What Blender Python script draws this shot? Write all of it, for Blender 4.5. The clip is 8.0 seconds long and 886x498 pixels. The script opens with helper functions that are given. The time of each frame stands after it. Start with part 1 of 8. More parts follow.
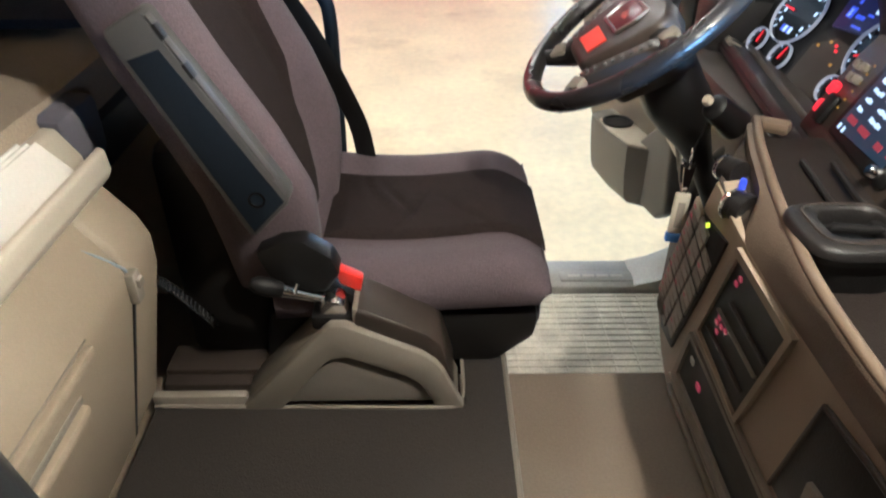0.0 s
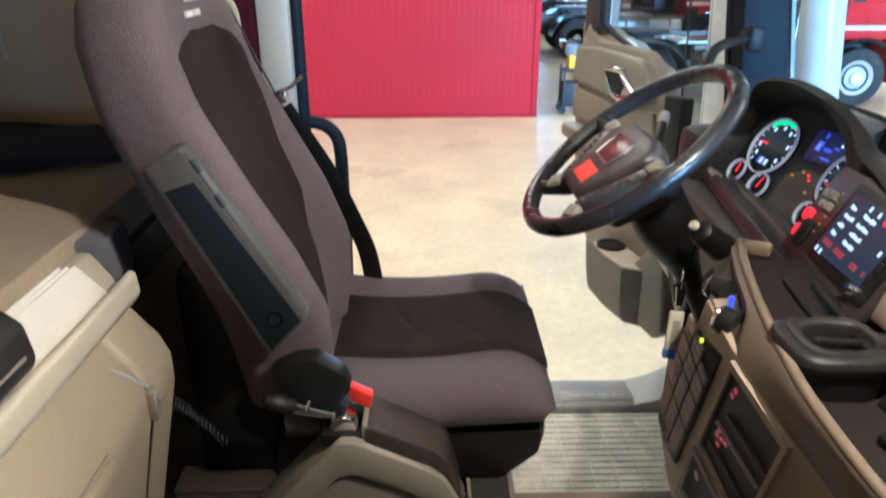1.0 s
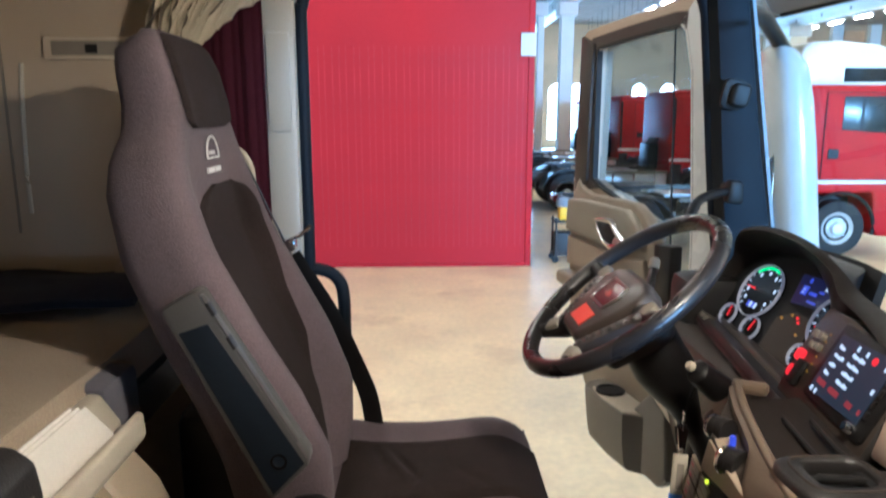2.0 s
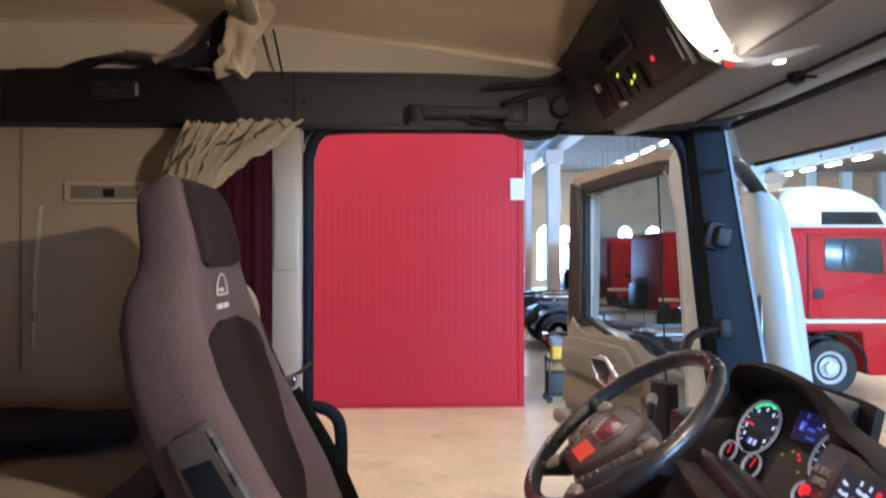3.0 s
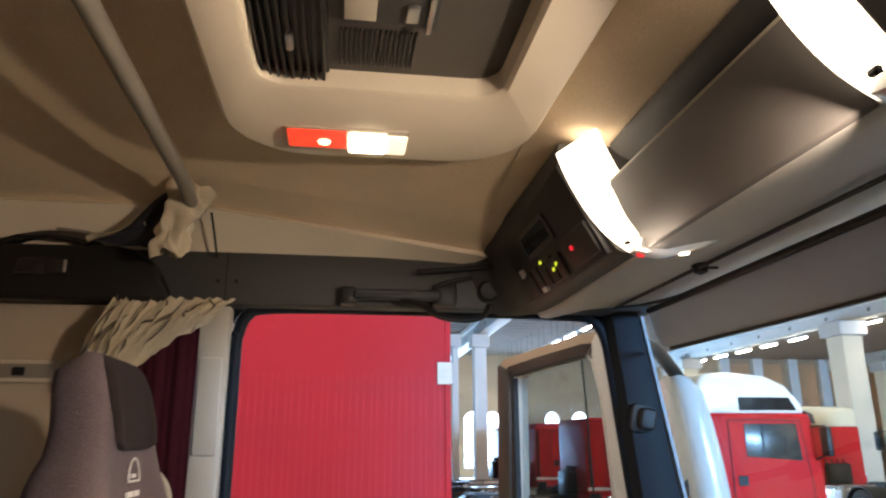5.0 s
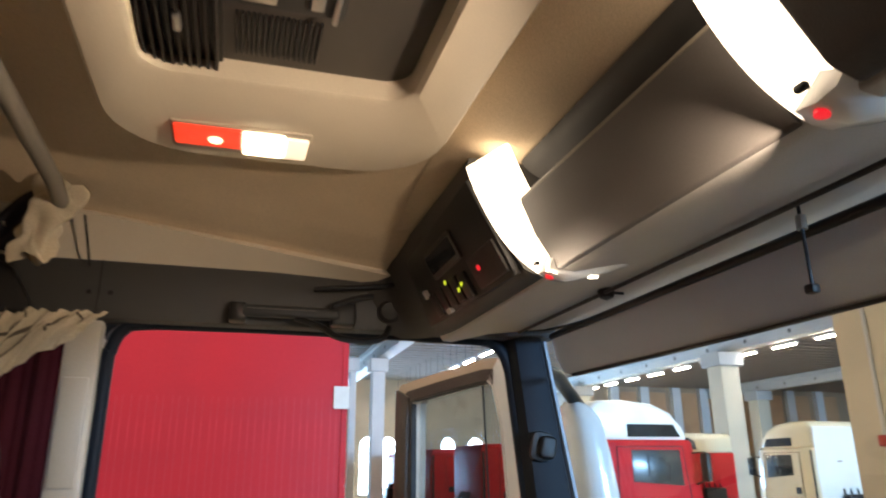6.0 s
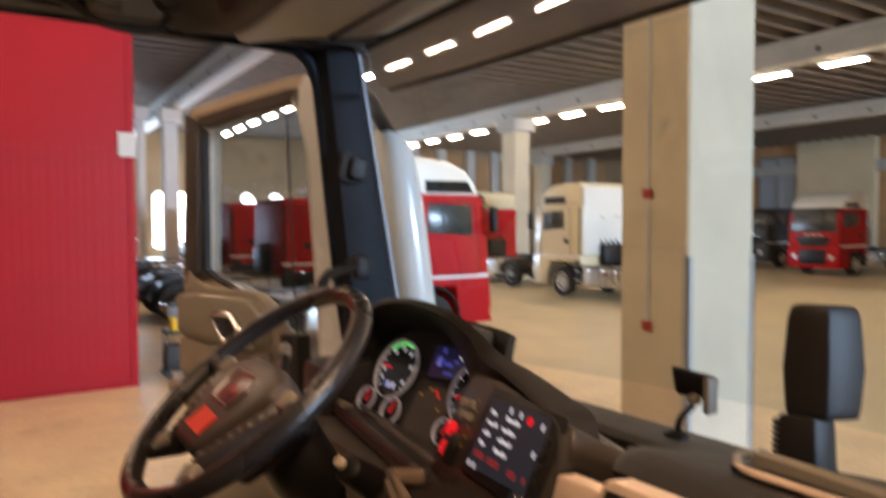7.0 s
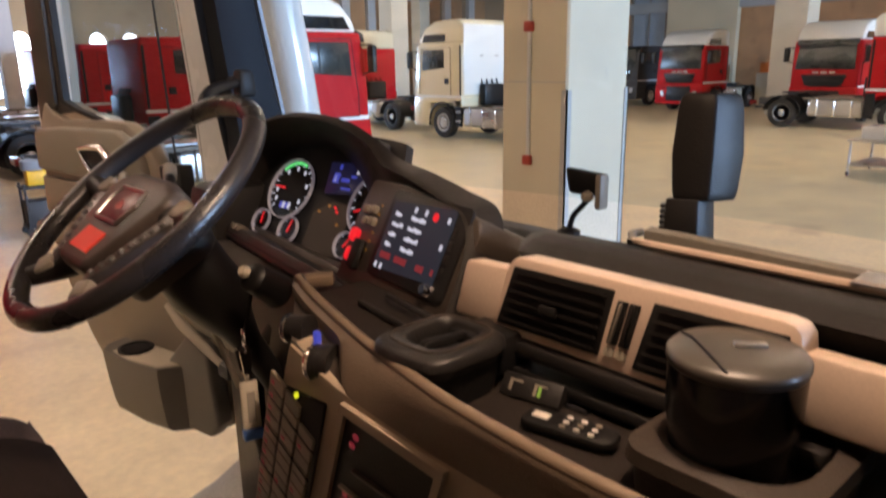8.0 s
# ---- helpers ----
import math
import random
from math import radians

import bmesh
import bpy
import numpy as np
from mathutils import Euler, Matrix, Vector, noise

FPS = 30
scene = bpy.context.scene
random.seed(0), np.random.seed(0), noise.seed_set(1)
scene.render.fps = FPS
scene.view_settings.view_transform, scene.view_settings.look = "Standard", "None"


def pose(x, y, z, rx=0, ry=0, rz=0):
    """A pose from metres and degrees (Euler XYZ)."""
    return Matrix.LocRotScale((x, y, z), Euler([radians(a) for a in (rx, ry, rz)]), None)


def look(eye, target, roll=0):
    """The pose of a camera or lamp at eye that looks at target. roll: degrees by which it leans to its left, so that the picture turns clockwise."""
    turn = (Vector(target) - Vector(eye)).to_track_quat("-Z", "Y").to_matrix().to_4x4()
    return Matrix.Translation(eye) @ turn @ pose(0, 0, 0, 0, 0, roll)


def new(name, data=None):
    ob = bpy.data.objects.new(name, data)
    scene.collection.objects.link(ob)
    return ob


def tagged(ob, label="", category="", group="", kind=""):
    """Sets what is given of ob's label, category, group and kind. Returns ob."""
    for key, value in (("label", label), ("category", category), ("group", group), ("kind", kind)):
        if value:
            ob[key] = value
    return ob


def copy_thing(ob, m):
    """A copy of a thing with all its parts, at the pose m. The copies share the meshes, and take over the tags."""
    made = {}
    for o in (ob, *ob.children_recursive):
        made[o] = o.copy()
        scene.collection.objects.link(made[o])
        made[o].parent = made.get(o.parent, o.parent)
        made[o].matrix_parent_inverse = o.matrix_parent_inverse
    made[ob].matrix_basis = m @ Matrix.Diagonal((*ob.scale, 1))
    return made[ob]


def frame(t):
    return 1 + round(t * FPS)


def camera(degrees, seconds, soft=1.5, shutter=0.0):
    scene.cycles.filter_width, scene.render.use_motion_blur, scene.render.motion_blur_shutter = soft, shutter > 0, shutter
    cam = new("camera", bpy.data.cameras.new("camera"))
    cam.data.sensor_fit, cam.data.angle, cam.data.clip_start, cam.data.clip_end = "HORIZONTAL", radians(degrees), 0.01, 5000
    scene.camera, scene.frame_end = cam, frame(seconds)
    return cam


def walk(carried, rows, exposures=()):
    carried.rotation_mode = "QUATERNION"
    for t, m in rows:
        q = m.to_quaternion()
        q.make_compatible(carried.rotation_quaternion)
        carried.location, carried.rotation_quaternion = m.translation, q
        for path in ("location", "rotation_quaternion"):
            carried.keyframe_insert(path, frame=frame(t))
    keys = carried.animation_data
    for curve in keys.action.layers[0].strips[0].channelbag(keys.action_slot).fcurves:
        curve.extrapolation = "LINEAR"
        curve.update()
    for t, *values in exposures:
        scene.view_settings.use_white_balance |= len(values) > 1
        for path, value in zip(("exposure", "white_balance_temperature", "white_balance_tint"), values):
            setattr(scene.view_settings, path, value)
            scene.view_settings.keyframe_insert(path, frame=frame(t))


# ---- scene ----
cam = camera(64.8, 8.0, 2.0, 0.5)
PATH = [
    (0, (0.021, 0.081, 2.514), (0.038, 1.756, 1.42), -0.0),
    (0.5, (0.0, 0.051, 2.527), (0.036, 1.81, 1.575), 0.1),
    (1, (0.002, 0.022, 2.538), (0.033, 1.862, 1.755), -0.1),
    (1.5, (-0.005, 0.0, 2.541), (0.038, 1.912, 1.957), -0.1),
    (2, (-0.012, -0.023, 2.542), (0.036, 1.94, 2.163), -0.1),
    (3.5, (-0.039, -0.085, 2.534), (0.047, 1.905, 2.717), -0.1),
    (4, (-0.042, -0.096, 2.528), (0.059, 1.876, 2.845), -0.2),
    (5.5, (-0.041, -0.075, 2.532), (0.364, 1.792, 3.121), -0.3),
    (6, (-0.025, -0.009, 2.538), (0.516, 1.821, 3.136), -0.4),
    (6.5, (-0.001, 0.109, 2.5), (0.732, 1.931, 2.876), -0.4),
    (7, (0.04, 0.192, 2.459), (1.108, 1.881, 2.384), -0.2),
    (7.5, (0.021, 0.217, 2.425), (1.287, 1.731, 2.102), -0.7),
    (8, (0.021, 0.216, 2.396), (1.312, 1.655, 1.883), -0.9),
]
walk(cam, [(t, look(eye, target, roll)) for t, eye, target, roll in PATH],
     exposures=[(0, 1.12, 5120, 7), (1, 1.02, 5100, 7), (2, 0.66, 5300, 10), (3.5, 0.45, 5850, 20), (4, 0.42, 5900, 20), (5.5, 0.36, 6300, 16), (6, 0.32, 6450, 17), (6.5, 0.1, 8000, 30), (7, -0.06, 8300, 30), (7.5, -0.06, 8100, 34), (8, 0.1, 7200, 30)])

# ---------------------------------------------------------------- world, sun and large lights
world = bpy.data.worlds.new("world")
scene.world = world
world.use_nodes = True
sky = world.node_tree.nodes.new("ShaderNodeTexSky")
sky.sky_type, sky.sun_disc, sky.sun_elevation, sky.sun_rotation = "NISHITA", False, radians(36), radians(155)
world.node_tree.links.new(sky.outputs[0], world.node_tree.nodes["Background"].inputs[0])
world.node_tree.nodes["Background"].inputs[1].default_value = 0.12


def lamp(name, kind, at, target, energy, colour, size=(1, 1), angle=0.5):
    data = bpy.data.lights.new(name, kind)
    data.energy, data.color = energy, colour
    if kind == "AREA":
        data.shape, data.size, data.size_y = "RECTANGLE", *size
    if kind == "SUN":
        data.angle = radians(angle)
    if kind == "POINT":
        data.shadow_soft_size = size[0]
    ob = new(name, data)
    ob.matrix_world = look(at, target)
    return ob


COOL = (0.34, 0.65, 1.0)
lamp("sun", "SUN", (14, -30, 24), (0, 0, 0), 2.0, (1.0, 0.95, 0.88))
# daylight through the open hall gate on the passenger side
lamp("gate_daylight", "AREA", (23.0, -44.6, 5.2), (0.5, 0, 2.5), 46000, COOL, (13, 4.4))
lamp("side_daylight", "AREA", (9.0, 42.4, 3.0), (9.0, 20, 1.2), 5500, COOL, (16, 3.6))

# the lit lamps in the cab roof shine downwards
for at, to, size, watts in (((0.455, 1.03, 2.838), (-0.15, 0.3, 2.5), (0.05, 0.05), 0.25), ((0.455, 0.435, 2.838), (-0.35, 0.85, 1.9), (0.05, 0.05), 11.0), ((-0.010, 1.110, 3.054), (-0.01, 1.11, 2.0), (0.06, 0.06), 0.5)):
    lamp("cab_lamp_light", "AREA", at, to, watts, (1.0, 0.80, 0.55), size)

# ---------------------------------------------------------------- materials


def surf(name, colour, rough=0.6, vary=0.12, scale=6.0, grain=180.0, bump=0.15, metal=0.0, coat=0.0, stain=None, fabric=False, sheen=0.5):
    """A painted, moulded or woven surface: two scales of variation, fine relief."""
    m = bpy.data.materials.new(name)
    m.use_nodes = True
    n, l = m.node_tree.nodes, m.node_tree.links
    p = n["Principled BSDF"]
    co = n.new("ShaderNodeTexCoord")
    big, small, info = n.new("ShaderNodeTexNoise"), n.new("ShaderNodeTexNoise"), n.new("ShaderNodeObjectInfo")
    big.inputs["Scale"].default_value, big.inputs["Detail"].default_value = scale, 5
    small.inputs["Scale"].default_value, small.inputs["Detail"].default_value = grain, 3
    l.new(co.outputs["Object"], big.inputs[0]), l.new(co.outputs["Object"], small.inputs[0])
    a = n.new("ShaderNodeMapRange")
    a.inputs["From Min"].default_value, a.inputs["From Max"].default_value = 0.3, 0.7
    a.inputs["To Min"].default_value, a.inputs["To Max"].default_value = 1 - vary, 1 + vary
    l.new(big.outputs["Fac"], a.inputs["Value"])
    b = n.new("ShaderNodeMapRange")
    b.inputs["From Min"].default_value, b.inputs["From Max"].default_value = 0.3, 0.7
    fine = 1.9 if fabric else 0.6
    b.inputs["To Min"].default_value, b.inputs["To Max"].default_value = 1 - vary * fine, 1 + vary * fine
    l.new(small.outputs["Fac"], b.inputs["Value"])
    mul = n.new("ShaderNodeMath")
    mul.operation = "MULTIPLY"
    l.new(a.outputs[0], mul.inputs[0]), l.new(b.outputs[0], mul.inputs[1])
    mix = n.new("ShaderNodeMix")
    mix.data_type, mix.blend_type = "RGBA", "MULTIPLY"
    mix.inputs["Factor"].default_value = 1.0
    mix.inputs["A"].default_value = (*colour, 1)
    l.new(mul.outputs[0], mix.inputs["B"])
    out = mix.outputs["Result"]
    if stain:
        s = n.new("ShaderNodeTexNoise")
        s.inputs["Scale"].default_value, s.inputs["Detail"].default_value, s.inputs["Roughness"].default_value = stain[1], 8, 0.65
        l.new(co.outputs["Object"], s.inputs[0])
        r = n.new("ShaderNodeMapRange")
        r.inputs["From Min"].default_value, r.inputs["From Max"].default_value = stain[2], stain[2] + 0.14
        l.new(s.outputs["Fac"], r.inputs["Value"])
        k = n.new("ShaderNodeMix")
        k.data_type = "RGBA"
        l.new(r.outputs[0], k.inputs["Factor"]), l.new(out, k.inputs["A"])
        k.inputs["B"].default_value = (*stain[0], 1)
        out = k.outputs["Result"]
    l.new(out, p.inputs["Base Color"])
    rr = n.new("ShaderNodeMapRange")
    rr.inputs["From Min"].default_value, rr.inputs["From Max"].default_value = 0.3, 0.7
    rr.inputs["To Min"].default_value, rr.inputs["To Max"].default_value = max(0.02, rough - 0.07), min(1, rough + 0.07)
    l.new(big.outputs["Fac"], rr.inputs["Value"]), l.new(rr.outputs[0], p.inputs["Roughness"])
    p.inputs["Metallic"].default_value = metal
    p.inputs["Coat Weight"].default_value = coat
    p.inputs["Coat Roughness"].default_value = 0.06
    if fabric:
        p.inputs["Sheen Weight"].default_value, p.inputs["Sheen Roughness"].default_value = 0.12 * sheen, 0.5
    if bump:
        bp = n.new("ShaderNodeBump")
        bp.inputs["Strength"].default_value, bp.inputs["Distance"].default_value = bump, 0.002
        l.new(small.outputs["Fac"], bp.inputs["Height"]), l.new(bp.outputs[0], p.inputs["Normal"])
        if fabric:
            slack, pull = n.new("ShaderNodeTexNoise"), n.new("ShaderNodeBump")
            slack.inputs["Scale"].default_value, slack.inputs["Detail"].default_value, slack.inputs["Distortion"].default_value = 14, 2, 0.8
            pull.inputs["Strength"].default_value, pull.inputs["Distance"].default_value = 0.35, 0.006
            l.new(co.outputs["Object"], slack.inputs[0]), l.new(slack.outputs["Fac"], pull.inputs["Height"])
            l.new(pull.outputs[0], bp.inputs["Normal"])
    p.inputs["Specular IOR Level"].default_value = sheen
    return m


def glow(name, colour, strength, base=(0.8, 0.8, 0.8)):
    m = bpy.data.materials.new(name)
    m.use_nodes = True
    p = m.node_tree.nodes["Principled BSDF"]
    p.inputs["Base Color"].default_value, p.inputs["Roughness"].default_value = (*base, 1), 0.35
    p.inputs["Emission Color"].default_value, p.inputs["Emission Strength"].default_value = (*colour, 1), strength
    return m


def glass(name, colour, rough=0.0, alpha=0.1):
    """A thin pane: mostly clear, with the gloss of glass."""
    m = bpy.data.materials.new(name)
    m.use_nodes = True
    n, l = m.node_tree.nodes, m.node_tree.links
    n.remove(n["Principled BSDF"])
    clear, gloss, mix, fr = n.new("ShaderNodeBsdfTransparent"), n.new("ShaderNodeBsdfGlossy"), n.new("ShaderNodeMixShader"), n.new("ShaderNodeLayerWeight")
    clear.inputs[0].default_value, gloss.inputs[0].default_value = (*colour, 1), (0.9, 0.95, 1, 1)
    gloss.inputs["Roughness"].default_value = rough
    power, scale = n.new("ShaderNodeMath"), n.new("ShaderNodeMath")
    power.operation, scale.operation = "POWER", "MULTIPLY_ADD"
    power.inputs[1].default_value, scale.inputs[1].default_value, scale.inputs[2].default_value = 5.0, 0.5, 0.03
    l.new(fr.outputs["Facing"], power.inputs[0]), l.new(power.outputs[0], scale.inputs[0])
    l.new(scale.outputs[0], mix.inputs[0]), l.new(clear.outputs[0], mix.inputs[1]), l.new(gloss.outputs[0], mix.inputs[2])
    l.new(mix.outputs[0], n["Material Output"].inputs[0])
    return m


def film_cloth(name, colour, clear):
    """A thin dark woven film that lets some light through."""
    m = surf(name, colour, 0.7, 0.06, 3, 500, 0.1)
    n, l = m.node_tree.nodes, m.node_tree.links
    mix, hole = n.new("ShaderNodeMixShader"), n.new("ShaderNodeBsdfTransparent")
    mix.inputs[0].default_value = clear
    l.new(n["Principled BSDF"].outputs[0], mix.inputs[1]), l.new(hole.outputs[0], mix.inputs[2])
    l.new(mix.outputs[0], n["Material Output"].inputs[0])
    return m


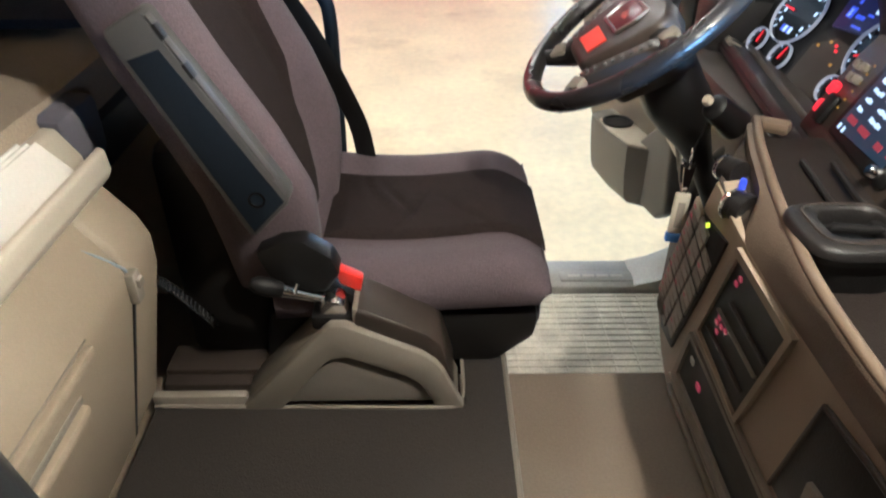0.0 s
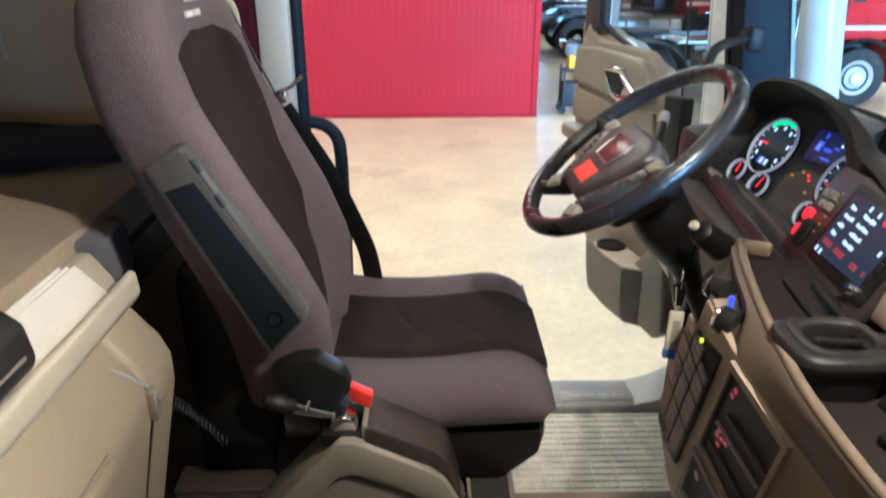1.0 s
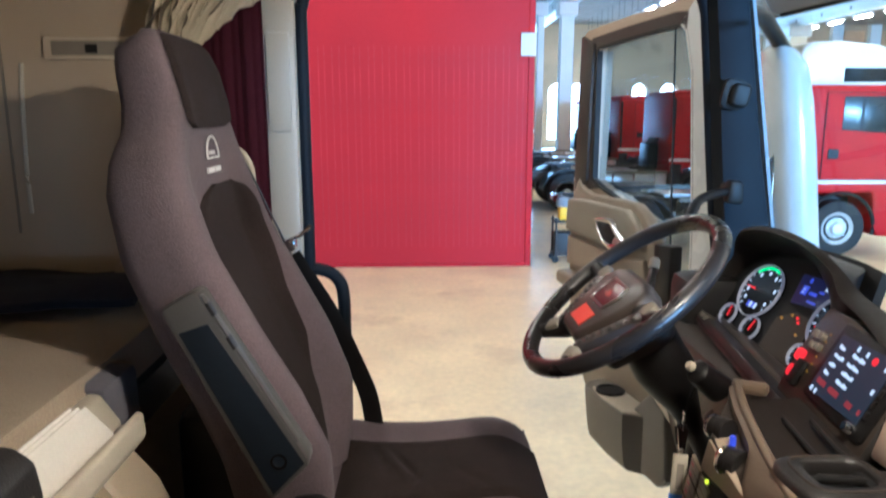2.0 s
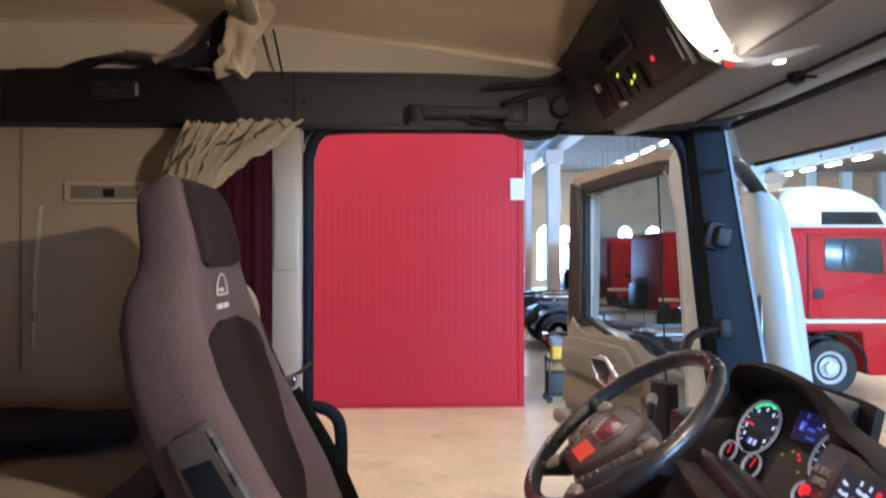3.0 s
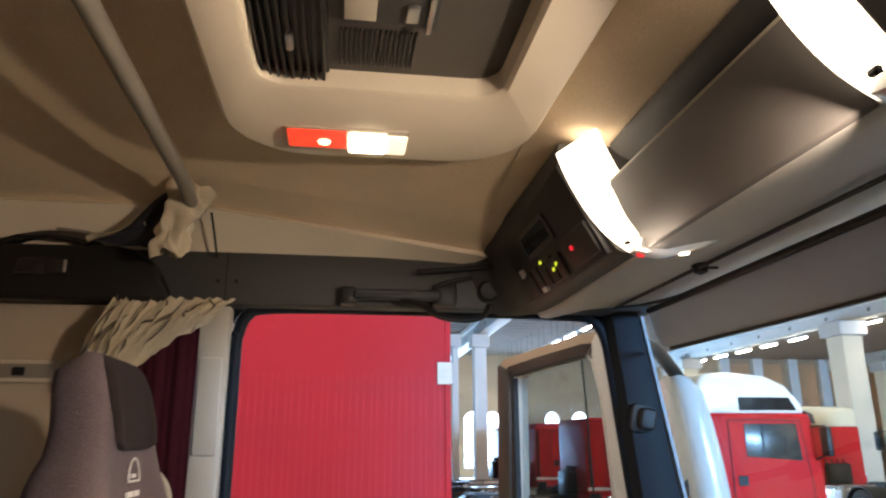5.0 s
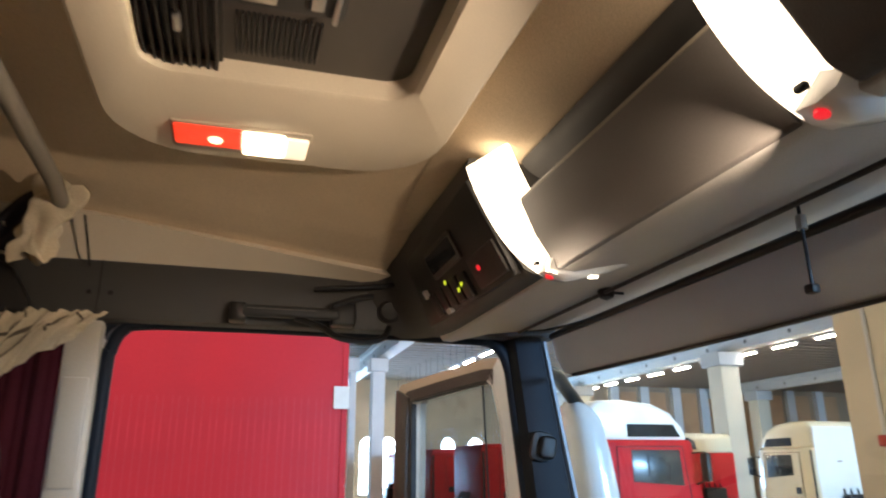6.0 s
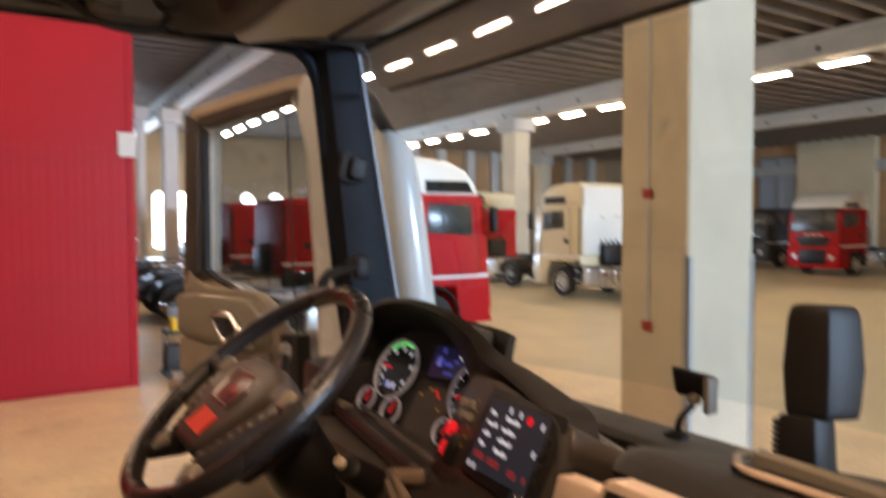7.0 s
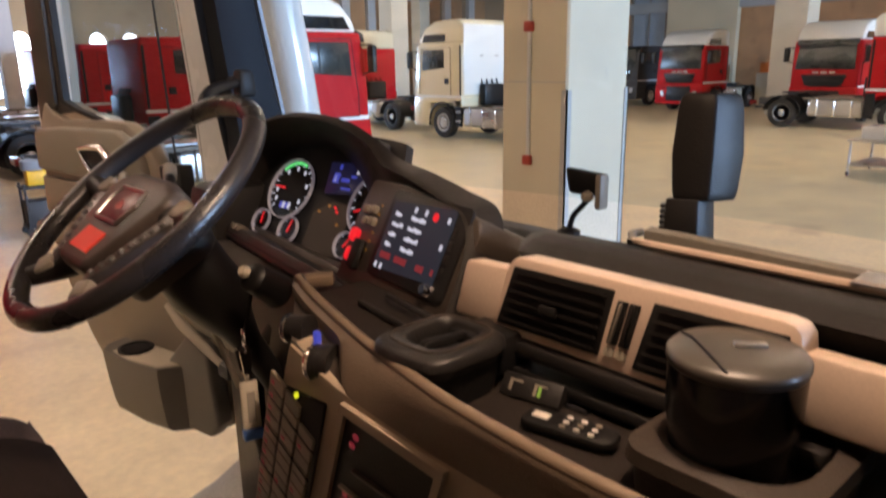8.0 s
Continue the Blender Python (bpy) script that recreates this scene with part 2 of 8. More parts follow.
M = {
    "beige": surf("beige_trim", (0.42, 0.36, 0.28), 0.55, 0.07, 3, 320, 0.25),
    "beige_light": surf("light_beige_trim", (0.50, 0.43, 0.33), 0.5, 0.06, 3, 320, 0.2),
    "cream": surf("cream_plastic", (0.43, 0.385, 0.305), 0.42, 0.05, 4, 260, 0.12),
    "headliner": surf("headliner_fabric", (0.60, 0.48, 0.33), 0.95, 0.07, 4, 420, 0.35, fabric=True),
    "panel": surf("beige_panel", (0.40, 0.325, 0.24), 0.6, 0.06, 2, 400, 0.2),
    "dark": surf("dark_grey_plastic", (0.014, 0.0125, 0.012), 0.42, 0.15, 5, 420, 0.35, sheen=0.38),
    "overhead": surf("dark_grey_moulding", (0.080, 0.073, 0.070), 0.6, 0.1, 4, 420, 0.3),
    # much paler than the moulding above: light on the underside put into its colour
    "underside": surf("lit_console_underside", (0.42, 0.41, 0.395), 0.6, 0.1, 4, 420, 0.3),
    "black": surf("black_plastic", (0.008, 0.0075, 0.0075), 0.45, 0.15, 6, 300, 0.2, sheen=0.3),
    "gloss_black": surf("gloss_black", (0.010, 0.010, 0.011), 0.12, 0.1, 6, 60, 0.02, coat=0.5),
    "rubber": surf("black_rubber", (0.016, 0.016, 0.017), 0.7, 0.2, 8, 240, 0.3),
    "navy": surf("blue_black_trim", (0.0075, 0.011, 0.017), 0.55, 0.12, 3, 420, 0.25, sheen=0.16),
    "rail": surf("charcoal_rail", (0.034, 0.033, 0.032), 0.6, 0.1, 4, 420, 0.25),
    "dash_top": surf("dash_top_soft", (0.0145, 0.012, 0.0105), 0.5, 0.12, 4, 700, 0.5, sheen=0.26),
    "dash_face": surf("dash_brown_grey", (0.040, 0.031, 0.025), 0.42, 0.1, 4, 500, 0.35, sheen=0.4),
    "dash_trim": surf("dash_copper_beige", (0.58, 0.45, 0.36), 0.36, 0.06, 4, 300, 0.12, metal=0.12),
    "seat_cloth": surf("mauve_grey_cloth", (0.105, 0.080, 0.088), 0.95, 0.12, 7, 420, 0.8, fabric=True, sheen=0.3),
    "seat_centre": surf("dark_brown_cloth", (0.024, 0.0165, 0.0150), 0.95, 0.16, 9, 420, 0.8, fabric=True, sheen=0.1),
    "seat_side": surf("blue_grey_cloth", (0.095, 0.09, 0.11), 0.95, 0.14, 7, 900, 0.5, fabric=True),
    "leather": surf("black_leather", (0.018, 0.016, 0.016), 0.30, 0.12, 8, 260, 0.35),
    "mattress": surf("brown_mattress_cloth", (0.27, 0.215, 0.155), 0.95, 0.08, 5, 420, 0.5, fabric=True),
    "sheet": surf("dark_bedding", (0.022, 0.022, 0.028), 0.95, 0.2, 5, 500, 0.5, fabric=True, sheen=0.2),
    "curtain_cream": surf("cream_curtain", (0.50, 0.43, 0.31), 0.92, 0.1, 12, 600, 0.4, fabric=True),
    "curtain_red": surf("maroon_curtain", (0.045, 0.008, 0.013), 0.95, 0.18, 9, 600, 0.5, fabric=True, sheen=0.1),
    "mat": surf("dark_floor_mat", (0.030, 0.024, 0.019), 0.9, 0.18, 7, 420, 0.9, stain=((0.10, 0.085, 0.07), 45, 0.74)),
    "vinyl": surf("tan_vinyl_floor", (0.178, 0.143, 0.105), 0.42, 0.14, 3, 220, 0.25),
    "ribbed": surf("grey_ribbed_mat", (0.56, 0.52, 0.43), 0.6, 0.22, 14, 200, 0.4, stain=((0.70, 0.66, 0.57), 18, 0.56)),
    "alu": surf("brushed_metal", (0.55, 0.55, 0.54), 0.35, 0.08, 10, 300, 0.1, metal=1.0),
    "chrome": surf("chrome", (0.75, 0.75, 0.76), 0.12, 0.03, 5, 80, 0.0, metal=1.0),
    "paper": surf("white_paper", (0.55, 0.52, 0.47), 0.8, 0.05, 5, 200, 0.05),
    "white_paint": surf("white_paint", (0.78, 0.79, 0.79), 0.28, 0.03, 2, 60, 0.02, coat=0.5),
    "red_sticker": surf("red_sticker", (0.85, 0.045, 0.02), 0.5, 0.04, 20, 200, 0.05),
    "red_plastic": surf("red_plastic", (0.75, 0.03, 0.015), 0.35, 0.05, 20, 200, 0.05),
    "maroon": surf("maroon_badge", (0.10, 0.008, 0.013), 0.35, 0.1, 30, 200, 0.05),
    "grey_text": surf("pale_print", (0.62, 0.60, 0.58), 0.7, 0.05, 20, 200, 0.0),
    "tan_grey": surf("grey_beige_moulding", (0.21, 0.185, 0.15), 0.5, 0.08, 4, 420, 0.3),
    "door_trim": surf("door_taupe_trim", (0.235, 0.19, 0.145), 0.45, 0.08, 4, 420, 0.3),
    "bin": surf("grey_door_bin", (0.165, 0.147, 0.123), 0.55, 0.08, 4, 420, 0.3),
    "clear": glass("clear_glass", (0.93, 0.96, 0.96)),
    "tint": glass("tinted_glass", (0.72, 0.76, 0.78)),
    # dark pane added to weaken the gate daylight inside the cab
    "day_dimmer": glass("daylight_dimming_glass", (0.20, 0.195, 0.185)),
    "smoke": film_cloth("dark_blind_film", (0.46, 0.45, 0.44), 0.34),
    # hall
    "concrete": surf("warm_concrete_floor", (0.80, 0.675, 0.445), 0.42, 0.12, 1.1, 14, 0.03, stain=((0.63, 0.51, 0.335), 0.8, 0.55)),
    "pillar": surf("fair_faced_concrete", (0.53, 0.46, 0.35), 0.8, 0.10, 1.1, 40, 0.2, stain=((0.36, 0.33, 0.28), 2.2, 0.60)),
    "beam": surf("pale_concrete_beam", (0.36, 0.36, 0.355), 0.85, 0.08, 0.8, 30, 0.2),
    "joist": surf("brown_roof_joist", (0.20, 0.155, 0.125), 0.8, 0.15, 1.5, 30, 0.2),
    "deck": surf("grey_roof_deck", (0.23, 0.21, 0.20), 0.85, 0.12, 0.6, 20, 0.2),
    "red_wall": surf("red_painted_sheet", (0.37, 0.011, 0.015), 0.6, 0.06, 0.5, 30, 0.04, sheen=0.18),
    "hall_wall": surf("ochre_hall_wall", (0.30, 0.20, 0.125), 0.85, 0.14, 0.5, 15, 0.15, stain=((0.22, 0.14, 0.085), 0.7, 0.55)),
    "hall_red": surf("brick_red_gate", (0.30, 0.085, 0.055), 0.7, 0.12, 0.8, 20, 0.1),
    "truck_red": surf("red_lacquer", (0.47, 0.012, 0.014), 0.5, 0.05, 1.2, 60, 0.01, sheen=0.12),
    "truck_cream": surf("cream_lacquer", (0.72, 0.62, 0.42), 0.3, 0.05, 1.2, 60, 0.01, coat=0.5),
    "truck_white": surf("white_lacquer", (0.76, 0.75, 0.70), 0.35, 0.04, 1.2, 60, 0.01, coat=0.2),
    "truck_glass": surf("dark_truck_glass", (0.018, 0.024, 0.024), 0.3, 0.1, 2, 30, 0.0),
    "tyre": surf("tyre_rubber", (0.022, 0.021, 0.021), 0.8, 0.2, 8, 80, 0.4),
    "rim": surf("grey_wheel_rim", (0.58, 0.58, 0.58), 0.4, 0.08, 6, 60, 0.05, metal=0.3),
    "chassis": surf("dark_chassis_steel", (0.035, 0.035, 0.037), 0.6, 0.2, 4, 60, 0.2),
    "tank": surf("aluminium_tank", (0.56, 0.55, 0.53), 0.32, 0.07, 2, 60, 0.05, metal=0.85),
    "yellow": surf("yellow_paint", (0.85, 0.48, 0.02), 0.5, 0.1, 10, 60, 0.1),
    "green": surf("green_plastic", (0.20, 0.45, 0.08), 0.5, 0.1, 10, 60, 0.1),
    "orange": surf("orange_plastic", (0.65, 0.16, 0.03), 0.5, 0.1, 10, 60, 0.1),
    "blue_grey": surf("blue_grey_paint", (0.26, 0.31, 0.36), 0.5, 0.08, 3, 60, 0.1),
    "console_edge": surf("console_rim_brown", (0.145, 0.104, 0.072), 0.42, 0.06, 4, 400, 0.2),
    "console_brown": surf("console_brown_soft", (0.135, 0.100, 0.072), 0.5, 0.08, 4, 500, 0.35, sheen=0.4),
    "tray_brown": surf("tray_brown_black", (0.016, 0.012, 0.010), 0.45, 0.1, 4, 500, 0.3, sheen=0.35),
    "charcoal": surf("charcoal_plastic", (0.022, 0.024, 0.027), 0.5, 0.1, 5, 420, 0.4, sheen=0.35),
    "console_taupe": surf("console_face_taupe", (0.30, 0.235, 0.172), 0.5, 0.08, 4, 500, 0.3, sheen=0.4),
    "canister": surf("canister_black", (0.006, 0.006, 0.0065), 0.2, 0.1, 6, 120, 0.05),
    # dark brown for the shade between the cream curtain's folds
    "fold_shade": surf("brown_fold_shade", (0.09, 0.07, 0.05), 0.95, 0.1, 12, 420, 0.4, fabric=True),
    "pale_pillar": surf("pale_pillar_concrete", (0.52, 0.52, 0.52), 0.85, 0.08, 0.8, 30, 0.2),
    "hall_orange": surf("orange_brown_brickwork", (0.46, 0.24, 0.12), 0.85, 0.14, 0.9, 22, 0.2, stain=((0.34, 0.17, 0.09), 1.3, 0.55)),
    "hall_buff": surf("buff_plaster", (0.62, 0.50, 0.34), 0.85, 0.08, 0.6, 22, 0.15, stain=((0.48, 0.38, 0.26), 0.9, 0.6)),
    "rim_grey": surf("worn_grey_edge", (0.066, 0.063, 0.060), 0.45, 0.1, 8, 420, 0.2, sheen=0.3),
    "panel_dark": surf("dark_hatch_panel", (0.060, 0.052, 0.046), 0.5, 0.08, 4, 420, 0.2),
    "hatch_cream": surf("pale_hatch_moulding", (0.64, 0.56, 0.44), 0.5, 0.05, 4, 320, 0.15),
    "locker": surf("locker_beige", (0.30, 0.245, 0.175), 0.5, 0.07, 3, 320, 0.25),
    "frame_tan": surf("tan_window_trim", (0.46, 0.36, 0.265), 0.4, 0.06, 4, 320, 0.15),
    # slightly paler red: the highlight on the partition's ribs, put into the colour
    "highlight_red": surf("red_ridge_highlight", (0.388, 0.0145, 0.019), 0.5, 0.25, 2, 60, 0.05, sheen=0.25),
    "key_grey": surf("dark_key_strip", (0.05, 0.043, 0.04), 0.35, 0.1, 8, 420, 0.2),
    "dark_red": surf("dark_red_lens", (0.22, 0.012, 0.012), 0.3, 0.1, 20, 60, 0.02),
    "alarm_red": surf("faded_red_plastic", (0.38, 0.045, 0.03), 0.5, 0.1, 20, 200, 0.05),
    # light givers
    "lamp_white": glow("lit_lamp_glass", (1.0, 0.82, 0.56), 4.2),
    "lamp_ceiling": glow("lit_ceiling_lens", (1.0, 0.80, 0.52), 6.0),
    "lamp_soft": glow("soft_lit_lamp_glass", (1.0, 0.78, 0.48), 0.9),
    "lamp_red": glow("lit_red_lamp_glass", (1.0, 0.045, 0.012), 0.95, (0.7, 0.03, 0.02)),
    "bulb": glow("bulb", (1.0, 0.62, 0.34), 2.2),
    "tube": glow("fluorescent_tube", (1.0, 0.87, 0.65), 250.0),
    "daylight": glow("daylight_backdrop", (0.72, 0.88, 1.0), 8),
    "led_white": glow("white_display", (0.72, 0.85, 1.0), 0.6, (0.05, 0.05, 0.05)),
    "led_blue": glow("blue_display", (0.08, 0.13, 0.9), 0.42, (0.02, 0.02, 0.05)),
    "led_red": glow("red_display", (1.0, 0.02, 0.03), 0.7, (0.1, 0.01, 0.01)),
    "led_pink": glow("pink_back_light", (0.9, 0.10, 0.14), 0.14, (0.1, 0.02, 0.02)),
    "led_green": glow("green_display", (0.05, 0.8, 0.22), 0.9, (0.02, 0.1, 0.02)),
    "led_yellow": glow("yellow_display", (0.75, 0.9, 0.03), 0.8, (0.1, 0.1, 0.02)),
    "led_amber": glow("amber_display", (0.9, 0.45, 0.05), 0.22, (0.1, 0.05, 0.02)),
    "ring_glow": glow("pale_lit_ring", (0.85, 0.85, 1.0), 0.09, (0.35, 0.35, 0.37)),
    "sill_grey": surf("worn_pale_sill", (0.37, 0.355, 0.325), 0.45, 0.14, 6, 120, 0.2, stain=((0.50, 0.48, 0.44), 9, 0.6)),
    "screen": glow("navy_screen", (0.020, 0.055, 0.085), 0.26, (0.012, 0.013, 0.02)),
}

# ---------------------------------------------------------------- mesh tools
BASE = {}


def thing(name, label, category, at=(0, 0, 0), group="", kind="", m=None):
    """An Empty at the base of a thing; its parts are given in world places, or from its own base where m is given."""
    ob = new(name)
    ob.empty_display_size = 0.05
    if m is None:
        ob.location = at
        BASE[ob.name] = Vector(at)
    else:
        ob.matrix_world = m
        BASE[ob.name] = Vector((0, 0, 0))
    return tagged(ob, label, category, group, kind)


def part(name, bm, material, parent=None, label="", angle=38, **tags):
    """One mesh object under a thing or a part, or at top level."""
    base = BASE[parent.name] if parent else Vector((0, 0, 0))
    if base.length:
        bmesh.ops.translate(bm, verts=bm.verts, vec=-base)
    bmesh.ops.recalc_face_normals(bm, faces=bm.faces)
    me = bpy.data.meshes.new(name)
    bm.to_mesh(me)
    bm.free()
    me.materials.append(M[material] if isinstance(material, str) else material)
    me.shade_smooth()
    me.set_sharp_from_angle(angle=radians(angle))
    ob = new(name, me)
    if parent:
        ob.parent = parent
        BASE[ob.name] = base
    else:
        BASE[ob.name] = Vector((0, 0, 0))
    return tagged(ob, label, **tags)


def soften(bm, r, seg=2, angle=30):
    if r > 0:
        bm.normal_update()
        edges = [e for e in bm.edges if len(e.link_faces) == 2 and e.calc_face_angle(0) > radians(angle)]
        bmesh.ops.bevel(bm, geom=edges, offset=r, offset_type="OFFSET", segments=seg, profile=0.5, affect="EDGES", clamp_overlap=True)
    return bm


def hexa(c, r=0, seg=2):
    """A block from its eight corners: four below, four above, each round."""
    bm = bmesh.new()
    v = [bm.verts.new(p) for p in c]
    for f in ((3, 2, 1, 0), (4, 5, 6, 7), (0, 1, 5, 4), (1, 2, 6, 5), (2, 3, 7, 6), (3, 0, 4, 7)):
        bm.faces.new([v[i] for i in f])
    return soften(bm, r, seg)


def box(x0, x1, y0, y1, z0, z1, r=0, seg=2):
    return hexa([(x0, y0, z0), (x1, y0, z0), (x1, y1, z0), (x0, y1, z0), (x0, y0, z1), (x1, y0, z1), (x1, y1, z1), (x0, y1, z1)], r, seg)


def join(*bms):
    out = bmesh.new()
    for b in bms:
        me = bpy.data.meshes.new("t")
        b.to_mesh(me)
        b.free()
        out.from_mesh(me)
        bpy.data.meshes.remove(me)
    return out


def prism(poly, axis, a, b, r=0, seg=2):
    """A polygon of the two other axes, in order, drawn out along axis from a to b."""
    bm = bmesh.new()
    place = {"x": lambda p, s: (s, p[0], p[1]), "y": lambda p, s: (p[0], s, p[1]), "z": lambda p, s: (p[0], p[1], s)}[axis]
    lo, hi = [bm.verts.new(place(p, a)) for p in poly], [bm.verts.new(place(p, b)) for p in poly]
    bm.faces.new(lo), bm.faces.new(hi[::-1])
    for i in range(len(poly)):
        j = (i + 1) % len(poly)
        bm.faces.new((lo[i], lo[j], hi[j], hi[i]))
    bmesh.ops.recalc_face_normals(bm, faces=bm.faces)
    return soften(bm, r, seg)


def loft(rings, cap=True, closed=False):
    bm = bmesh.new()
    vs = [[bm.verts.new(p) for p in ring] for ring in rings]
    k = len(vs[0])
    pairs = list(zip(vs, vs[1:])) + ([(vs[-1], vs[0])] if closed else [])
    for a, b in pairs:
        for i in range(k):
            bm.faces.new((a[i], a[(i + 1) % k], b[(i + 1) % k], b[i]))
    if cap and not closed:
        bm.faces.new(vs[0][::-1]), bm.faces.new(vs[-1])
    return bm


def spline(pts, n=8, closed=False):
    """A smooth line through points."""
    p = [Vector(q) for q in pts]
    k = len(p)
    out = []
    for i in range(k if closed else k - 1):
        if closed:
            a, b, c, d = p[i - 1], p[i], p[(i + 1) % k], p[(i + 2) % k]
        else:
            a, b, c, d = p[max(i - 1, 0)], p[i], p[i + 1], p[min(i + 2, k - 1)]
        for s in range(n):
            t = s / n
            out.append(0.5 * ((2 * b) + (c - a) * t + (2 * a - 5 * b + 4 * c - d) * t * t + (3 * b - a - 3 * c + d) * t ** 3))
    return out if closed else out + [p[-1]]


def tube(pts, r, n=10, closed=False, flat=1.0, up=(0, 0, 1)):
    """A round (or flattened) bar along a line; r may be a list."""
    pts = [Vector(p) for p in pts]
    rings = []
    k = len(pts)
    for i, p in enumerate(pts):
        d = (pts[(i + 1) % k] - pts[i - 1]) if closed else (pts[min(i + 1, k - 1)] - pts[max(i - 1, 0)])
        d.normalize()
        s = d.cross(Vector(up))
        if s.length < 1e-3:
            s = d.cross(Vector((1, 0, 0)))
        s.normalize()
        w = s.cross(d)
        rad = r[i] if isinstance(r, (list, tuple)) else r
        rings.append([p + rad * (math.cos(a) * s + flat * math.sin(a) * w) for a in (2 * math.pi * j / n for j in range(n))])
    return loft(rings, closed=closed)


def lathe(profile, at, axis=(0, 0, 1), n=32):
    """A turned body: (radius, height) pairs about an axis."""
    q = Vector((0, 0, 1)).rotation_difference(Vector(axis))
    bm = bmesh.new()
    rings = []
    for r, h in profile:
        if r < 1e-6:
            rings.append([bm.verts.new(Vector(at) + q @ Vector((0, 0, h)))])
        else:
            rings.append([bm.verts.new(Vector(at) + q @ Vector((r * math.cos(a), r * math.sin(a), h))) for a in (2 * math.pi * j / n for j in range(n))])
    for a, b in zip(rings, rings[1:]):
        for i in range(n):
            j = (i + 1) % n
            f = [*({a[i % len(a)]: 0, a[j % len(a)]: 0}), *({b[j % len(b)]: 0, b[i % len(b)]: 0})]
            if len(f) > 2:
                bm.faces.new(f)
    if len(rings[0]) > 1:
        bm.faces.new(rings[0][::-1])
    if len(rings[-1]) > 1:
        bm.faces.new(rings[-1])
    return bm


def sheet(f, nu, nv, thick=0.0):
    """A surface f(u, v), u and v from 0 to 1, with thickness."""
    bm = bmesh.new()
    g = [[bm.verts.new(f(i / nu, j / nv)) for j in range(nv + 1)] for i in range(nu + 1)]
    for i in range(nu):
        for j in range(nv):
            bm.faces.new((g[i][j], g[i + 1][j], g[i + 1][j + 1], g[i][j + 1]))
    if thick:
        bmesh.ops.recalc_face_normals(bm, faces=bm.faces)
        bmesh.ops.solidify(bm, geom=bm.faces[:], thickness=thick)
    return bm


class Plane:
    """A flat or leaning face to set small pieces on: a along u, b along v, c out of it."""

    def __init__(self, at, u, v):
        self.o, self.u = Vector(at), Vector(u).normalized()
        self.n = self.u.cross(Vector(v)).normalized()
        self.v = self.n.cross(self.u)

    def p(self, a, b, c=0.0):
        return self.o + a * self.u + b * self.v + c * self.n

    def block(self, a0, a1, b0, b1, c0, c1, r=0, seg=2):
        return hexa([self.p(a0, b0, c0), self.p(a1, b0, c0), self.p(a1, b1, c0), self.p(a0, b1, c0),
                     self.p(a0, b0, c1), self.p(a1, b0, c1), self.p(a1, b1, c1), self.p(a0, b1, c1)], r, seg)

    def poly(self, pts, c0, c1, r=0, seg=2):
        bm = bmesh.new()
        lo, hi = [bm.verts.new(self.p(a, b, c0)) for a, b in pts], [bm.verts.new(self.p(a, b, c1)) for a, b in pts]
        bm.faces.new(lo[::-1]), bm.faces.new(hi)
        for i in range(len(pts)):
            j = (i + 1) % len(pts)
            bm.faces.new((lo[i], lo[j], hi[j], hi[i]))
        bmesh.ops.recalc_face_normals(bm, faces=bm.faces)
        return soften(bm, r, seg)

    def disc(self, a, b, profile, n=28):
        return lathe(profile, self.p(a, b), self.n, n)


def rounded(a0, a1, b0, b1, r, n=5):
    """The outline of a rectangle with round corners."""
    out = []
    for cx, cy, s in ((a1 - r, b1 - r, 0), (a0 + r, b1 - r, 1), (a0 + r, b0 + r, 2), (a1 - r, b0 + r, 3)):
        out += [(cx + r * math.cos((s + k / n) * math.pi / 2), cy + r * math.sin((s + k / n) * math.pi / 2)) for k in range(n + 1)]
    return out


def ring_prism(plane, outer, inner, c0, c1):
    """A frame between two outlines of the same count."""
    rings = [[plane.p(a, b, c0) for a, b in outer], [plane.p(a, b, c1) for a, b in outer], [plane.p(a, b, c1) for a, b in inner], [plane.p(a, b, c0) for a, b in inner]]
    return loft(rings, closed=True)


# ---------------------------------------------------------------- the hall
part("ground", prism([(-30, -48), (60, -48), (60, 48), (-30, 48)], "z", -0.3, 0.0), "concrete", None,
     "pale beige polished concrete hall floor", category="floor", kind="structure")


def wall_with_openings(name, axis, at, thick, a0, a1, top, holes, material, label):
    """A hall wall with openings (a0, a1, z0, z1, arched) that go through it."""
    pieces, edge = [], a0
    for h0, h1, z0, z1, arched in sorted(holes):
        pieces.append([(edge, 0), (h0, 0), (h0, top), (edge, top)])
        if z0 > 0:
            pieces.append([(h0, 0), (h1, 0), (h1, z0), (h0, z0)])
        if arched:
            r, c = (h1 - h0) / 2, (h0 + h1) / 2
            arc = [(c + r * math.cos(k * math.pi / 10), z1 - r + r * math.sin(k * math.pi / 10)) for k in range(11)]
            pieces.append([(h1, top), (h0, top)] + arc[::-1])
        else:
            pieces.append([(h0, z1), (h1, z1), (h1, top), (h0, top)])
        edge = h1
    pieces.append([(edge, 0), (a1, 0), (a1, top), (edge, top)])
    return part(name, join(*[prism(p, axis, at, at + thick) for p in pieces]), material, None, label, category="wall", kind="structure")


ARCHES = [(1.2, 2.4), (4.0, 5.2), (7.4, 8.58), (8.74, 9.7), (12.5, 13.5), (14.2, 15.4), (19.0, 20.2), (22.0, 23.2)]
wall_with_openings("wall_north", "y", 43.0, 0.5, -30, 60, 8.2, [(a, b, 1.0, 4.35, True) for a, b in ARCHES], "hall_wall", "ochre plastered hall wall with arched windows")
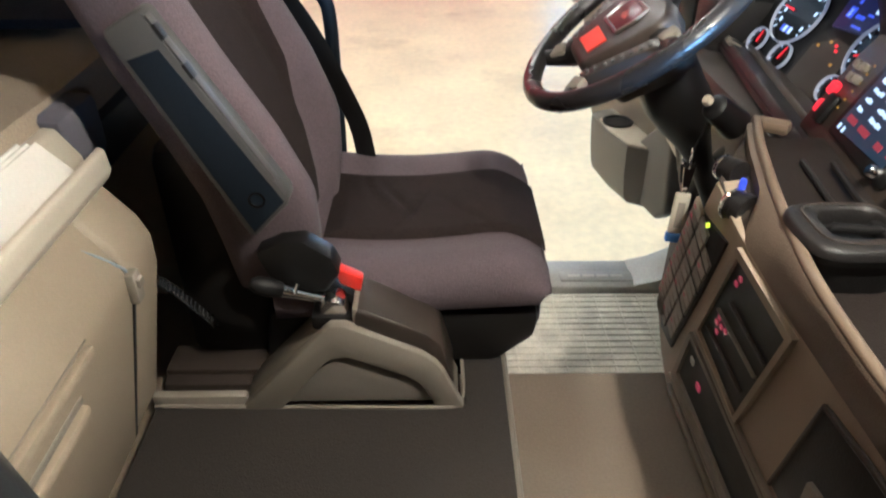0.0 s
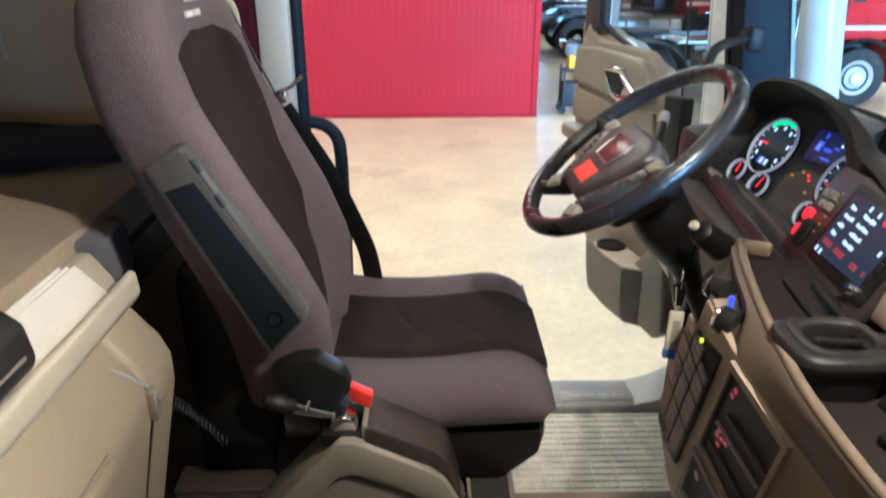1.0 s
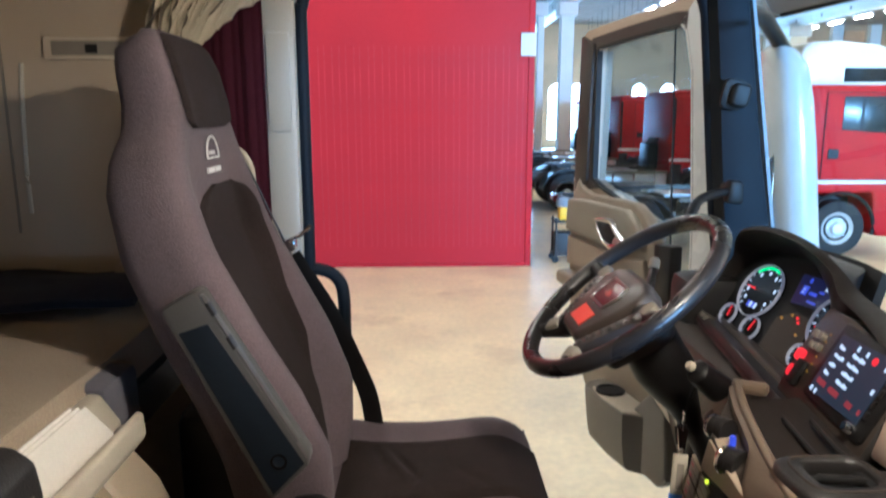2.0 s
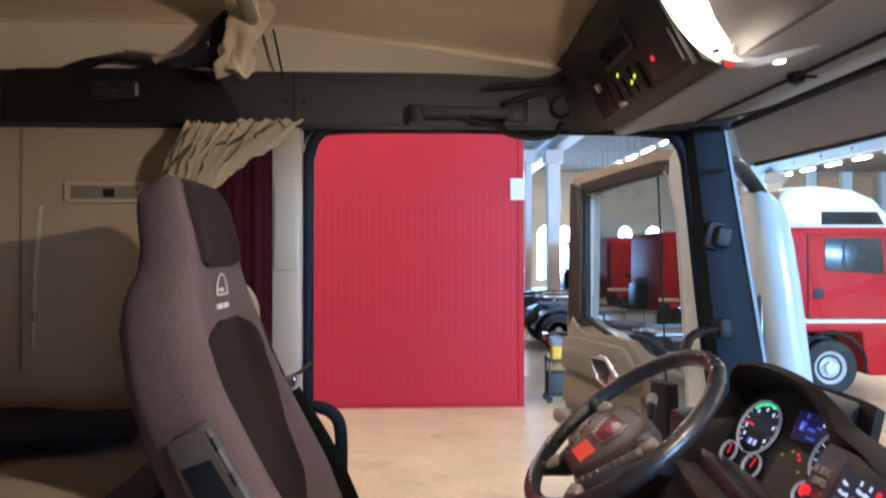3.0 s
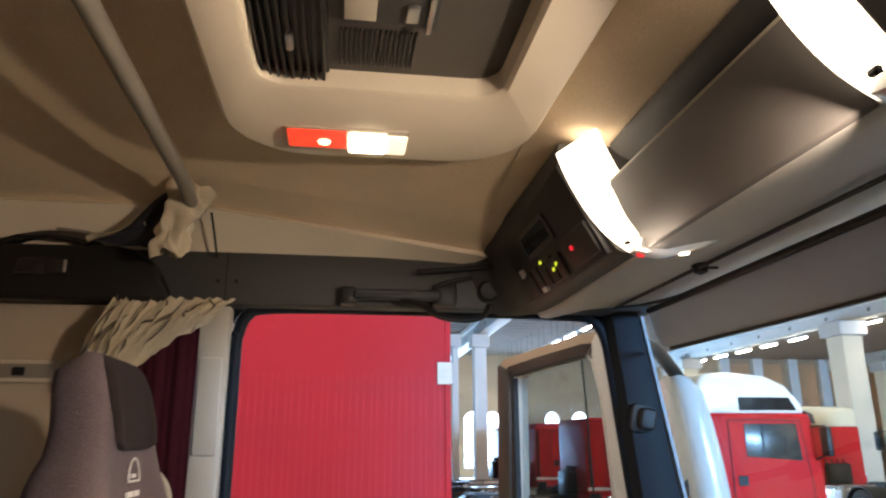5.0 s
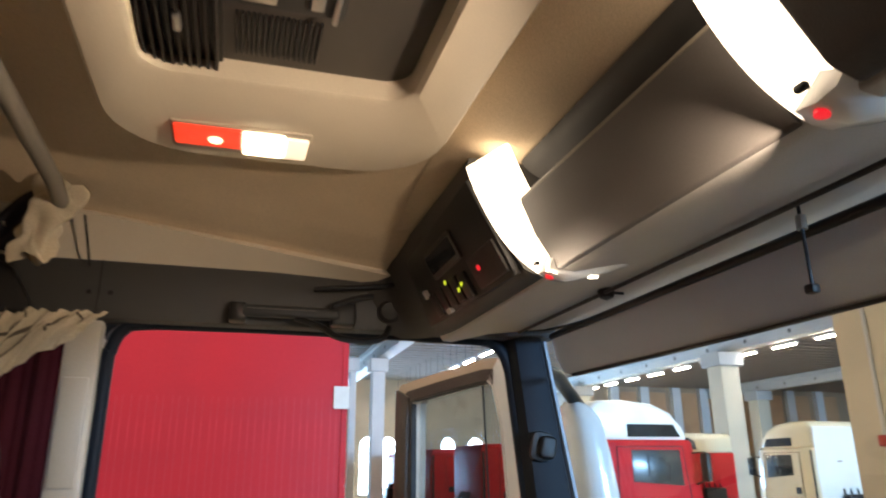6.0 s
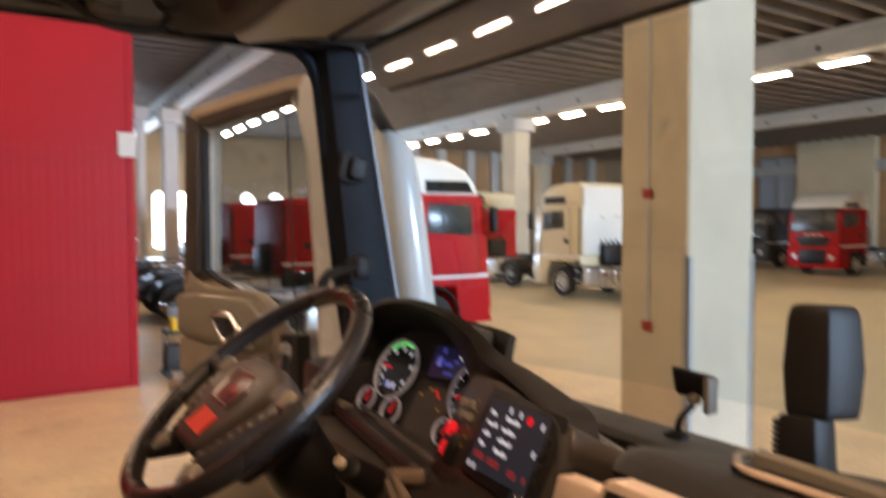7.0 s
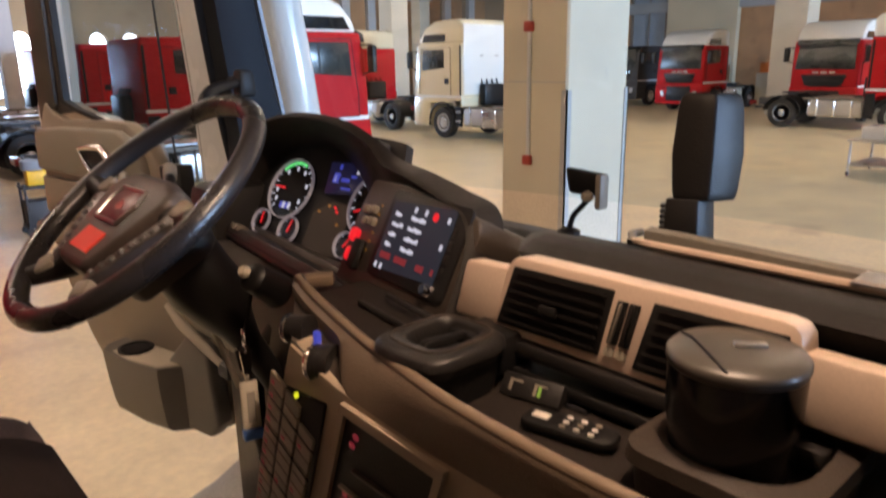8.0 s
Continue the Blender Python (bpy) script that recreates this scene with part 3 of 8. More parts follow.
wall_with_openings("wall_south", "y", -46.0, 0.5, -30, 60, 8.2, [(16.0, 30.0, 0, 7.5, False)], "hall_wall", "ochre hall wall with a wide open gate")
wall_with_openings("wall_east", "x", 46.0, 0.5, -46, 43, 8.2, [], "hall_orange", "orange-brown brick hall wall behind the parked trucks")
wall_with_openings("wall_west", "x", -26.0, 0.5, -46, 43, 8.2, [], "hall_wall", "ochre hall wall at the back")
# buff piers, a ring beam and a grey gate along the far wall
for y0, y1 in ((22.4, 27.4), (31.0, 34.5), (8.5, 11.0), (-4.0, -1.0), (38.0, 41.0)):
    part("wall_pier", box(45.55, 46.0, y0, y1, 0, 8.1, 0.02, 1), "hall_buff", None, "buff plastered pier of the far hall wall", category="wall", kind="structure")
part("wall_beam", box(45.65, 46.0, -46, 43, 5.6, 6.3, 0.02, 1), "beam", None, "grey concrete ring beam along the far wall", category="beam", kind="structure")
g = thing("high_hall_window", "tall blue-grey window high in the far hall wall", "window", (45.9, 28.95, 3.05))
part("frame", ring_prism(Plane((45.9, 30.45, 0.0), (0, -1, 0), (0, 0, 1)), [(0, 3.05), (2.95, 3.05), (2.95, 7.0), (0, 7.0)], [(0.18, 3.25), (2.77, 3.25), (2.77, 6.85), (0.18, 6.85)], -0.05, 0.12), "joist", g, "brown window frame")
for a, b in ((27.70, 28.93), (29.0, 30.25)):
    part("pane", box(45.88, 45.94, a, b, 3.26, 6.84, 0.01, 1), "blue_grey", g)
part("mullion", box(45.80, 45.95, 28.92, 29.01, 3.25, 6.85, 0.01, 1), "joist", g)
part("backdrop", box(-12, 42, 46.5, 46.6, 0.0, 7.0), "daylight", None, "bright daylight outside the arched windows", category="sky", kind="structure")
for a, b in ARCHES:
    bars = join(*[box(a, b, 43.15, 43.2, z, z + 0.05) for z in (1.0, 1.8, 2.6, 3.4)], *[box(a + (b - a) * k - 0.025, a + (b - a) * k + 0.025, 43.14, 43.21, 1.0, 4.0) for k in (0.02, 0.5, 0.98)])
    part("window_1", bars, "blue_grey", None, "arched hall window with grey steel glazing bars", category="window", kind="structure")

for x in (20.6, 24.6, 26.9, 29.4, 31.6, 34.2, 36.6, 39.0, 41.6):
    part("wall_pilaster", box(x - 0.33, x + 0.33, 42.62, 43.0, 0, 8.1, 0.02, 1), "pale_pillar", None, "pale concrete pilaster of the hall wall", category="pillar", kind="structure")
    part("wall_panel", box(x + 0.5, x + 1.75, 42.86, 43.0, 3.4, 7.4, 0.02, 1), "hall_orange", None, "brown boarded panel high in the hall wall", category="panel", kind="structure")

# roof: deck, joists and beams in one mesh each
deck = [box(-26, 46, -46, 43, 8.1, 8.4)]
part("ceiling", join(*deck), "deck", None, "grey hall roof deck", category="ceiling", kind="structure")
joists = join(*[box(-26, 46, y, y + 0.16, 7.72, 8.1) for y in np.arange(-45.5, 43, 0.72)])
part("ceiling_joists", joists, "joist", None, "brown ribbed roof joists of the hall", category="ceiling", kind="structure")
BEAMS = (-7.0, 6.05, 19.7, 32.2)
for x in BEAMS:
    bm_ = part("roof_beam", join(box(x - 0.3, x + 0.3, -46, 43, 7.05, 7.72, 0.02), box(x - 0.42, x + 0.42, -46, 43, 7.5, 7.71, 0.02)), "beam", None, "pale concrete beam along the hall roof", category="beam", kind="structure")
    if x > 0:
        for y in np.arange(4.0, 42, 2.4):
            part("beam_hole", lathe([(0.085, 0.0), (0.085, 0.006), (0.06, 0.006), (0.0, 0.001)], (x - 0.3, y, 7.28), (-1, 0, 0), 14), "chassis", bm_, "dark round hole in the beam")


def pillar(x0, x1, y0, y1, label, guard=False):
    p = thing("concrete_pillar", label, "pillar", ((x0 + x1) / 2, (y0 + y1) / 2, 0), group="hall pillars")
    part("shaft", box(x0, x1, y0, y1, 0, 6.5, 0.025, 1), "pillar", p)
    part("capital", box(x0 - 0.16, x1 + 0.16, y0 - 0.16, y1 + 0.16, 6.5, 7.06, 0.03, 1), "beam", p)
    if guard:
        part("corner_guard", join(box(x0 - 0.012, x0 + 0.004, y0 - 0.012, y0 + 0.06, 0.02, 2.13), box(x0 - 0.012, x0 + 0.06, y0 - 0.012, y0 + 0.004, 0.02, 2.13)), "beam", p, "pale steel corner guard")
        part("corner_guard", join(box(x1 - 0.05, x1 + 0.012, y0 - 0.012, y0 + 0.004, 0.02, 2.13), box(x1 - 0.004, x1 + 0.012, y0 - 0.012, y0 + 0.13, 0.02, 2.13)), "beam", p, "pale steel corner guard")
        yc = y0 + 0.47
        part("conduit", tube([(x0 - 0.02, yc, 1.42), (x0 - 0.02, yc, 6.4)], 0.018, 8), "pale_pillar", p, "thin pale cable conduit")
        for z in (1.42, 2.74):
            part("alarm_button", join(box(x0 - 0.06, x0 - 0.002, yc - 0.05, yc + 0.05, z - 0.05, z + 0.05, 0.012), lathe([(0.03, 0), (0.03, 0.012), (0, 0.014)], (x0 - 0.06, yc, z), (-1, 0, 0), 16)), "alarm_red", p, "small red alarm box")
        # boards of the formwork left faint rims
        part("formwork_joint", join(*[box(x0 - 0.004, x0 + 0.002, y0 + 0.02, y1 - 0.02, z, z + 0.012) for z in (2.2, 4.4)]), "beam", p)
    return p


pillar(5.53, 6.54, 4.53, 5.39, "square concrete pillar with red alarm boxes and corner guards", True)
for x, y in ((19.6, 25.0), (19.6, 12.0), (6.05, 18.0), (6.05, -8.0), (19.6, 38.0), (32.2, 38.0), (32.2, 25.5), (32.2, 0.0), (-7.0, 18.0), (-7.0, 5.0)):
    if (x, y) not in ((19.6, 12.0), (6.05, 18.0)):
        pillar(x - 0.45, x + 0.45, y - 0.45, y + 0.45, "square concrete pillar under the hall roof beam")
pillar(31.6, 32.8, 12.6, 14.0, "broad concrete pillar under the hall roof beam")
for x, y, w in ((4.78, 30.0, 0.14), (5.86, 30.0, 0.27)):
    p = thing("pale_pillar", "slim pale concrete pillar near the arched windows", "pillar", (x, y, 0), group="pale pillars")
    part("shaft", box(x - w, x + w, y - w, y + w, 0, 6.5, 0.02, 1), "pale_pillar", p)
    part("capital", box(x - w - 0.12, x + w + 0.12, y - w - 0.12, y + w + 0.12, 6.5, 7.06, 0.03, 1), "pale_pillar", p)

# lamps below the roof
strips = {}
# rows at x -1.2, -11.3, 29 and 39 are unseen, added to brighten
for lx, y0, y1 in ((9.1, 1.35, 40), (20.4, 1.4, 40), (-1.2, -10.0, 11.0), (-11.3, 1.35, 11.0), (29.0, -12.0, 5.5), (39.0, -12.0, 8.0)):
    high = 6.95 if lx == 20.4 else 6.65
    for y in np.arange(y0, y1, 2.24 if lx == 20.4 else 2.1):
        if lx == 9.1 and 2.5 < y < 7.0:
            continue
        if not strips:
            f = thing("strip_light", "long fluorescent strip light hung below the hall roof", "lamp", group="hall strip lights", m=pose(lx, y, high))
            part("housing", box(-0.09, 0.09, 0, 1.38, 0.04, 0.13, 0.01, 1), "white_paint", f)
            part("tube", box(-0.022, 0.022, 0.05, 1.28, 0.0, 0.03, 0.008, 1), "tube", f, "lit fluorescent tube")
            for k in (0.25, 1.12):
                part("hanger", tube([(0, k, 0.12), (0, k, 1.452)], 0.01, 6), "chassis", f)
            strips[0] = f
        else:
            copy_thing(strips[0], pose(lx, y, high))

# red corrugated partition across from the driver's door
rw = thing("corrugated_partition", "tall red corrugated metal partition wall standing on the floor", "partition", (-1.5, 11.6, 0))
part("sheet", box(-6.4, 1.69, 11.6, 11.68, 0.02, 5.4, 0.004, 1), "red_wall", rw)
rib_mesh = None
# ribs carry their highlight as a paler base colour
for k in range(70):
    if rib_mesh is None:
        first = part("rib", hexa([(-6.347, 11.5975, 0.34), (-6.333, 11.5975, 0.34), (-6.333, 11.603, 0.34), (-6.347, 11.603, 0.34), (-6.347, 11.5975, 3.62), (-6.333, 11.5975, 3.62), (-6.333, 11.603, 3.62), (-6.347, 11.603, 3.62)]), "highlight_red", rw, "pressed rib, its highlight painted in slightly paler red")
        rib_mesh = first.data
    else:
        rib = new("rib", rib_mesh)
        rib.parent = rw
        rib.location = (0.115 * k + 0.012 * math.sin(k * 2.7), 0, 0)
        tagged(rib)
part("edge_post", box(1.66, 1.76, 11.58, 11.74, 0.0, 5.5, 0.008, 1), "red_wall", rw)
part("top_rail", box(-6.4, 1.76, 11.56, 11.74, 5.4, 5.52, 0.008, 1), "red_wall", rw)
part("foot_rail", box(-6.4, 1.7, 11.565, 11.70, 0.0, 0.05, 0.005, 1), "red_wall", rw)
part("notice", box(1.53, 1.78, 11.55, 11.577, 3.46, 3.82, 0.004, 1), "paper", rw, "blank white notice plate")

# red gate posts by the arched windows
for x0, x1, z in ((5.9, 6.7, 3.5), (10.6, 11.5, 3.6), (11.7, 12.2, 3.6), (16.6, 18.0, 3.6), (2.6, 3.7, 3.5)):
    g = thing("red_gate_panel", "tall brick-red sliding gate panel by the windows", "gate", ((x0 + x1) / 2, 42.6, 0), group="gate panels")
    part("leaf", box(x0, x1, 42.5, 42.75, 0.03, z, 0.01, 1), "hall_red", g)
    part("rail", box(x0, x1, 42.46, 42.5, 1.5, 1.62, 0.005, 1), "white_paint", g)


# ---------------------------------------------------------------- tractor units
def wheel(name, parent, x, y, side, rear=False):
    """A twin-bead truck wheel, its face towards side."""
    a = (0, side, 0)
    w = part(name, lathe([(0.30, -0.30), (0.44, -0.31), (0.495, -0.28), (0.505, -0.2), (0.505, -0.1), (0.495, -0.03), (0.44, 0.0), (0.31, -0.012), (0.29, -0.05)], (x, y, 0.505), a, 36), "tyre", parent, "black truck tyre")
    dish = [(0.0, 0.03), (0.10, 0.03), (0.125, 0.0), (0.13, -0.03), (0.22, -0.06), (0.265, -0.03), (0.295, -0.012), (0.30, -0.05), (0.28, -0.2)] if not rear else \
        [(0.0, 0.0), (0.09, 0.0), (0.11, -0.03), (0.115, -0.15), (0.2, -0.17), (0.26, -0.15), (0.285, -0.03), (0.30, -0.012), (0.30, -0.05)]
    part("rim", lathe(dish, (x, y, 0.505), a, 32), "rim", w, "grey steel rim")
    nuts = [lathe([(0.014, 0), (0.014, 0.05), (0, 0.055)], (x + 0.165 * math.cos(k * math.pi / 5), y + side * (-0.055 if not rear else -0.175), 0.505 + 0.165 * math.sin(k * math.pi / 5)), a, 6) for k in range(10)]
    part("wheel_nuts", join(*nuts), "chrome", w)


def tractor(cab, roof, label, m, high=True, rear=""):
    t = thing("tractor_unit", label, "truck", kind="", group="parked tractor units", m=m)
    side = [(-0.95, 1.32), (1.40, 1.32), (1.39, 1.9), (1.30, 2.75), (1.24, 3.03), (-0.95, 3.03)]
    part("cab", prism(side, "y", -1.2, 1.2, 0.07, 3), cab, t)
    low = [(-0.95, 1.0), (-0.60, 1.0), (-0.56, 1.15), (0.56, 1.15), (0.62, 0.55), (0.72, 0.36), (1.40, 0.36), (1.45, 0.75), (1.40, 1.34), (-0.95, 1.34)]
    part("lower_cab", prism(low, "y", -1.22, 1.22, 0.04, 2), cab, t)
    top = [(-0.94, 3.0), (1.22, 3.0), (1.12, 3.25), (0.86, 3.55), (0.45, 3.72), (-0.2, 3.78), (-0.78, 3.76), (-0.94, 3.6)] if high else \
        [(-0.94, 3.0), (1.22, 3.0), (1.10, 3.10), (0.5, 3.16), (-0.85, 3.14)]
    part("roof", prism(top, "y", -1.17, 1.17, 0.12 if high else 0.03, 4), roof, t)
    for s in (-1, 1):
        if high:
            part("roof_side_window", hexa([(-0.15, s * 1.155, 3.08), (1.02, s * 1.155, 3.08), (1.02, s * 1.178, 3.08), (-0.15, s * 1.178, 3.08), (-0.15, s * 1.155, 3.32), (0.88, s * 1.155, 3.32), (0.88, s * 1.178, 3.32), (-0.15, s * 1.178, 3.32)], 0.008, 1), "gloss_black", t)
        door = part("door", prism([(-0.42, 1.36), (1.13, 1.36), (1.13, 1.8), (1.08, 2.2), (1.0, 2.92), (-0.42, 2.92)], "y", s * 1.19, s * 1.212, 0.012, 1), cab, t)
        part("side_window", prism([(-0.12, 2.26), (0.98, 2.18), (0.93, 2.84), (-0.12, 2.84)], "y", s * 1.2, s * 1.222, 0.02, 2), "truck_glass", door)
        part("door_gap", tube([(x, s * 1.211, z) for x, z in ((-0.42, 1.38), (-0.42, 2.90), (1.0, 2.90), (1.08, 2.2), (1.13, 1.8), (1.13, 1.38))], 0.011, 6, True, up=(0, 1, 0)), "black", door, "dark gap round the door")
        part("window_divider", box(0.20, 0.25, s * 1.221 - 0.004, s * 1.221 + 0.006, 2.24, 2.84), "black", door)
        part("handle", box(-0.33, -0.13, s * 1.21 - 0.012, s * 1.21 + 0.024, 1.75, 1.93, 0.01, 1), "black", door)
        part("stripe", box(-0.95, 1.36, s * 1.205 - 0.01, s * 1.205 + 0.018, 1.31, 1.39, 0.003, 1), "white_paint", t, "pale stripe along the cab")
        part("wheel_arch", tube([(0.63 * math.cos(a), s * 1.215, 0.52 + 0.63 * math.sin(a)) for a in np.linspace(-0.2, math.pi + 0.1, 22)], 0.035, 8), "black", t)
        arm = part("mirror_arm", tube([(1.22, s * 1.2, 2.78), (1.35, s * 1.42, 2.8), (1.35, s * 1.45, 2.3), (1.25, s * 1.22, 2.2)], 0.02, 8), "black", t)
        part("mirror", box(1.28, 1.40, s * 1.44 - 0.11, s * 1.44 + 0.11, 2.25, 2.78, 0.04, 2), "black", arm)
        part("step_box", box(-0.93, -0.62, s * 1.19 - 0.05, s * 1.19 + 0.03, 0.40, 1.25, 0.02, 1), "black", t)
        for z in (0.55, 0.85):
            part("step", box(-0.90, -0.66, s * 1.21 - 0.02, s * 1.21 + 0.03, z, z + 0.06, 0.01, 1), "tank", t)
        part("side_gap", box(-0.90, -0.82, s * 1.195 - 0.01, s * 1.195 + 0.012, 1.40, 2.95, 0.01, 1), "black", t, "dark gap behind the sleeper side")
        part("headlight", hexa([(1.36, s * 0.72, 0.72), (1.475, s * 0.74, 0.72), (1.40, s * 1.2, 0.74), (1.34, s * 1.2, 0.74), (1.36, s * 0.72, 0.98), (1.46, s * 0.74, 0.98), (1.40, s * 1.2, 0.96), (1.34, s * 1.2, 0.96)], 0.015, 1), "rim", t)
        wheel("front_wheel", t, 0.0, s * 1.2, s)
        wheel("rear_wheel", t, -3.6, s * 1.2, s, True)
        fender = [(-3.6 + 0.66 * math.cos(a), 0.505 + 0.62 * math.sin(a)) for a in np.linspace(0.15, math.pi - 0.15, 18)]
        part("rear_fender", loft([[(x, s * 0.56, z), (x, s * 1.23, z), (x * 0.985 - 0.054, s * 1.23, z - 0.03), (x * 0.985 - 0.054, s * 0.56, z - 0.03)] for x, z in fender]), "black", t)
        tank = [(s * 0.55, 0.42), (s * 1.18, 0.42), (s * 1.18, 1.0), (s * 0.55, 1.0)]
        tk = part("fuel_tank", prism(tank, "x", -2.75, -0.95, 0.1, 4), "tank", t)
        for x in (-2.4, -1.85, -1.3):
            part("strap", box(x - 0.03, x + 0.03, s * 0.87 - 0.33, s * 0.87 + 0.33, 0.405, 1.015, 0.1, 3), "chrome", tk)
        part("side_skirt", box(-2.9, -0.9, s * 1.16 - 0.02, s * 1.16 + 0.03, 0.99, 1.07, 0.01, 1), "tan_grey", t)
        part("chassis_rail", box(-4.75, 1.2, s * 0.42 - 0.05, s * 0.42 + 0.05, 0.72, 1.0, 0.01, 1), "chassis", t)
        part("rear_light", box(-4.8, -4.7, s * 0.95 - 0.2, s * 0.95 + 0.2, 0.78, 0.92, 0.015, 1), "dark_red", t)
    part("windscreen", hexa([(1.375, -1.06, 1.98), (1.405, -1.06, 1.98), (1.405, 1.06, 1.98), (1.375, 1.06, 1.98), (1.265, -1.0, 2.92), (1.30, -1.0, 2.92), (1.30, 1.0, 2.92), (1.265, 1.0, 2.92)], 0.03, 2), "truck_glass", t)
    if rear:
        part("rear_wall", box(-0.985, -0.945, -1.14, 1.14, 1.42, 3.60, 0.02, 2), rear, t, "white rear wall of the cab")
        for y in (-0.35, 0.35):
            part("rear_mark", box(-0.992, -0.982, y - 0.08, y + 0.08, 2.62, 2.66, 0.003, 1), "tan_grey", t)
    for y in (-0.7, 0.2):
        part("wiper", tube([(1.42, y, 2.0), (1.40, y + 0.6, 2.12)], 0.012, 6), "black", t)
    part("sun_visor", hexa([(1.28, -1.08, 2.90), (1.46, -1.05, 2.84), (1.46, 1.05, 2.84), (1.28, 1.08, 2.90), (1.24, -1.08, 3.08), (1.42, -1.05, 3.02), (1.42, 1.05, 3.02), (1.24, 1.08, 3.08)], 0.02, 2), "truck_glass", t)
    g = part("grille", prism([(-0.82, 1.76), (0.82, 1.76), (0.66, 1.42), (0.5, 1.34), (-0.5, 1.34), (-0.66, 1.42)], "x", 1.36, 1.43, 0.03, 2), "black", t, "black tapered grille")
    for z in (1.38, 1.46, 1.54):
        part("grille_bar", box(1.41, 1.45, -0.68, 0.68, z, z + 0.025, 0.006, 1), "chassis", g)
    part("badge_strip", box(1.405, 1.435, -0.80, 0.80, 1.77, 1.795, 0.006, 1), "chrome", t)
    for y in (-0.30, 0.0, 0.30):
        part("badge_bar", box(1.40, 1.42, y - 0.11, y + 0.11, 1.83, 1.90, 0.006, 1), "paper", t, "pale bar of lettering")
    part("lower_grille", box(1.40, 1.46, -0.62, 0.62, 0.52, 1.2, 0.03, 2), "black", t)
    part("bumper", box(1.22, 1.47, -1.2, 1.2, 0.36, 0.5, 0.03, 2), cab, t)
    for x in (-4.7, -3.0, -1.4):
        part("cross_member", box(x - 0.06, x + 0.06, -0.42, 0.42, 0.75, 0.97, 0.01, 1), "chassis", t)
    part("fifth_wheel", join(prism([(-3.95, -0.42), (-3.1, -0.45), (-3.0, 0.0), (-3.1, 0.45), (-3.95, 0.42), (-4.0, 0.15), (-3.6, 0.06), (-3.6, -0.06), (-4.0, -0.15)], "z", 1.16, 1.22, 0.012, 1), box(-3.75, -3.35, -0.4, 0.4, 0.98, 1.17, 0.02, 1)), "chassis", t, "dark greasy fifth wheel plate")
    part("axle", lathe([(0.09, -1.0), (0.09, -0.2), (0.24, -0.12), (0.24, 0.12), (0.09, 0.2), (0.09, 1.0)], (-3.6, 0, 0.505), (0, 1, 0), 18), "chassis", t)
    part("rear_wall_hoses", join(*[tube(spline([(-0.97, y, 1.9), (-1.15, y + 0.05, 1.5), (-1.1, y * 0.6, 1.15), (-1.6, y * 0.4, 1.05)], 6), 0.025, 8) for y in (-0.35, -0.12, 0.12, 0.35)], box(-1.25, -0.98, -0.45, 0.45, 1.05, 1.75, 0.06, 2)), "black", t, "black air hoses and housing behind the cab")
    part("catwalk", box(-2.9, -1.5, -0.36, 0.36, 1.0, 1.04, 0.006, 1), "tank", t)
    return t


truck_a = tractor("truck_red", "truck_white", "red tractor unit with a white high roof", pose(7.40, 13.42, 0))
truck_b = tractor("truck_red", "truck_red", "red tractor unit with a low red roof", pose(7.3, 19.4, 0), False)
for y in (25.0, 30.6):
    copy_thing(truck_b, pose(7.3 + 0.03 * (y - 19), y, 0))
copy_thing(truck_a, pose(32.6, 18.0, 0, 0, 0, 180))
copy_thing(truck_a, pose(30.2, 10.7, 0, 0, 0, 180))
copy_thing(truck_a, pose(27.4, 7.45, 0, 0, 0, -90))
tractor("truck_cream", "truck_cream", "cream tractor unit with a white rear wall", pose(17.0, 17.72, 0, 0, 0, 90), True, "truck_white")
tractor("chassis", "chassis", "dark tractor unit half hidden by the pillar", pose(35.0, 23.0, 0, 0, 0, 180), False)
tractor("truck_red", "truck_cream", "red tractor unit with a cream roof, parked behind", pose(17.7, 25.0, 0, 0, 0, 90))

# cart with a yellow box beside the trucks' tails
c = thing("service_cart", "small steel service cart with a yellow box on it", "cart", (2.42, 12.0, 0))
part("yellow_box", box(2.30, 2.58, 11.88, 12.10, 0.74, 0.96, 0.015), "yellow", c)
for z in (0.70, 0.12):
    part("tray", box(2.20, 2.64, 11.78, 12.18, z, z + 0.04, 0.01), "chassis", c)
for x in (2.23, 2.61):
    for y in (11.81, 12.15):
        part("leg", tube([(x, y, 0.06), (x, y, 0.78)], 0.018, 8), "chassis", c)
        part("caster", lathe([(0.0, -0.02), (0.055, -0.02), (0.06, 0), (0.055, 0.02), (0, 0.02)], (x, y, 0.06), (0, 1, 0), 16), "tyre", c)
part("tool_case", box(2.24, 2.60, 11.82, 12.14, 0.16, 0.52, 0.02), "chassis", c, "dark tool case")
part("hose_coil", join(*[tube([(2.42 + 0.15 * math.cos(a), 12.0 + 0.13 * math.sin(a), 0.985 + 0.035 * k) for a in np.linspace(0, 2 * math.pi, 18, endpoint=False)], 0.022, 6, True) for k in range(4)]), "blue_grey", c, "coiled blue-grey hose")

# white trolley out on the floor
c = thing("hall_trolley", "white metal trolley table with a green item on it", "trolley", (16.6, 5.0, 0))
part("top", box(15.9, 17.4, 4.1, 5.4, 0.72, 0.77, 0.015), "paper", c)
part("shelf", box(15.95, 17.35, 4.15, 5.35, 0.22, 0.26, 0.01), "tank", c)
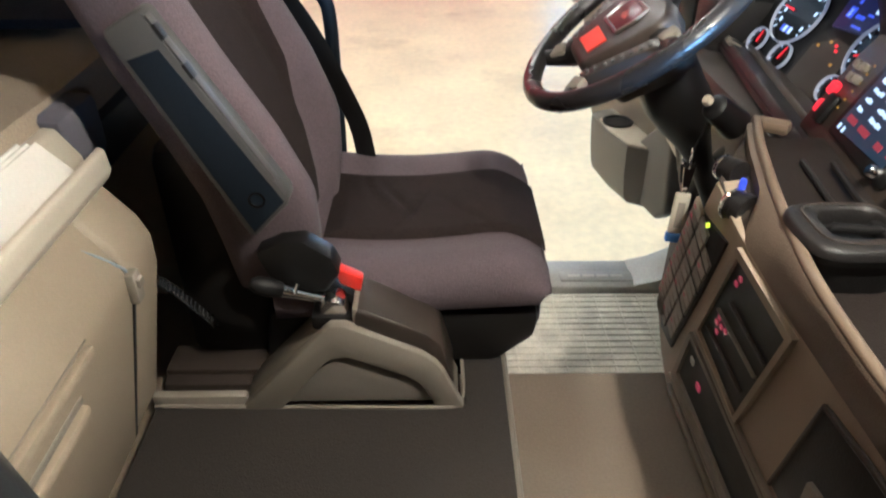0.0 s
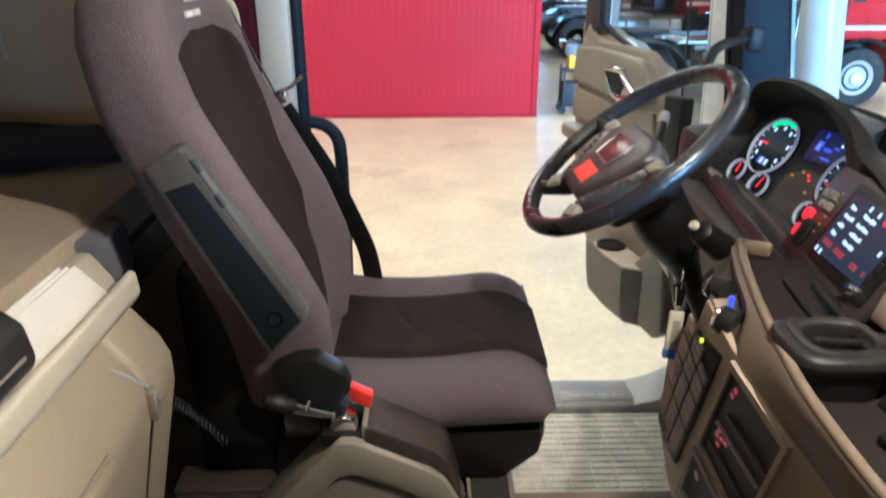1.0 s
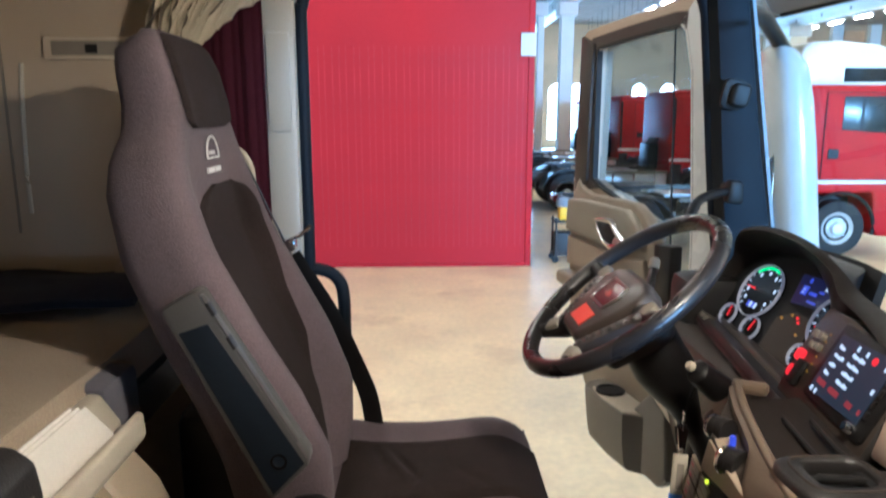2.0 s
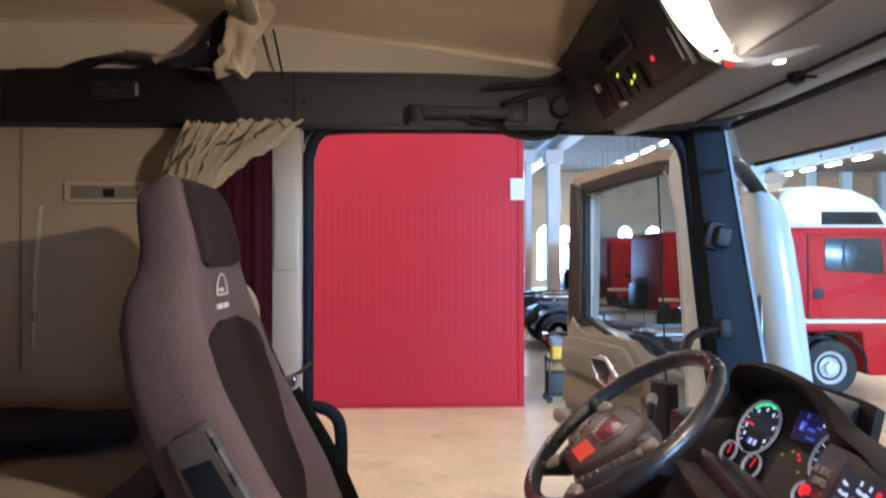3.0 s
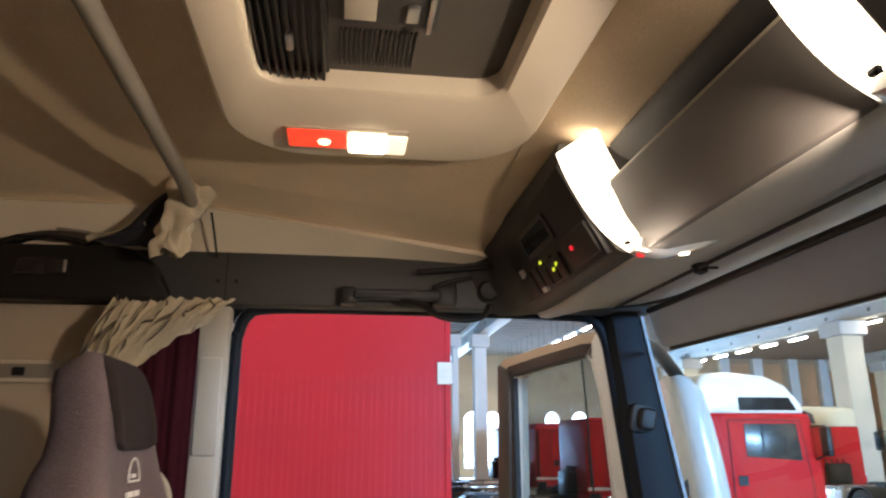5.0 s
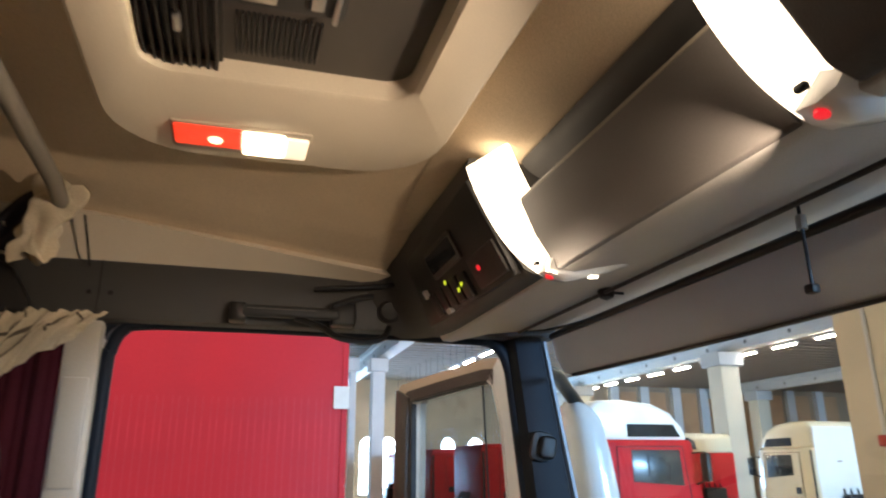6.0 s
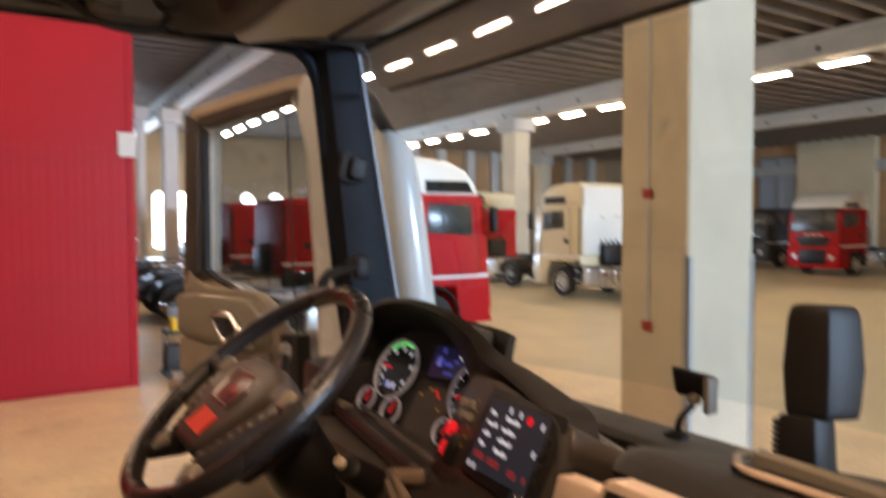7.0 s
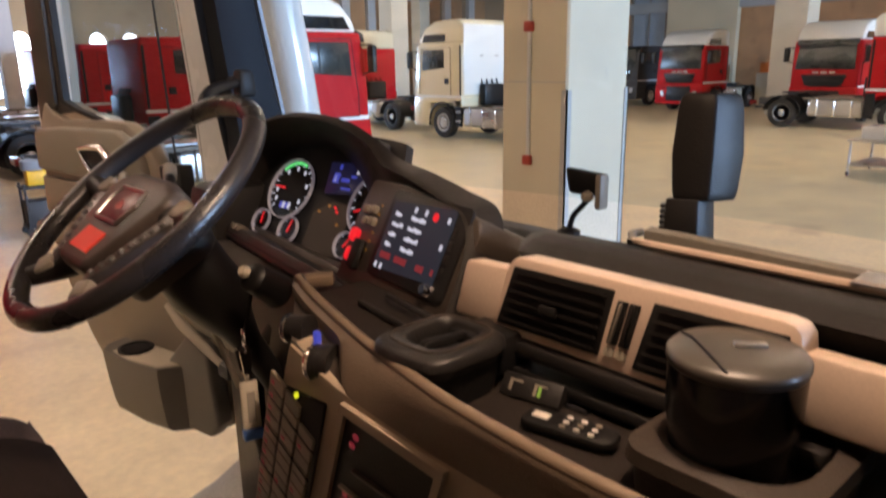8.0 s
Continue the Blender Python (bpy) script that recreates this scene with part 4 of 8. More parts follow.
for x in (15.97, 17.33):
    for y in (4.17, 5.33):
        part("leg", tube([(x, y, 0.05), (x, y, 0.73)], 0.025, 8), "tank", c)
        part("caster", lathe([(0.0, -0.02), (0.05, -0.02), (0.055, 0), (0.05, 0.02), (0, 0.02)], (x, y, 0.055), (0, 1, 0), 14), "tyre", c)
part("white_crate", box(16.1, 16.9, 4.5, 5.2, 0.77, 1.02, 0.02), "white_paint", c)
part("green_item", box(16.5, 17.2, 4.4, 4.9, 1.02, 1.12, 0.03), "green", c)

# crates and boxes along the far wall
for x, y, w, h, mt, lab in ((40.5, 22.5, 3.2, 2.6, "cream", "tall cream container by the far wall"), (41.5, 17.0, 2.5, 2.2, "orange", "orange-brown boarded crate by the far wall"), (37.0, 15.8, 1.6, 1.7, "cream", "cream machine cabinet beside the trucks")):
    c = thing("storage_container", lab, "container", (x, y, 0), group="containers by the wall")
    part("body", box(x - w / 2, x + w / 2, y - w / 2, y + w / 2, 0.08, h, 0.03), mt, c)
    for q in (y - w / 2 + 0.1, y + w / 2 - 0.3):
        part("skid", box(x - w / 2, x + w / 2, q, q + 0.2, 0, 0.09), "chassis", c)

# ---------------------------------------------------------------- the cab shell
LEFT, RIGHT = 1.74, -0.50          # inner faces of the side walls


def structure(name, bm, material, label, category, **k):
    return part(name, bm, material, None, label, category=category, kind="structure", **k)


floor_line = [(-0.56, 1.28), (0.14, 1.28), (0.14, 1.55), (0.19, 1.60), (1.05, 1.60), (1.09, 1.55), (1.09, 1.28), (1.84, 1.28), (1.84, 1.18), (-0.56, 1.18)]
structure("floor", prism(floor_line, "x", -1.35, 0.98), "vinyl", "tan vinyl cab floor with a raised engine tunnel", "floor")
# side walls behind the doors, with the rail above
for name, y0, y1 in (("wall_left", LEFT, LEFT + 0.09), ("wall_right", RIGHT - 0.09, RIGHT)):
    structure(name, box(-1.30, -0.40, y0, y1, 1.28, 2.87), "panel", "beige cab side wall panel beside the bunk", "wall")
structure("wall_rear", box(-1.40, -1.30, -0.6, 1.84, 1.2, 3.2), "panel", "beige cab rear wall behind the bunk", "wall")


def cove_top(x):
    return 3.140 - 0.10 * max(0.0, (x + 0.4) / 0.75) if x < 0.35 else 3.040


def cove(s):
    """The pale upper side wall, leaning in, between the rail and the roof lining."""
    wall, yc = (1, LEFT) if s > 0 else (-1, RIGHT)

    def f(u, v):
        x = -1.30 + u * 2.05
        return Vector((x, yc - wall * 0.085 * v ** 1.2, 2.99 + (cove_top(x) - 0.03 - 2.99) * v))
    return sheet(f, 24, 6, 0.015)


def cove_lining(s):
    """Roof lining that turns down to the pale strip."""
    wall, yc = (1, LEFT) if s > 0 else (-1, RIGHT)

    def f(u, v):
        x = -1.30 + u * 2.05
        return Vector((x, yc - wall * (0.080 + 0.125 * v), cove_top(x) - 0.034 + (roof_z(x) - cove_top(x) + 0.036) * v ** 0.75))
    return sheet(f, 24, 8)


def roof_z(x):
    return 3.145 - (0.10 * max(0.0, (x + 0.4) / 0.75) if x < 0.35 else 0.10)


def lining_z(x, y):
    v = max(0.0, min(1.0, (y - RIGHT - 0.2) / (LEFT - RIGHT - 0.4)))
    return roof_z(x) + 0.072 * math.sin(math.pi * v) ** 0.6 if 0 < v < 1 else roof_z(x)


structure("ceiling_lining", sheet(lambda u, v: Vector((-1.32 + u * 1.72, RIGHT + 0.2 + v * (LEFT - RIGHT - 0.4), lining_z(-1.32 + u * 1.72, RIGHT + 0.2 + v * (LEFT - RIGHT - 0.4)))), 24, 40), "headliner", "brown-beige fabric headliner of the cab", "ceiling")
for s_, nm in ((1, "left"), (-1, "right")):
    structure("trim_" + nm, cove(s_), "hatch_cream", "pale beige upper wall panel under the cab roof", "trim")
    structure("ceiling_edge_" + nm, cove_lining(s_), "headliner", "brown-beige fabric headliner turning down to the wall", "ceiling")
structure("roof_skin", box(-1.42, 0.95, -0.62, 1.86, 3.24, 3.28, 0.01), "white_paint", "white outer roof skin of the cab", "roof")
# long dark rail above the door, with the shelf lamp housing
for s, y0, y1 in ((1, 1.70, 1.80), (-1, -0.56, -0.46)):
    structure("rail_trim", box(-1.30, 0.80, y0, y1, 2.865, 3.005, 0.012), "rail", "charcoal rail panel above the cab door", "trim")

# B pillar and its light panel
for s in (1, -1):
    y0, y1 = (1.72, 1.84) if s > 0 else (-0.60, -0.48)
    structure("b_pillar", box(-0.405, -0.325, y0, y1, 1.25, 2.87, 0.012), "cream", "pale grey-beige pillar behind the cab door", "pillar")
structure("pillar_cover", box(-0.393, -0.337, 1.712, 1.722, 2.50, 2.735, 0.004), "cream", "slim pale cover plate on the pillar", "trim")

# door seal: one black rubber tube round the opening
seal = spline([(-0.314, 1.755, 1.30), (-0.314, 1.755, 2.0), (-0.313, 1.755, 2.72), (-0.309, 1.755, 2.80), (-0.288, 1.755, 2.850), (-0.235, 1.755, 2.868), (0.0, 1.755, 2.872), (0.3, 1.755, 2.870), (0.58, 1.755, 2.866), (0.645, 1.755, 2.850), (0.676, 1.755, 2.80), (0.690, 1.755, 2.70), (0.735, 1.76, 2.3), (0.79, 1.76, 1.9), (0.81, 1.76, 1.32)], 8)
structure("door_header", prism([(-0.33, 2.90), (-0.33, 2.82), (-0.318, 2.845), (-0.295, 2.868), (-0.24, 2.876), (0.60, 2.874), (0.66, 2.856), (0.69, 2.81), (0.74, 2.81), (0.74, 2.90)], "y", 1.758, 1.80), "navy", "dark door header above the opening", "trim")
structure("door_seal", tube(seal, 0.0155, 10, up=(0, 1, 0)), "navy", "black rubber door seal round the opening", "seal")
structure("door_step", join(box(-0.33, 0.82, 1.72, 1.86, 1.275, 1.31, 0.01), box(-0.33, 0.82, 1.80, 1.86, 0.75, 1.28, 0.01), prism([(0.56, 1.29), (0.60, 1.312), (0.66, 1.328), (0.73, 1.362), (0.82, 1.43), (0.82, 1.28)], "y", 1.722, 1.858, 0.006)), "sill_grey", "grey door sill of the cab", "sill")

# A pillar: dark blue-black moulding


def a_pillar(y, s):
    r0 = [(0.795, 1.30), (0.742, 2.10), (0.735, 2.25), (0.712, 2.45), (0.69, 2.68), (0.668, 2.87)]
    w = [0.17, 0.155, 0.135, 0.118, 0.104, 0.094]
    rings = []
    for (x, z), k in zip(r0, w):
        rings.append([(x, y + s * 0.045, z), (x + 0.012, y + s * 0.012, z), (x + k * 0.5, y, z), (x + k - 0.012, y + s * 0.006, z), (x + k, y + s * 0.03, z), (x + k, y + s * 0.13, z), (x + 0.035, y + s * 0.13, z), (x, y + s * 0.068, z)])
    return loft(rings)


structure("a_pillar", a_pillar(1.695, 1), "navy", "blue-black moulded windscreen pillar", "pillar")
structure("a_pillar", a_pillar(-0.455, -1), "navy", "blue-black moulded windscreen pillar", "pillar")
structure("windscreen_post", loft([[(0.965, 1.72, 1.3), (0.978, 1.72, 1.3), (0.978, 1.82, 1.3), (0.965, 1.82, 1.3)], [(0.885, 1.73, 2.2), (0.894, 1.73, 2.2), (0.894, 1.82, 2.2), (0.885, 1.82, 2.2)], [(0.772, 1.73, 2.87), (0.780, 1.73, 2.87), (0.780, 1.82, 2.87), (0.772, 1.82, 2.87)]]), "blue_grey", "pale grey outer windscreen post", "pillar")


def screen(u, v):
    """The windscreen, bowed in plan and leaning back."""
    y = 0.62 + (u - 0.5) * 2.24
    bow = 1 - (2 * u - 1) ** 2
    z = 2.13 + v * 0.78
    return Vector((0.90 + 0.30 * bow ** 0.7 - v * (0.11 + 0.10 * bow), y, z))


w = structure("window_windscreen", sheet(screen, 28, 10, 0.006), "clear", "wide clear bowed windscreen of the cab", "windscreen")
w.visible_shadow = False
structure("front_wall", sheet(lambda u, v: screen(u, 0) + Vector((0.02 * (1 - v), 0, -0.10 - 0.85 * (1 - v))), 28, 4, 0.03), "truck_white", "white front panel below the windscreen", "wall")
structure("windscreen_header", sheet(lambda u, v: screen(u, 1) + Vector((-0.10 * v, 0, -0.01 + 0.36 * v)), 28, 5, 0.05), "rail", "dark header above the windscreen", "trim")

# the closed passenger door behind the camera
structure("door_1", box(-0.33, 0.82, -0.58, -0.50, 1.15, 2.22, 0.02), "door_trim", "taupe inner panel of the closed passenger door", "door")
# out of view; its dark tint is made up to hold back daylight
pane = structure("window_passenger", box(-0.27, 0.74, -0.545, -0.540, 2.20, 2.80), "day_dimmer", "unseen passenger window pane, darkened to dim the daylight", "window")
structure("door_frame", join(box(-0.33, 0.72, -0.57, -0.51, 2.78, 2.87, 0.01), box(-0.33, -0.26, -0.57, -0.51, 2.15, 2.80, 0.01)), "beige_light", "beige window frame of the passenger door", "door")

# the chassis and wheels that carry the cab
ch = thing("truck_chassis", "dark truck chassis on black tyres under the cab", "chassis", (0.0, 0.62, 0))
for y in (0.20, 1.04):
    part("chassis_rail", box(-4.75, 0.92, y - 0.05, y + 0.05, 0.72, 1.0, 0.01, 1), "chassis", ch)
for x in (-4.6, -3.0, -1.4, 0.7):
    part("cross_member", box(x - 0.06, x + 0.06, 0.25, 0.99, 0.76, 0.96, 0.01, 1), "chassis", ch)
for y, s in ((1.78, 1), (-0.54, -1)):
    wheel("front_wheel", ch, 0.0, y, s)
    wheel("rear_wheel", ch, -3.6, y, s, True)
    part("axle", lathe([(0.09, 0.0), (0.09, 0.9)], (-3.6, 0.62, 0.505), (0, s, 0), 16), "chassis", ch)
    part("step_box", box(0.60, 0.95, y - 0.30 if s > 0 else y, y if s > 0 else y + 0.30, 0.38, 1.17, 0.03, 2), "black", ch)
    part("wheel_arch", tube([(0.62 * math.cos(a), y - s * 0.06, 0.52 + 0.62 * math.sin(a)) for a in np.linspace(-0.1, math.pi + 0.1, 20)], 0.04, 8), "black", ch)
for x in (-0.9, 0.55):
    part("cab_mount", box(x - 0.08, x + 0.08, 0.20, 1.04, 0.99, 1.181, 0.02, 1), "chassis", ch)
part("front_axle", box(-0.07, 0.07, -0.24, 1.48, 0.44, 0.58, 0.03, 2), "chassis", ch)
part("bumper", prism([(0.86, 0.36), (1.16, 0.36), (1.20, 0.60), (1.20, 1.17), (0.86, 1.17)], "y", -0.56, 1.80, 0.05, 3), "truck_white", ch, "white front bumper")

# ---------------------------------------------------------------- driver's seat
ROWS_BACK = [  # z, front at the middle, bolster, thickness, y from, y to
    (1.80, -0.215, 0.030, 0.12, 1.06, 1.38), (1.90, -0.222, 0.050, 0.125, 1.035, 1.42), (1.99, -0.240, 0.066, 0.125, 1.02, 1.45), (2.10, -0.285, 0.065, 0.12, 1.01, 1.468),
    (2.20, -0.332, 0.056, 0.115, 1.005, 1.48), (2.33, -0.382, 0.040, 0.11, 1.005, 1.475), (2.43, -0.400, 0.024, 0.105, 1.012, 1.462), (2.485, -0.404, 0.012, 0.10, 1.04, 1.44),
    (2.525, -0.406, 0.006, 0.095, 1.095, 1.425), (2.57, -0.412, 0.004, 0.09, 1.11, 1.418), (2.625, -0.424, 0.002, 0.085, 1.114, 1.415), (2.66, -0.436, 0.0, 0.075, 1.13, 1.40), (2.68, -0.452, 0.0, 0.045, 1.165, 1.37)]


def row_at(z):
    for a, b in zip(ROWS_BACK, ROWS_BACK[1:]):
        if z <= b[0]:
            k = max(0.0, (z - a[0]) / (b[0] - a[0]))
            return [p + (q - p) * k for p, q in zip(a, b)]
    return list(ROWS_BACK[-1])


def back_front(y, z):
    """The front of the backrest, with its side bolsters and rounded rims."""
    _, xc, bol, th, y0, y1 = row_at(z)
    s = abs(2 * y - y0 - y1) / (y1 - y0)
    g = max(0.0, min(1.0, (s - 0.45) / 0.3))
    g = g * g * (3 - 2 * g)
    rim = max(0.0, (s - 0.86) / 0.14)
    return xc + bol * g - (th * 0.42) * (1 - math.sqrt(max(0.0, 1 - rim * rim)))


def backrest():
    rings = []
    for z in np.linspace(1.80, 2.68, 40):
        _, xc, bol, th, y0, y1 = row_at(z)
        ys = [y0 + (y1 - y0) * (0.5 - 0.5 * math.cos(math.pi * k / 22)) for k in range(23)]
        front = [(back_front(y, z), y, z) for y in ys]
        rear = []
        for y in ys[::-1]:
            s = abs(2 * y - y0 - y1) / (y1 - y0)
            rim = max(0.0, (s - 0.80) / 0.20)
            rear.append((xc + bol * 0.2 - th + th * 0.48 * (1 - math.sqrt(max(0.0, 1 - rim * rim))), y, z - 0.012))
        rings.append(front + rear[1:-1])
    return loft(rings)


def panel_on_back(outline, lift=0.009):
    """A cloth panel laid on the backrest: rows of (z, y from, y to)."""
    def f(u, v):
        z = outline[0][0] + (outline[-1][0] - outline[0][0]) * u
        for a, b in zip(outline, outline[1:]):
            if z <= b[0] + 1e-9:
                k = (z - a[0]) / (b[0] - a[0])
                ya, yb = a[1] + (b[1] - a[1]) * k, a[2] + (b[2] - a[2]) * k
                break
        y = ya + (yb - ya) * v
        e = min(v, 1 - v)
        return Vector((back_front(y, z) + lift * min(1.0, e * 14 + 0.25), y, z))
    return sheet(f, 40, 16)


seat = thing("driver_seat", "mauve-grey cloth driver's seat with dark brown centre panels", "seat", (-0.05, 1.29, 1.28))
part("backrest", backrest(), "seat_cloth", seat, "tall mauve-grey cloth backrest with headrest", 60)
part("backrest_panel", panel_on_back([(1.85, 1.12, 1.30), (1.99, 1.12, 1.335), (2.10, 1.12, 1.37), (2.20, 1.115, 1.385), (2.30, 1.118, 1.40), (2.36, 1.122, 1.405), (2.385, 1.135, 1.40), (2.405, 1.175, 1.385), (2.42, 1.24, 1.345)]), "seat_centre", seat, "dark brown centre panel of the backrest", 60)
part("headrest_panel", panel_on_back([(2.520, 1.18, 1.35), (2.530, 1.145, 1.395), (2.56, 1.138, 1.404), (2.62, 1.138, 1.402), (2.655, 1.148, 1.39), (2.674, 1.172, 1.365)]), "seat_centre", seat, "dark brown headrest panel", 60)
# pale woven emblem and a line of print, as plain shapes
arc = [(1.262 + 0.034 * math.cos(a), 2.468 + 0.036 * math.sin(a)) for a in np.linspace(0, math.pi, 13)]
part("woven_emblem", tube([(back_front(y, z) + 0.006, y, z) for y, z in arc + [(1.228, 2.466), (1.296, 2.466)]], 0.0019, 6), "grey_text", seat, "pale arched woven emblem")
for y, z, w, h in ((1.250, 2.472, 0.024, 0.006), (1.226, 2.440, 0.034, 0.009), (1.266, 2.440, 0.032, 0.009)):
    part("print_bar", hexa([(back_front(y, z) + o, y + d, z + e) for e in (0, h) for o, d in ((0.002, 0), (0.002, w), (0.006, w), (0.006, 0))]), "grey_text", seat, "pale bar of woven print")


def cushion():
    rings = []
    for k, x in enumerate(np.linspace(-0.26, 0.232, 30)):
        u = k / 29
        y0, y1 = 1.035 + 0.01 * u, 1.565 - 0.01 * u
        drop = 0.0 if u < 0.72 else 0.055 * ((u - 0.72) / 0.28) ** 2.4
        end = max(0.0, (u - 0.93) / 0.07)
        pinch = 0.03 * (1 - math.sqrt(max(0.0, 1 - end * end)))
        top = 1.832 - 0.018 * math.sin(math.pi * min(1, u * 1.2)) - drop
        low = 1.715 + 0.02 * u + 0.03 * end
        ring = []
        for j in range(29):
            s = -1 + 2 * j / 28
            y = (y0 + y1) / 2 + (y1 - y0) / 2 * math.sin(s * math.pi / 2) * (1 - pinch)
            r = abs(math.sin(s * math.pi / 2))
            bol = 0.014 * max(0.0, min(1.0, (r - 0.5) / 0.22))
            fall = max(0.0, (r - 0.80) / 0.20)
            ring.append((x - 0.012 * end * r, y, top + bol - (top - low) * 0.52 * (1 - math.sqrt(max(0.0, 1 - fall * fall)))))
        for j in range(29)[::-1]:
            s = -1 + 2 * j / 28
            y = (y0 + y1) / 2 + (y1 - y0) / 2 * math.sin(s * math.pi / 2) * (0.985 - pinch)
            r = abs(math.sin(s * math.pi / 2))
            ring.append((x - 0.012 * end, y, low + 0.03 * max(0.0, (r - 0.85) / 0.15)))
        rings.append(ring)
    return loft(rings)


part("seat_cushion", cushion(), "seat_cloth", seat, "mauve-grey cloth seat cushion", 60)


def cushion_panel(u, v):
    x = -0.19 + u * 0.418
    y0 = 1.178 + 0.012 * u
    y = y0 + (1.44 + 0.01 * u - y0) * v
    k = (x + 0.26) / 0.492
    drop = 0.0 if k < 0.72 else 0.055 * ((k - 0.72) / 0.28) ** 2.4
    e = min(u, v, 1 - v, 1.0)
    crease = sum(d * math.exp(-((x + x0 + s * (y - 1.3)) / w) ** 2 - ((y - yc) / yw) ** 2) for d, x0, s, w, yc, yw in ((0.006, 0.045, 0.5, 0.008, 1.32, 0.05), (0.005, 0.02, -0.35, 0.007, 1.27, 0.05), (0.004, 0.10, 0.25, 0.010, 1.36, 0.06), (0.003, -0.05, 0.7, 0.012, 1.25, 0.06), (-0.003, 0.065, 0.45, 0.010, 1.31, 0.06)))
    return Vector((x, y, 1.832 - 0.018 * math.sin(math.pi * min(1, k * 1.2)) - drop + 0.011 * min(1.0, e * 10 + 0.2) - crease))


part("cushion_panel", sheet(cushion_panel, 80, 40), "seat_centre", seat, "dark brown centre panel of the cushion", 60)
part("seat_shell", join(prism([(-0.30, 1.62), (0.13, 1.62), (0.20, 1.68), (0.205, 1.735), (-0.28, 1.74)], "y", 1.06, 1.54, 0.015), box(-0.26, 0.10, 1.12, 1.48, 1.30, 1.64, 0.03)), "black", seat, "black suspension base")
part("seat_front_lip", box(0.02, 0.215, 1.10, 1.50, 1.66, 1.745, 0.02), "black", seat)
part("recliner_cover", prism([(-0.268, 1.905), (-0.225, 1.928), (-0.19, 1.928), (-0.145, 1.895), (-0.135, 1.865), (-0.160, 1.828), (-0.205, 1.822), (-0.252, 1.862)], "y", 1.0, 1.045, 0.008, 2), "black", seat, "black recliner cover beside the cushion")
part("seat_rear_cover", box(-0.44, -0.27, 1.08, 1.50, 1.62, 2.05, 0.03), "black", seat)

arm = Plane((-0.2245, 1.0, 1.9655), (-0.397 + 0.2325, 0, 2.268 - 1.962), (-0.057, 0, -0.055))
ar = part("armrest", arm.poly([(0.008, 0.022), (0.014, 0.029), (0.338, 0.0145), (0.345, 0.008), (0.346, -0.040), (0.339, -0.047), (0.042, -0.0555), (0.030, -0.051)], -0.012, 0.036, 0.0035), "rim_grey", seat, "grey armrest folded up against the backrest")
part("inlay", arm.poly([(0.014, 0.020), (0.302, 0.008), (0.294, -0.037), (0.036, -0.048)], 0.034, 0.0375, 0.001), "navy", ar, "blue-black inlay of the armrest")
part("edge_strip", arm.poly([(0.07, -0.0525), (0.07, -0.0575), (0.335, -0.0505), (0.335, -0.0455)], 0.016, 0.034, 0.002), "rim_grey", ar, "worn grey edge strip")
for a in (0.300, 0.242):
    part("slot", arm.block(a, a + 0.022, -0.053, -0.048, 0.020, 0.0365, 0.001), "black", ar)
part("pivot_cap", join(arm.disc(0.058, -0.016, [(0.0125, 0.036), (0.0125, 0.0395), (0.010, 0.0395), (0.009, 0.037), (0.0, 0.037)], 24)), "gloss_black", ar, "round black pivot cap")

belt = spline([(-0.455, 1.50, 2.56), (-0.418, 1.50, 2.475), (-0.391, 1.51, 2.413), (-0.353, 1.51, 2.326), (-0.312, 1.51, 2.235)], 8)
low_belt = spline([(-0.312, 1.51, 2.235), (-0.294, 1.51, 2.205), (-0.228, 1.512, 2.092), (-0.172, 1.514, 1.963), (-0.148, 1.516, 1.895), (-0.136, 1.516, 1.82)], 6)
part("belt_lower", tube(low_belt, 0.023, 8, flat=0.12, up=(0.25, 1.0, 0.1)), "black", seat, "black lap end of the seat belt")
part("seat_belt", tube(belt, 0.019, 8, flat=0.10, up=(1.0, 0.35, 0.45)), "charcoal", seat, "dark grey seat belt hanging along the backrest")
part("belt_tongue", join(tube([(-0.330, 1.50, 2.262), (-0.292, 1.505, 2.278), (-0.268, 1.512, 2.300)], 0.0042, 8), hexa([(-0.345, 1.49, 2.235), (-0.30, 1.49, 2.248), (-0.30, 1.52, 2.248), (-0.345, 1.52, 2.235), (-0.345, 1.49, 2.262), (-0.30, 1.49, 2.275), (-0.30, 1.52, 2.275), (-0.345, 1.52, 2.262)], 0.005)), "chrome", seat, "metal belt tongue")
part("belt_guide", tube(spline([(-0.435, 1.49, 2.47), (-0.412, 1.505, 2.465), (-0.392, 1.51, 2.43), (-0.388, 1.505, 2.385)], 6), 0.007, 8), "cream", seat, "pale belt guide on the shoulder")
bk = part("belt_buckle", hexa([(-0.172, 1.005, 1.80), (-0.118, 1.005, 1.775), (-0.118, 1.035, 1.775), (-0.172, 1.035, 1.80), (-0.163, 1.005, 1.842), (-0.108, 1.005, 1.815), (-0.108, 1.035, 1.815), (-0.163, 1.035, 1.842)], 0.006), "black", seat, "black belt buckle")
part("release_button", hexa([(-0.140, 1.012, 1.838), (-0.106, 1.012, 1.820), (-0.106, 1.030, 1.820), (-0.140, 1.030, 1.838), (-0.144, 1.008, 1.872), (-0.100, 1.008, 1.849), (-0.100, 1.032, 1.849), (-0.144, 1.032, 1.872)], 0.004), "red_plastic", bk, "bright red release button")
part("buckle_stalk", tube([(-0.19, 1.03, 1.70), (-0.15, 1.02, 1.79)], 0.013, 8), "black", seat)
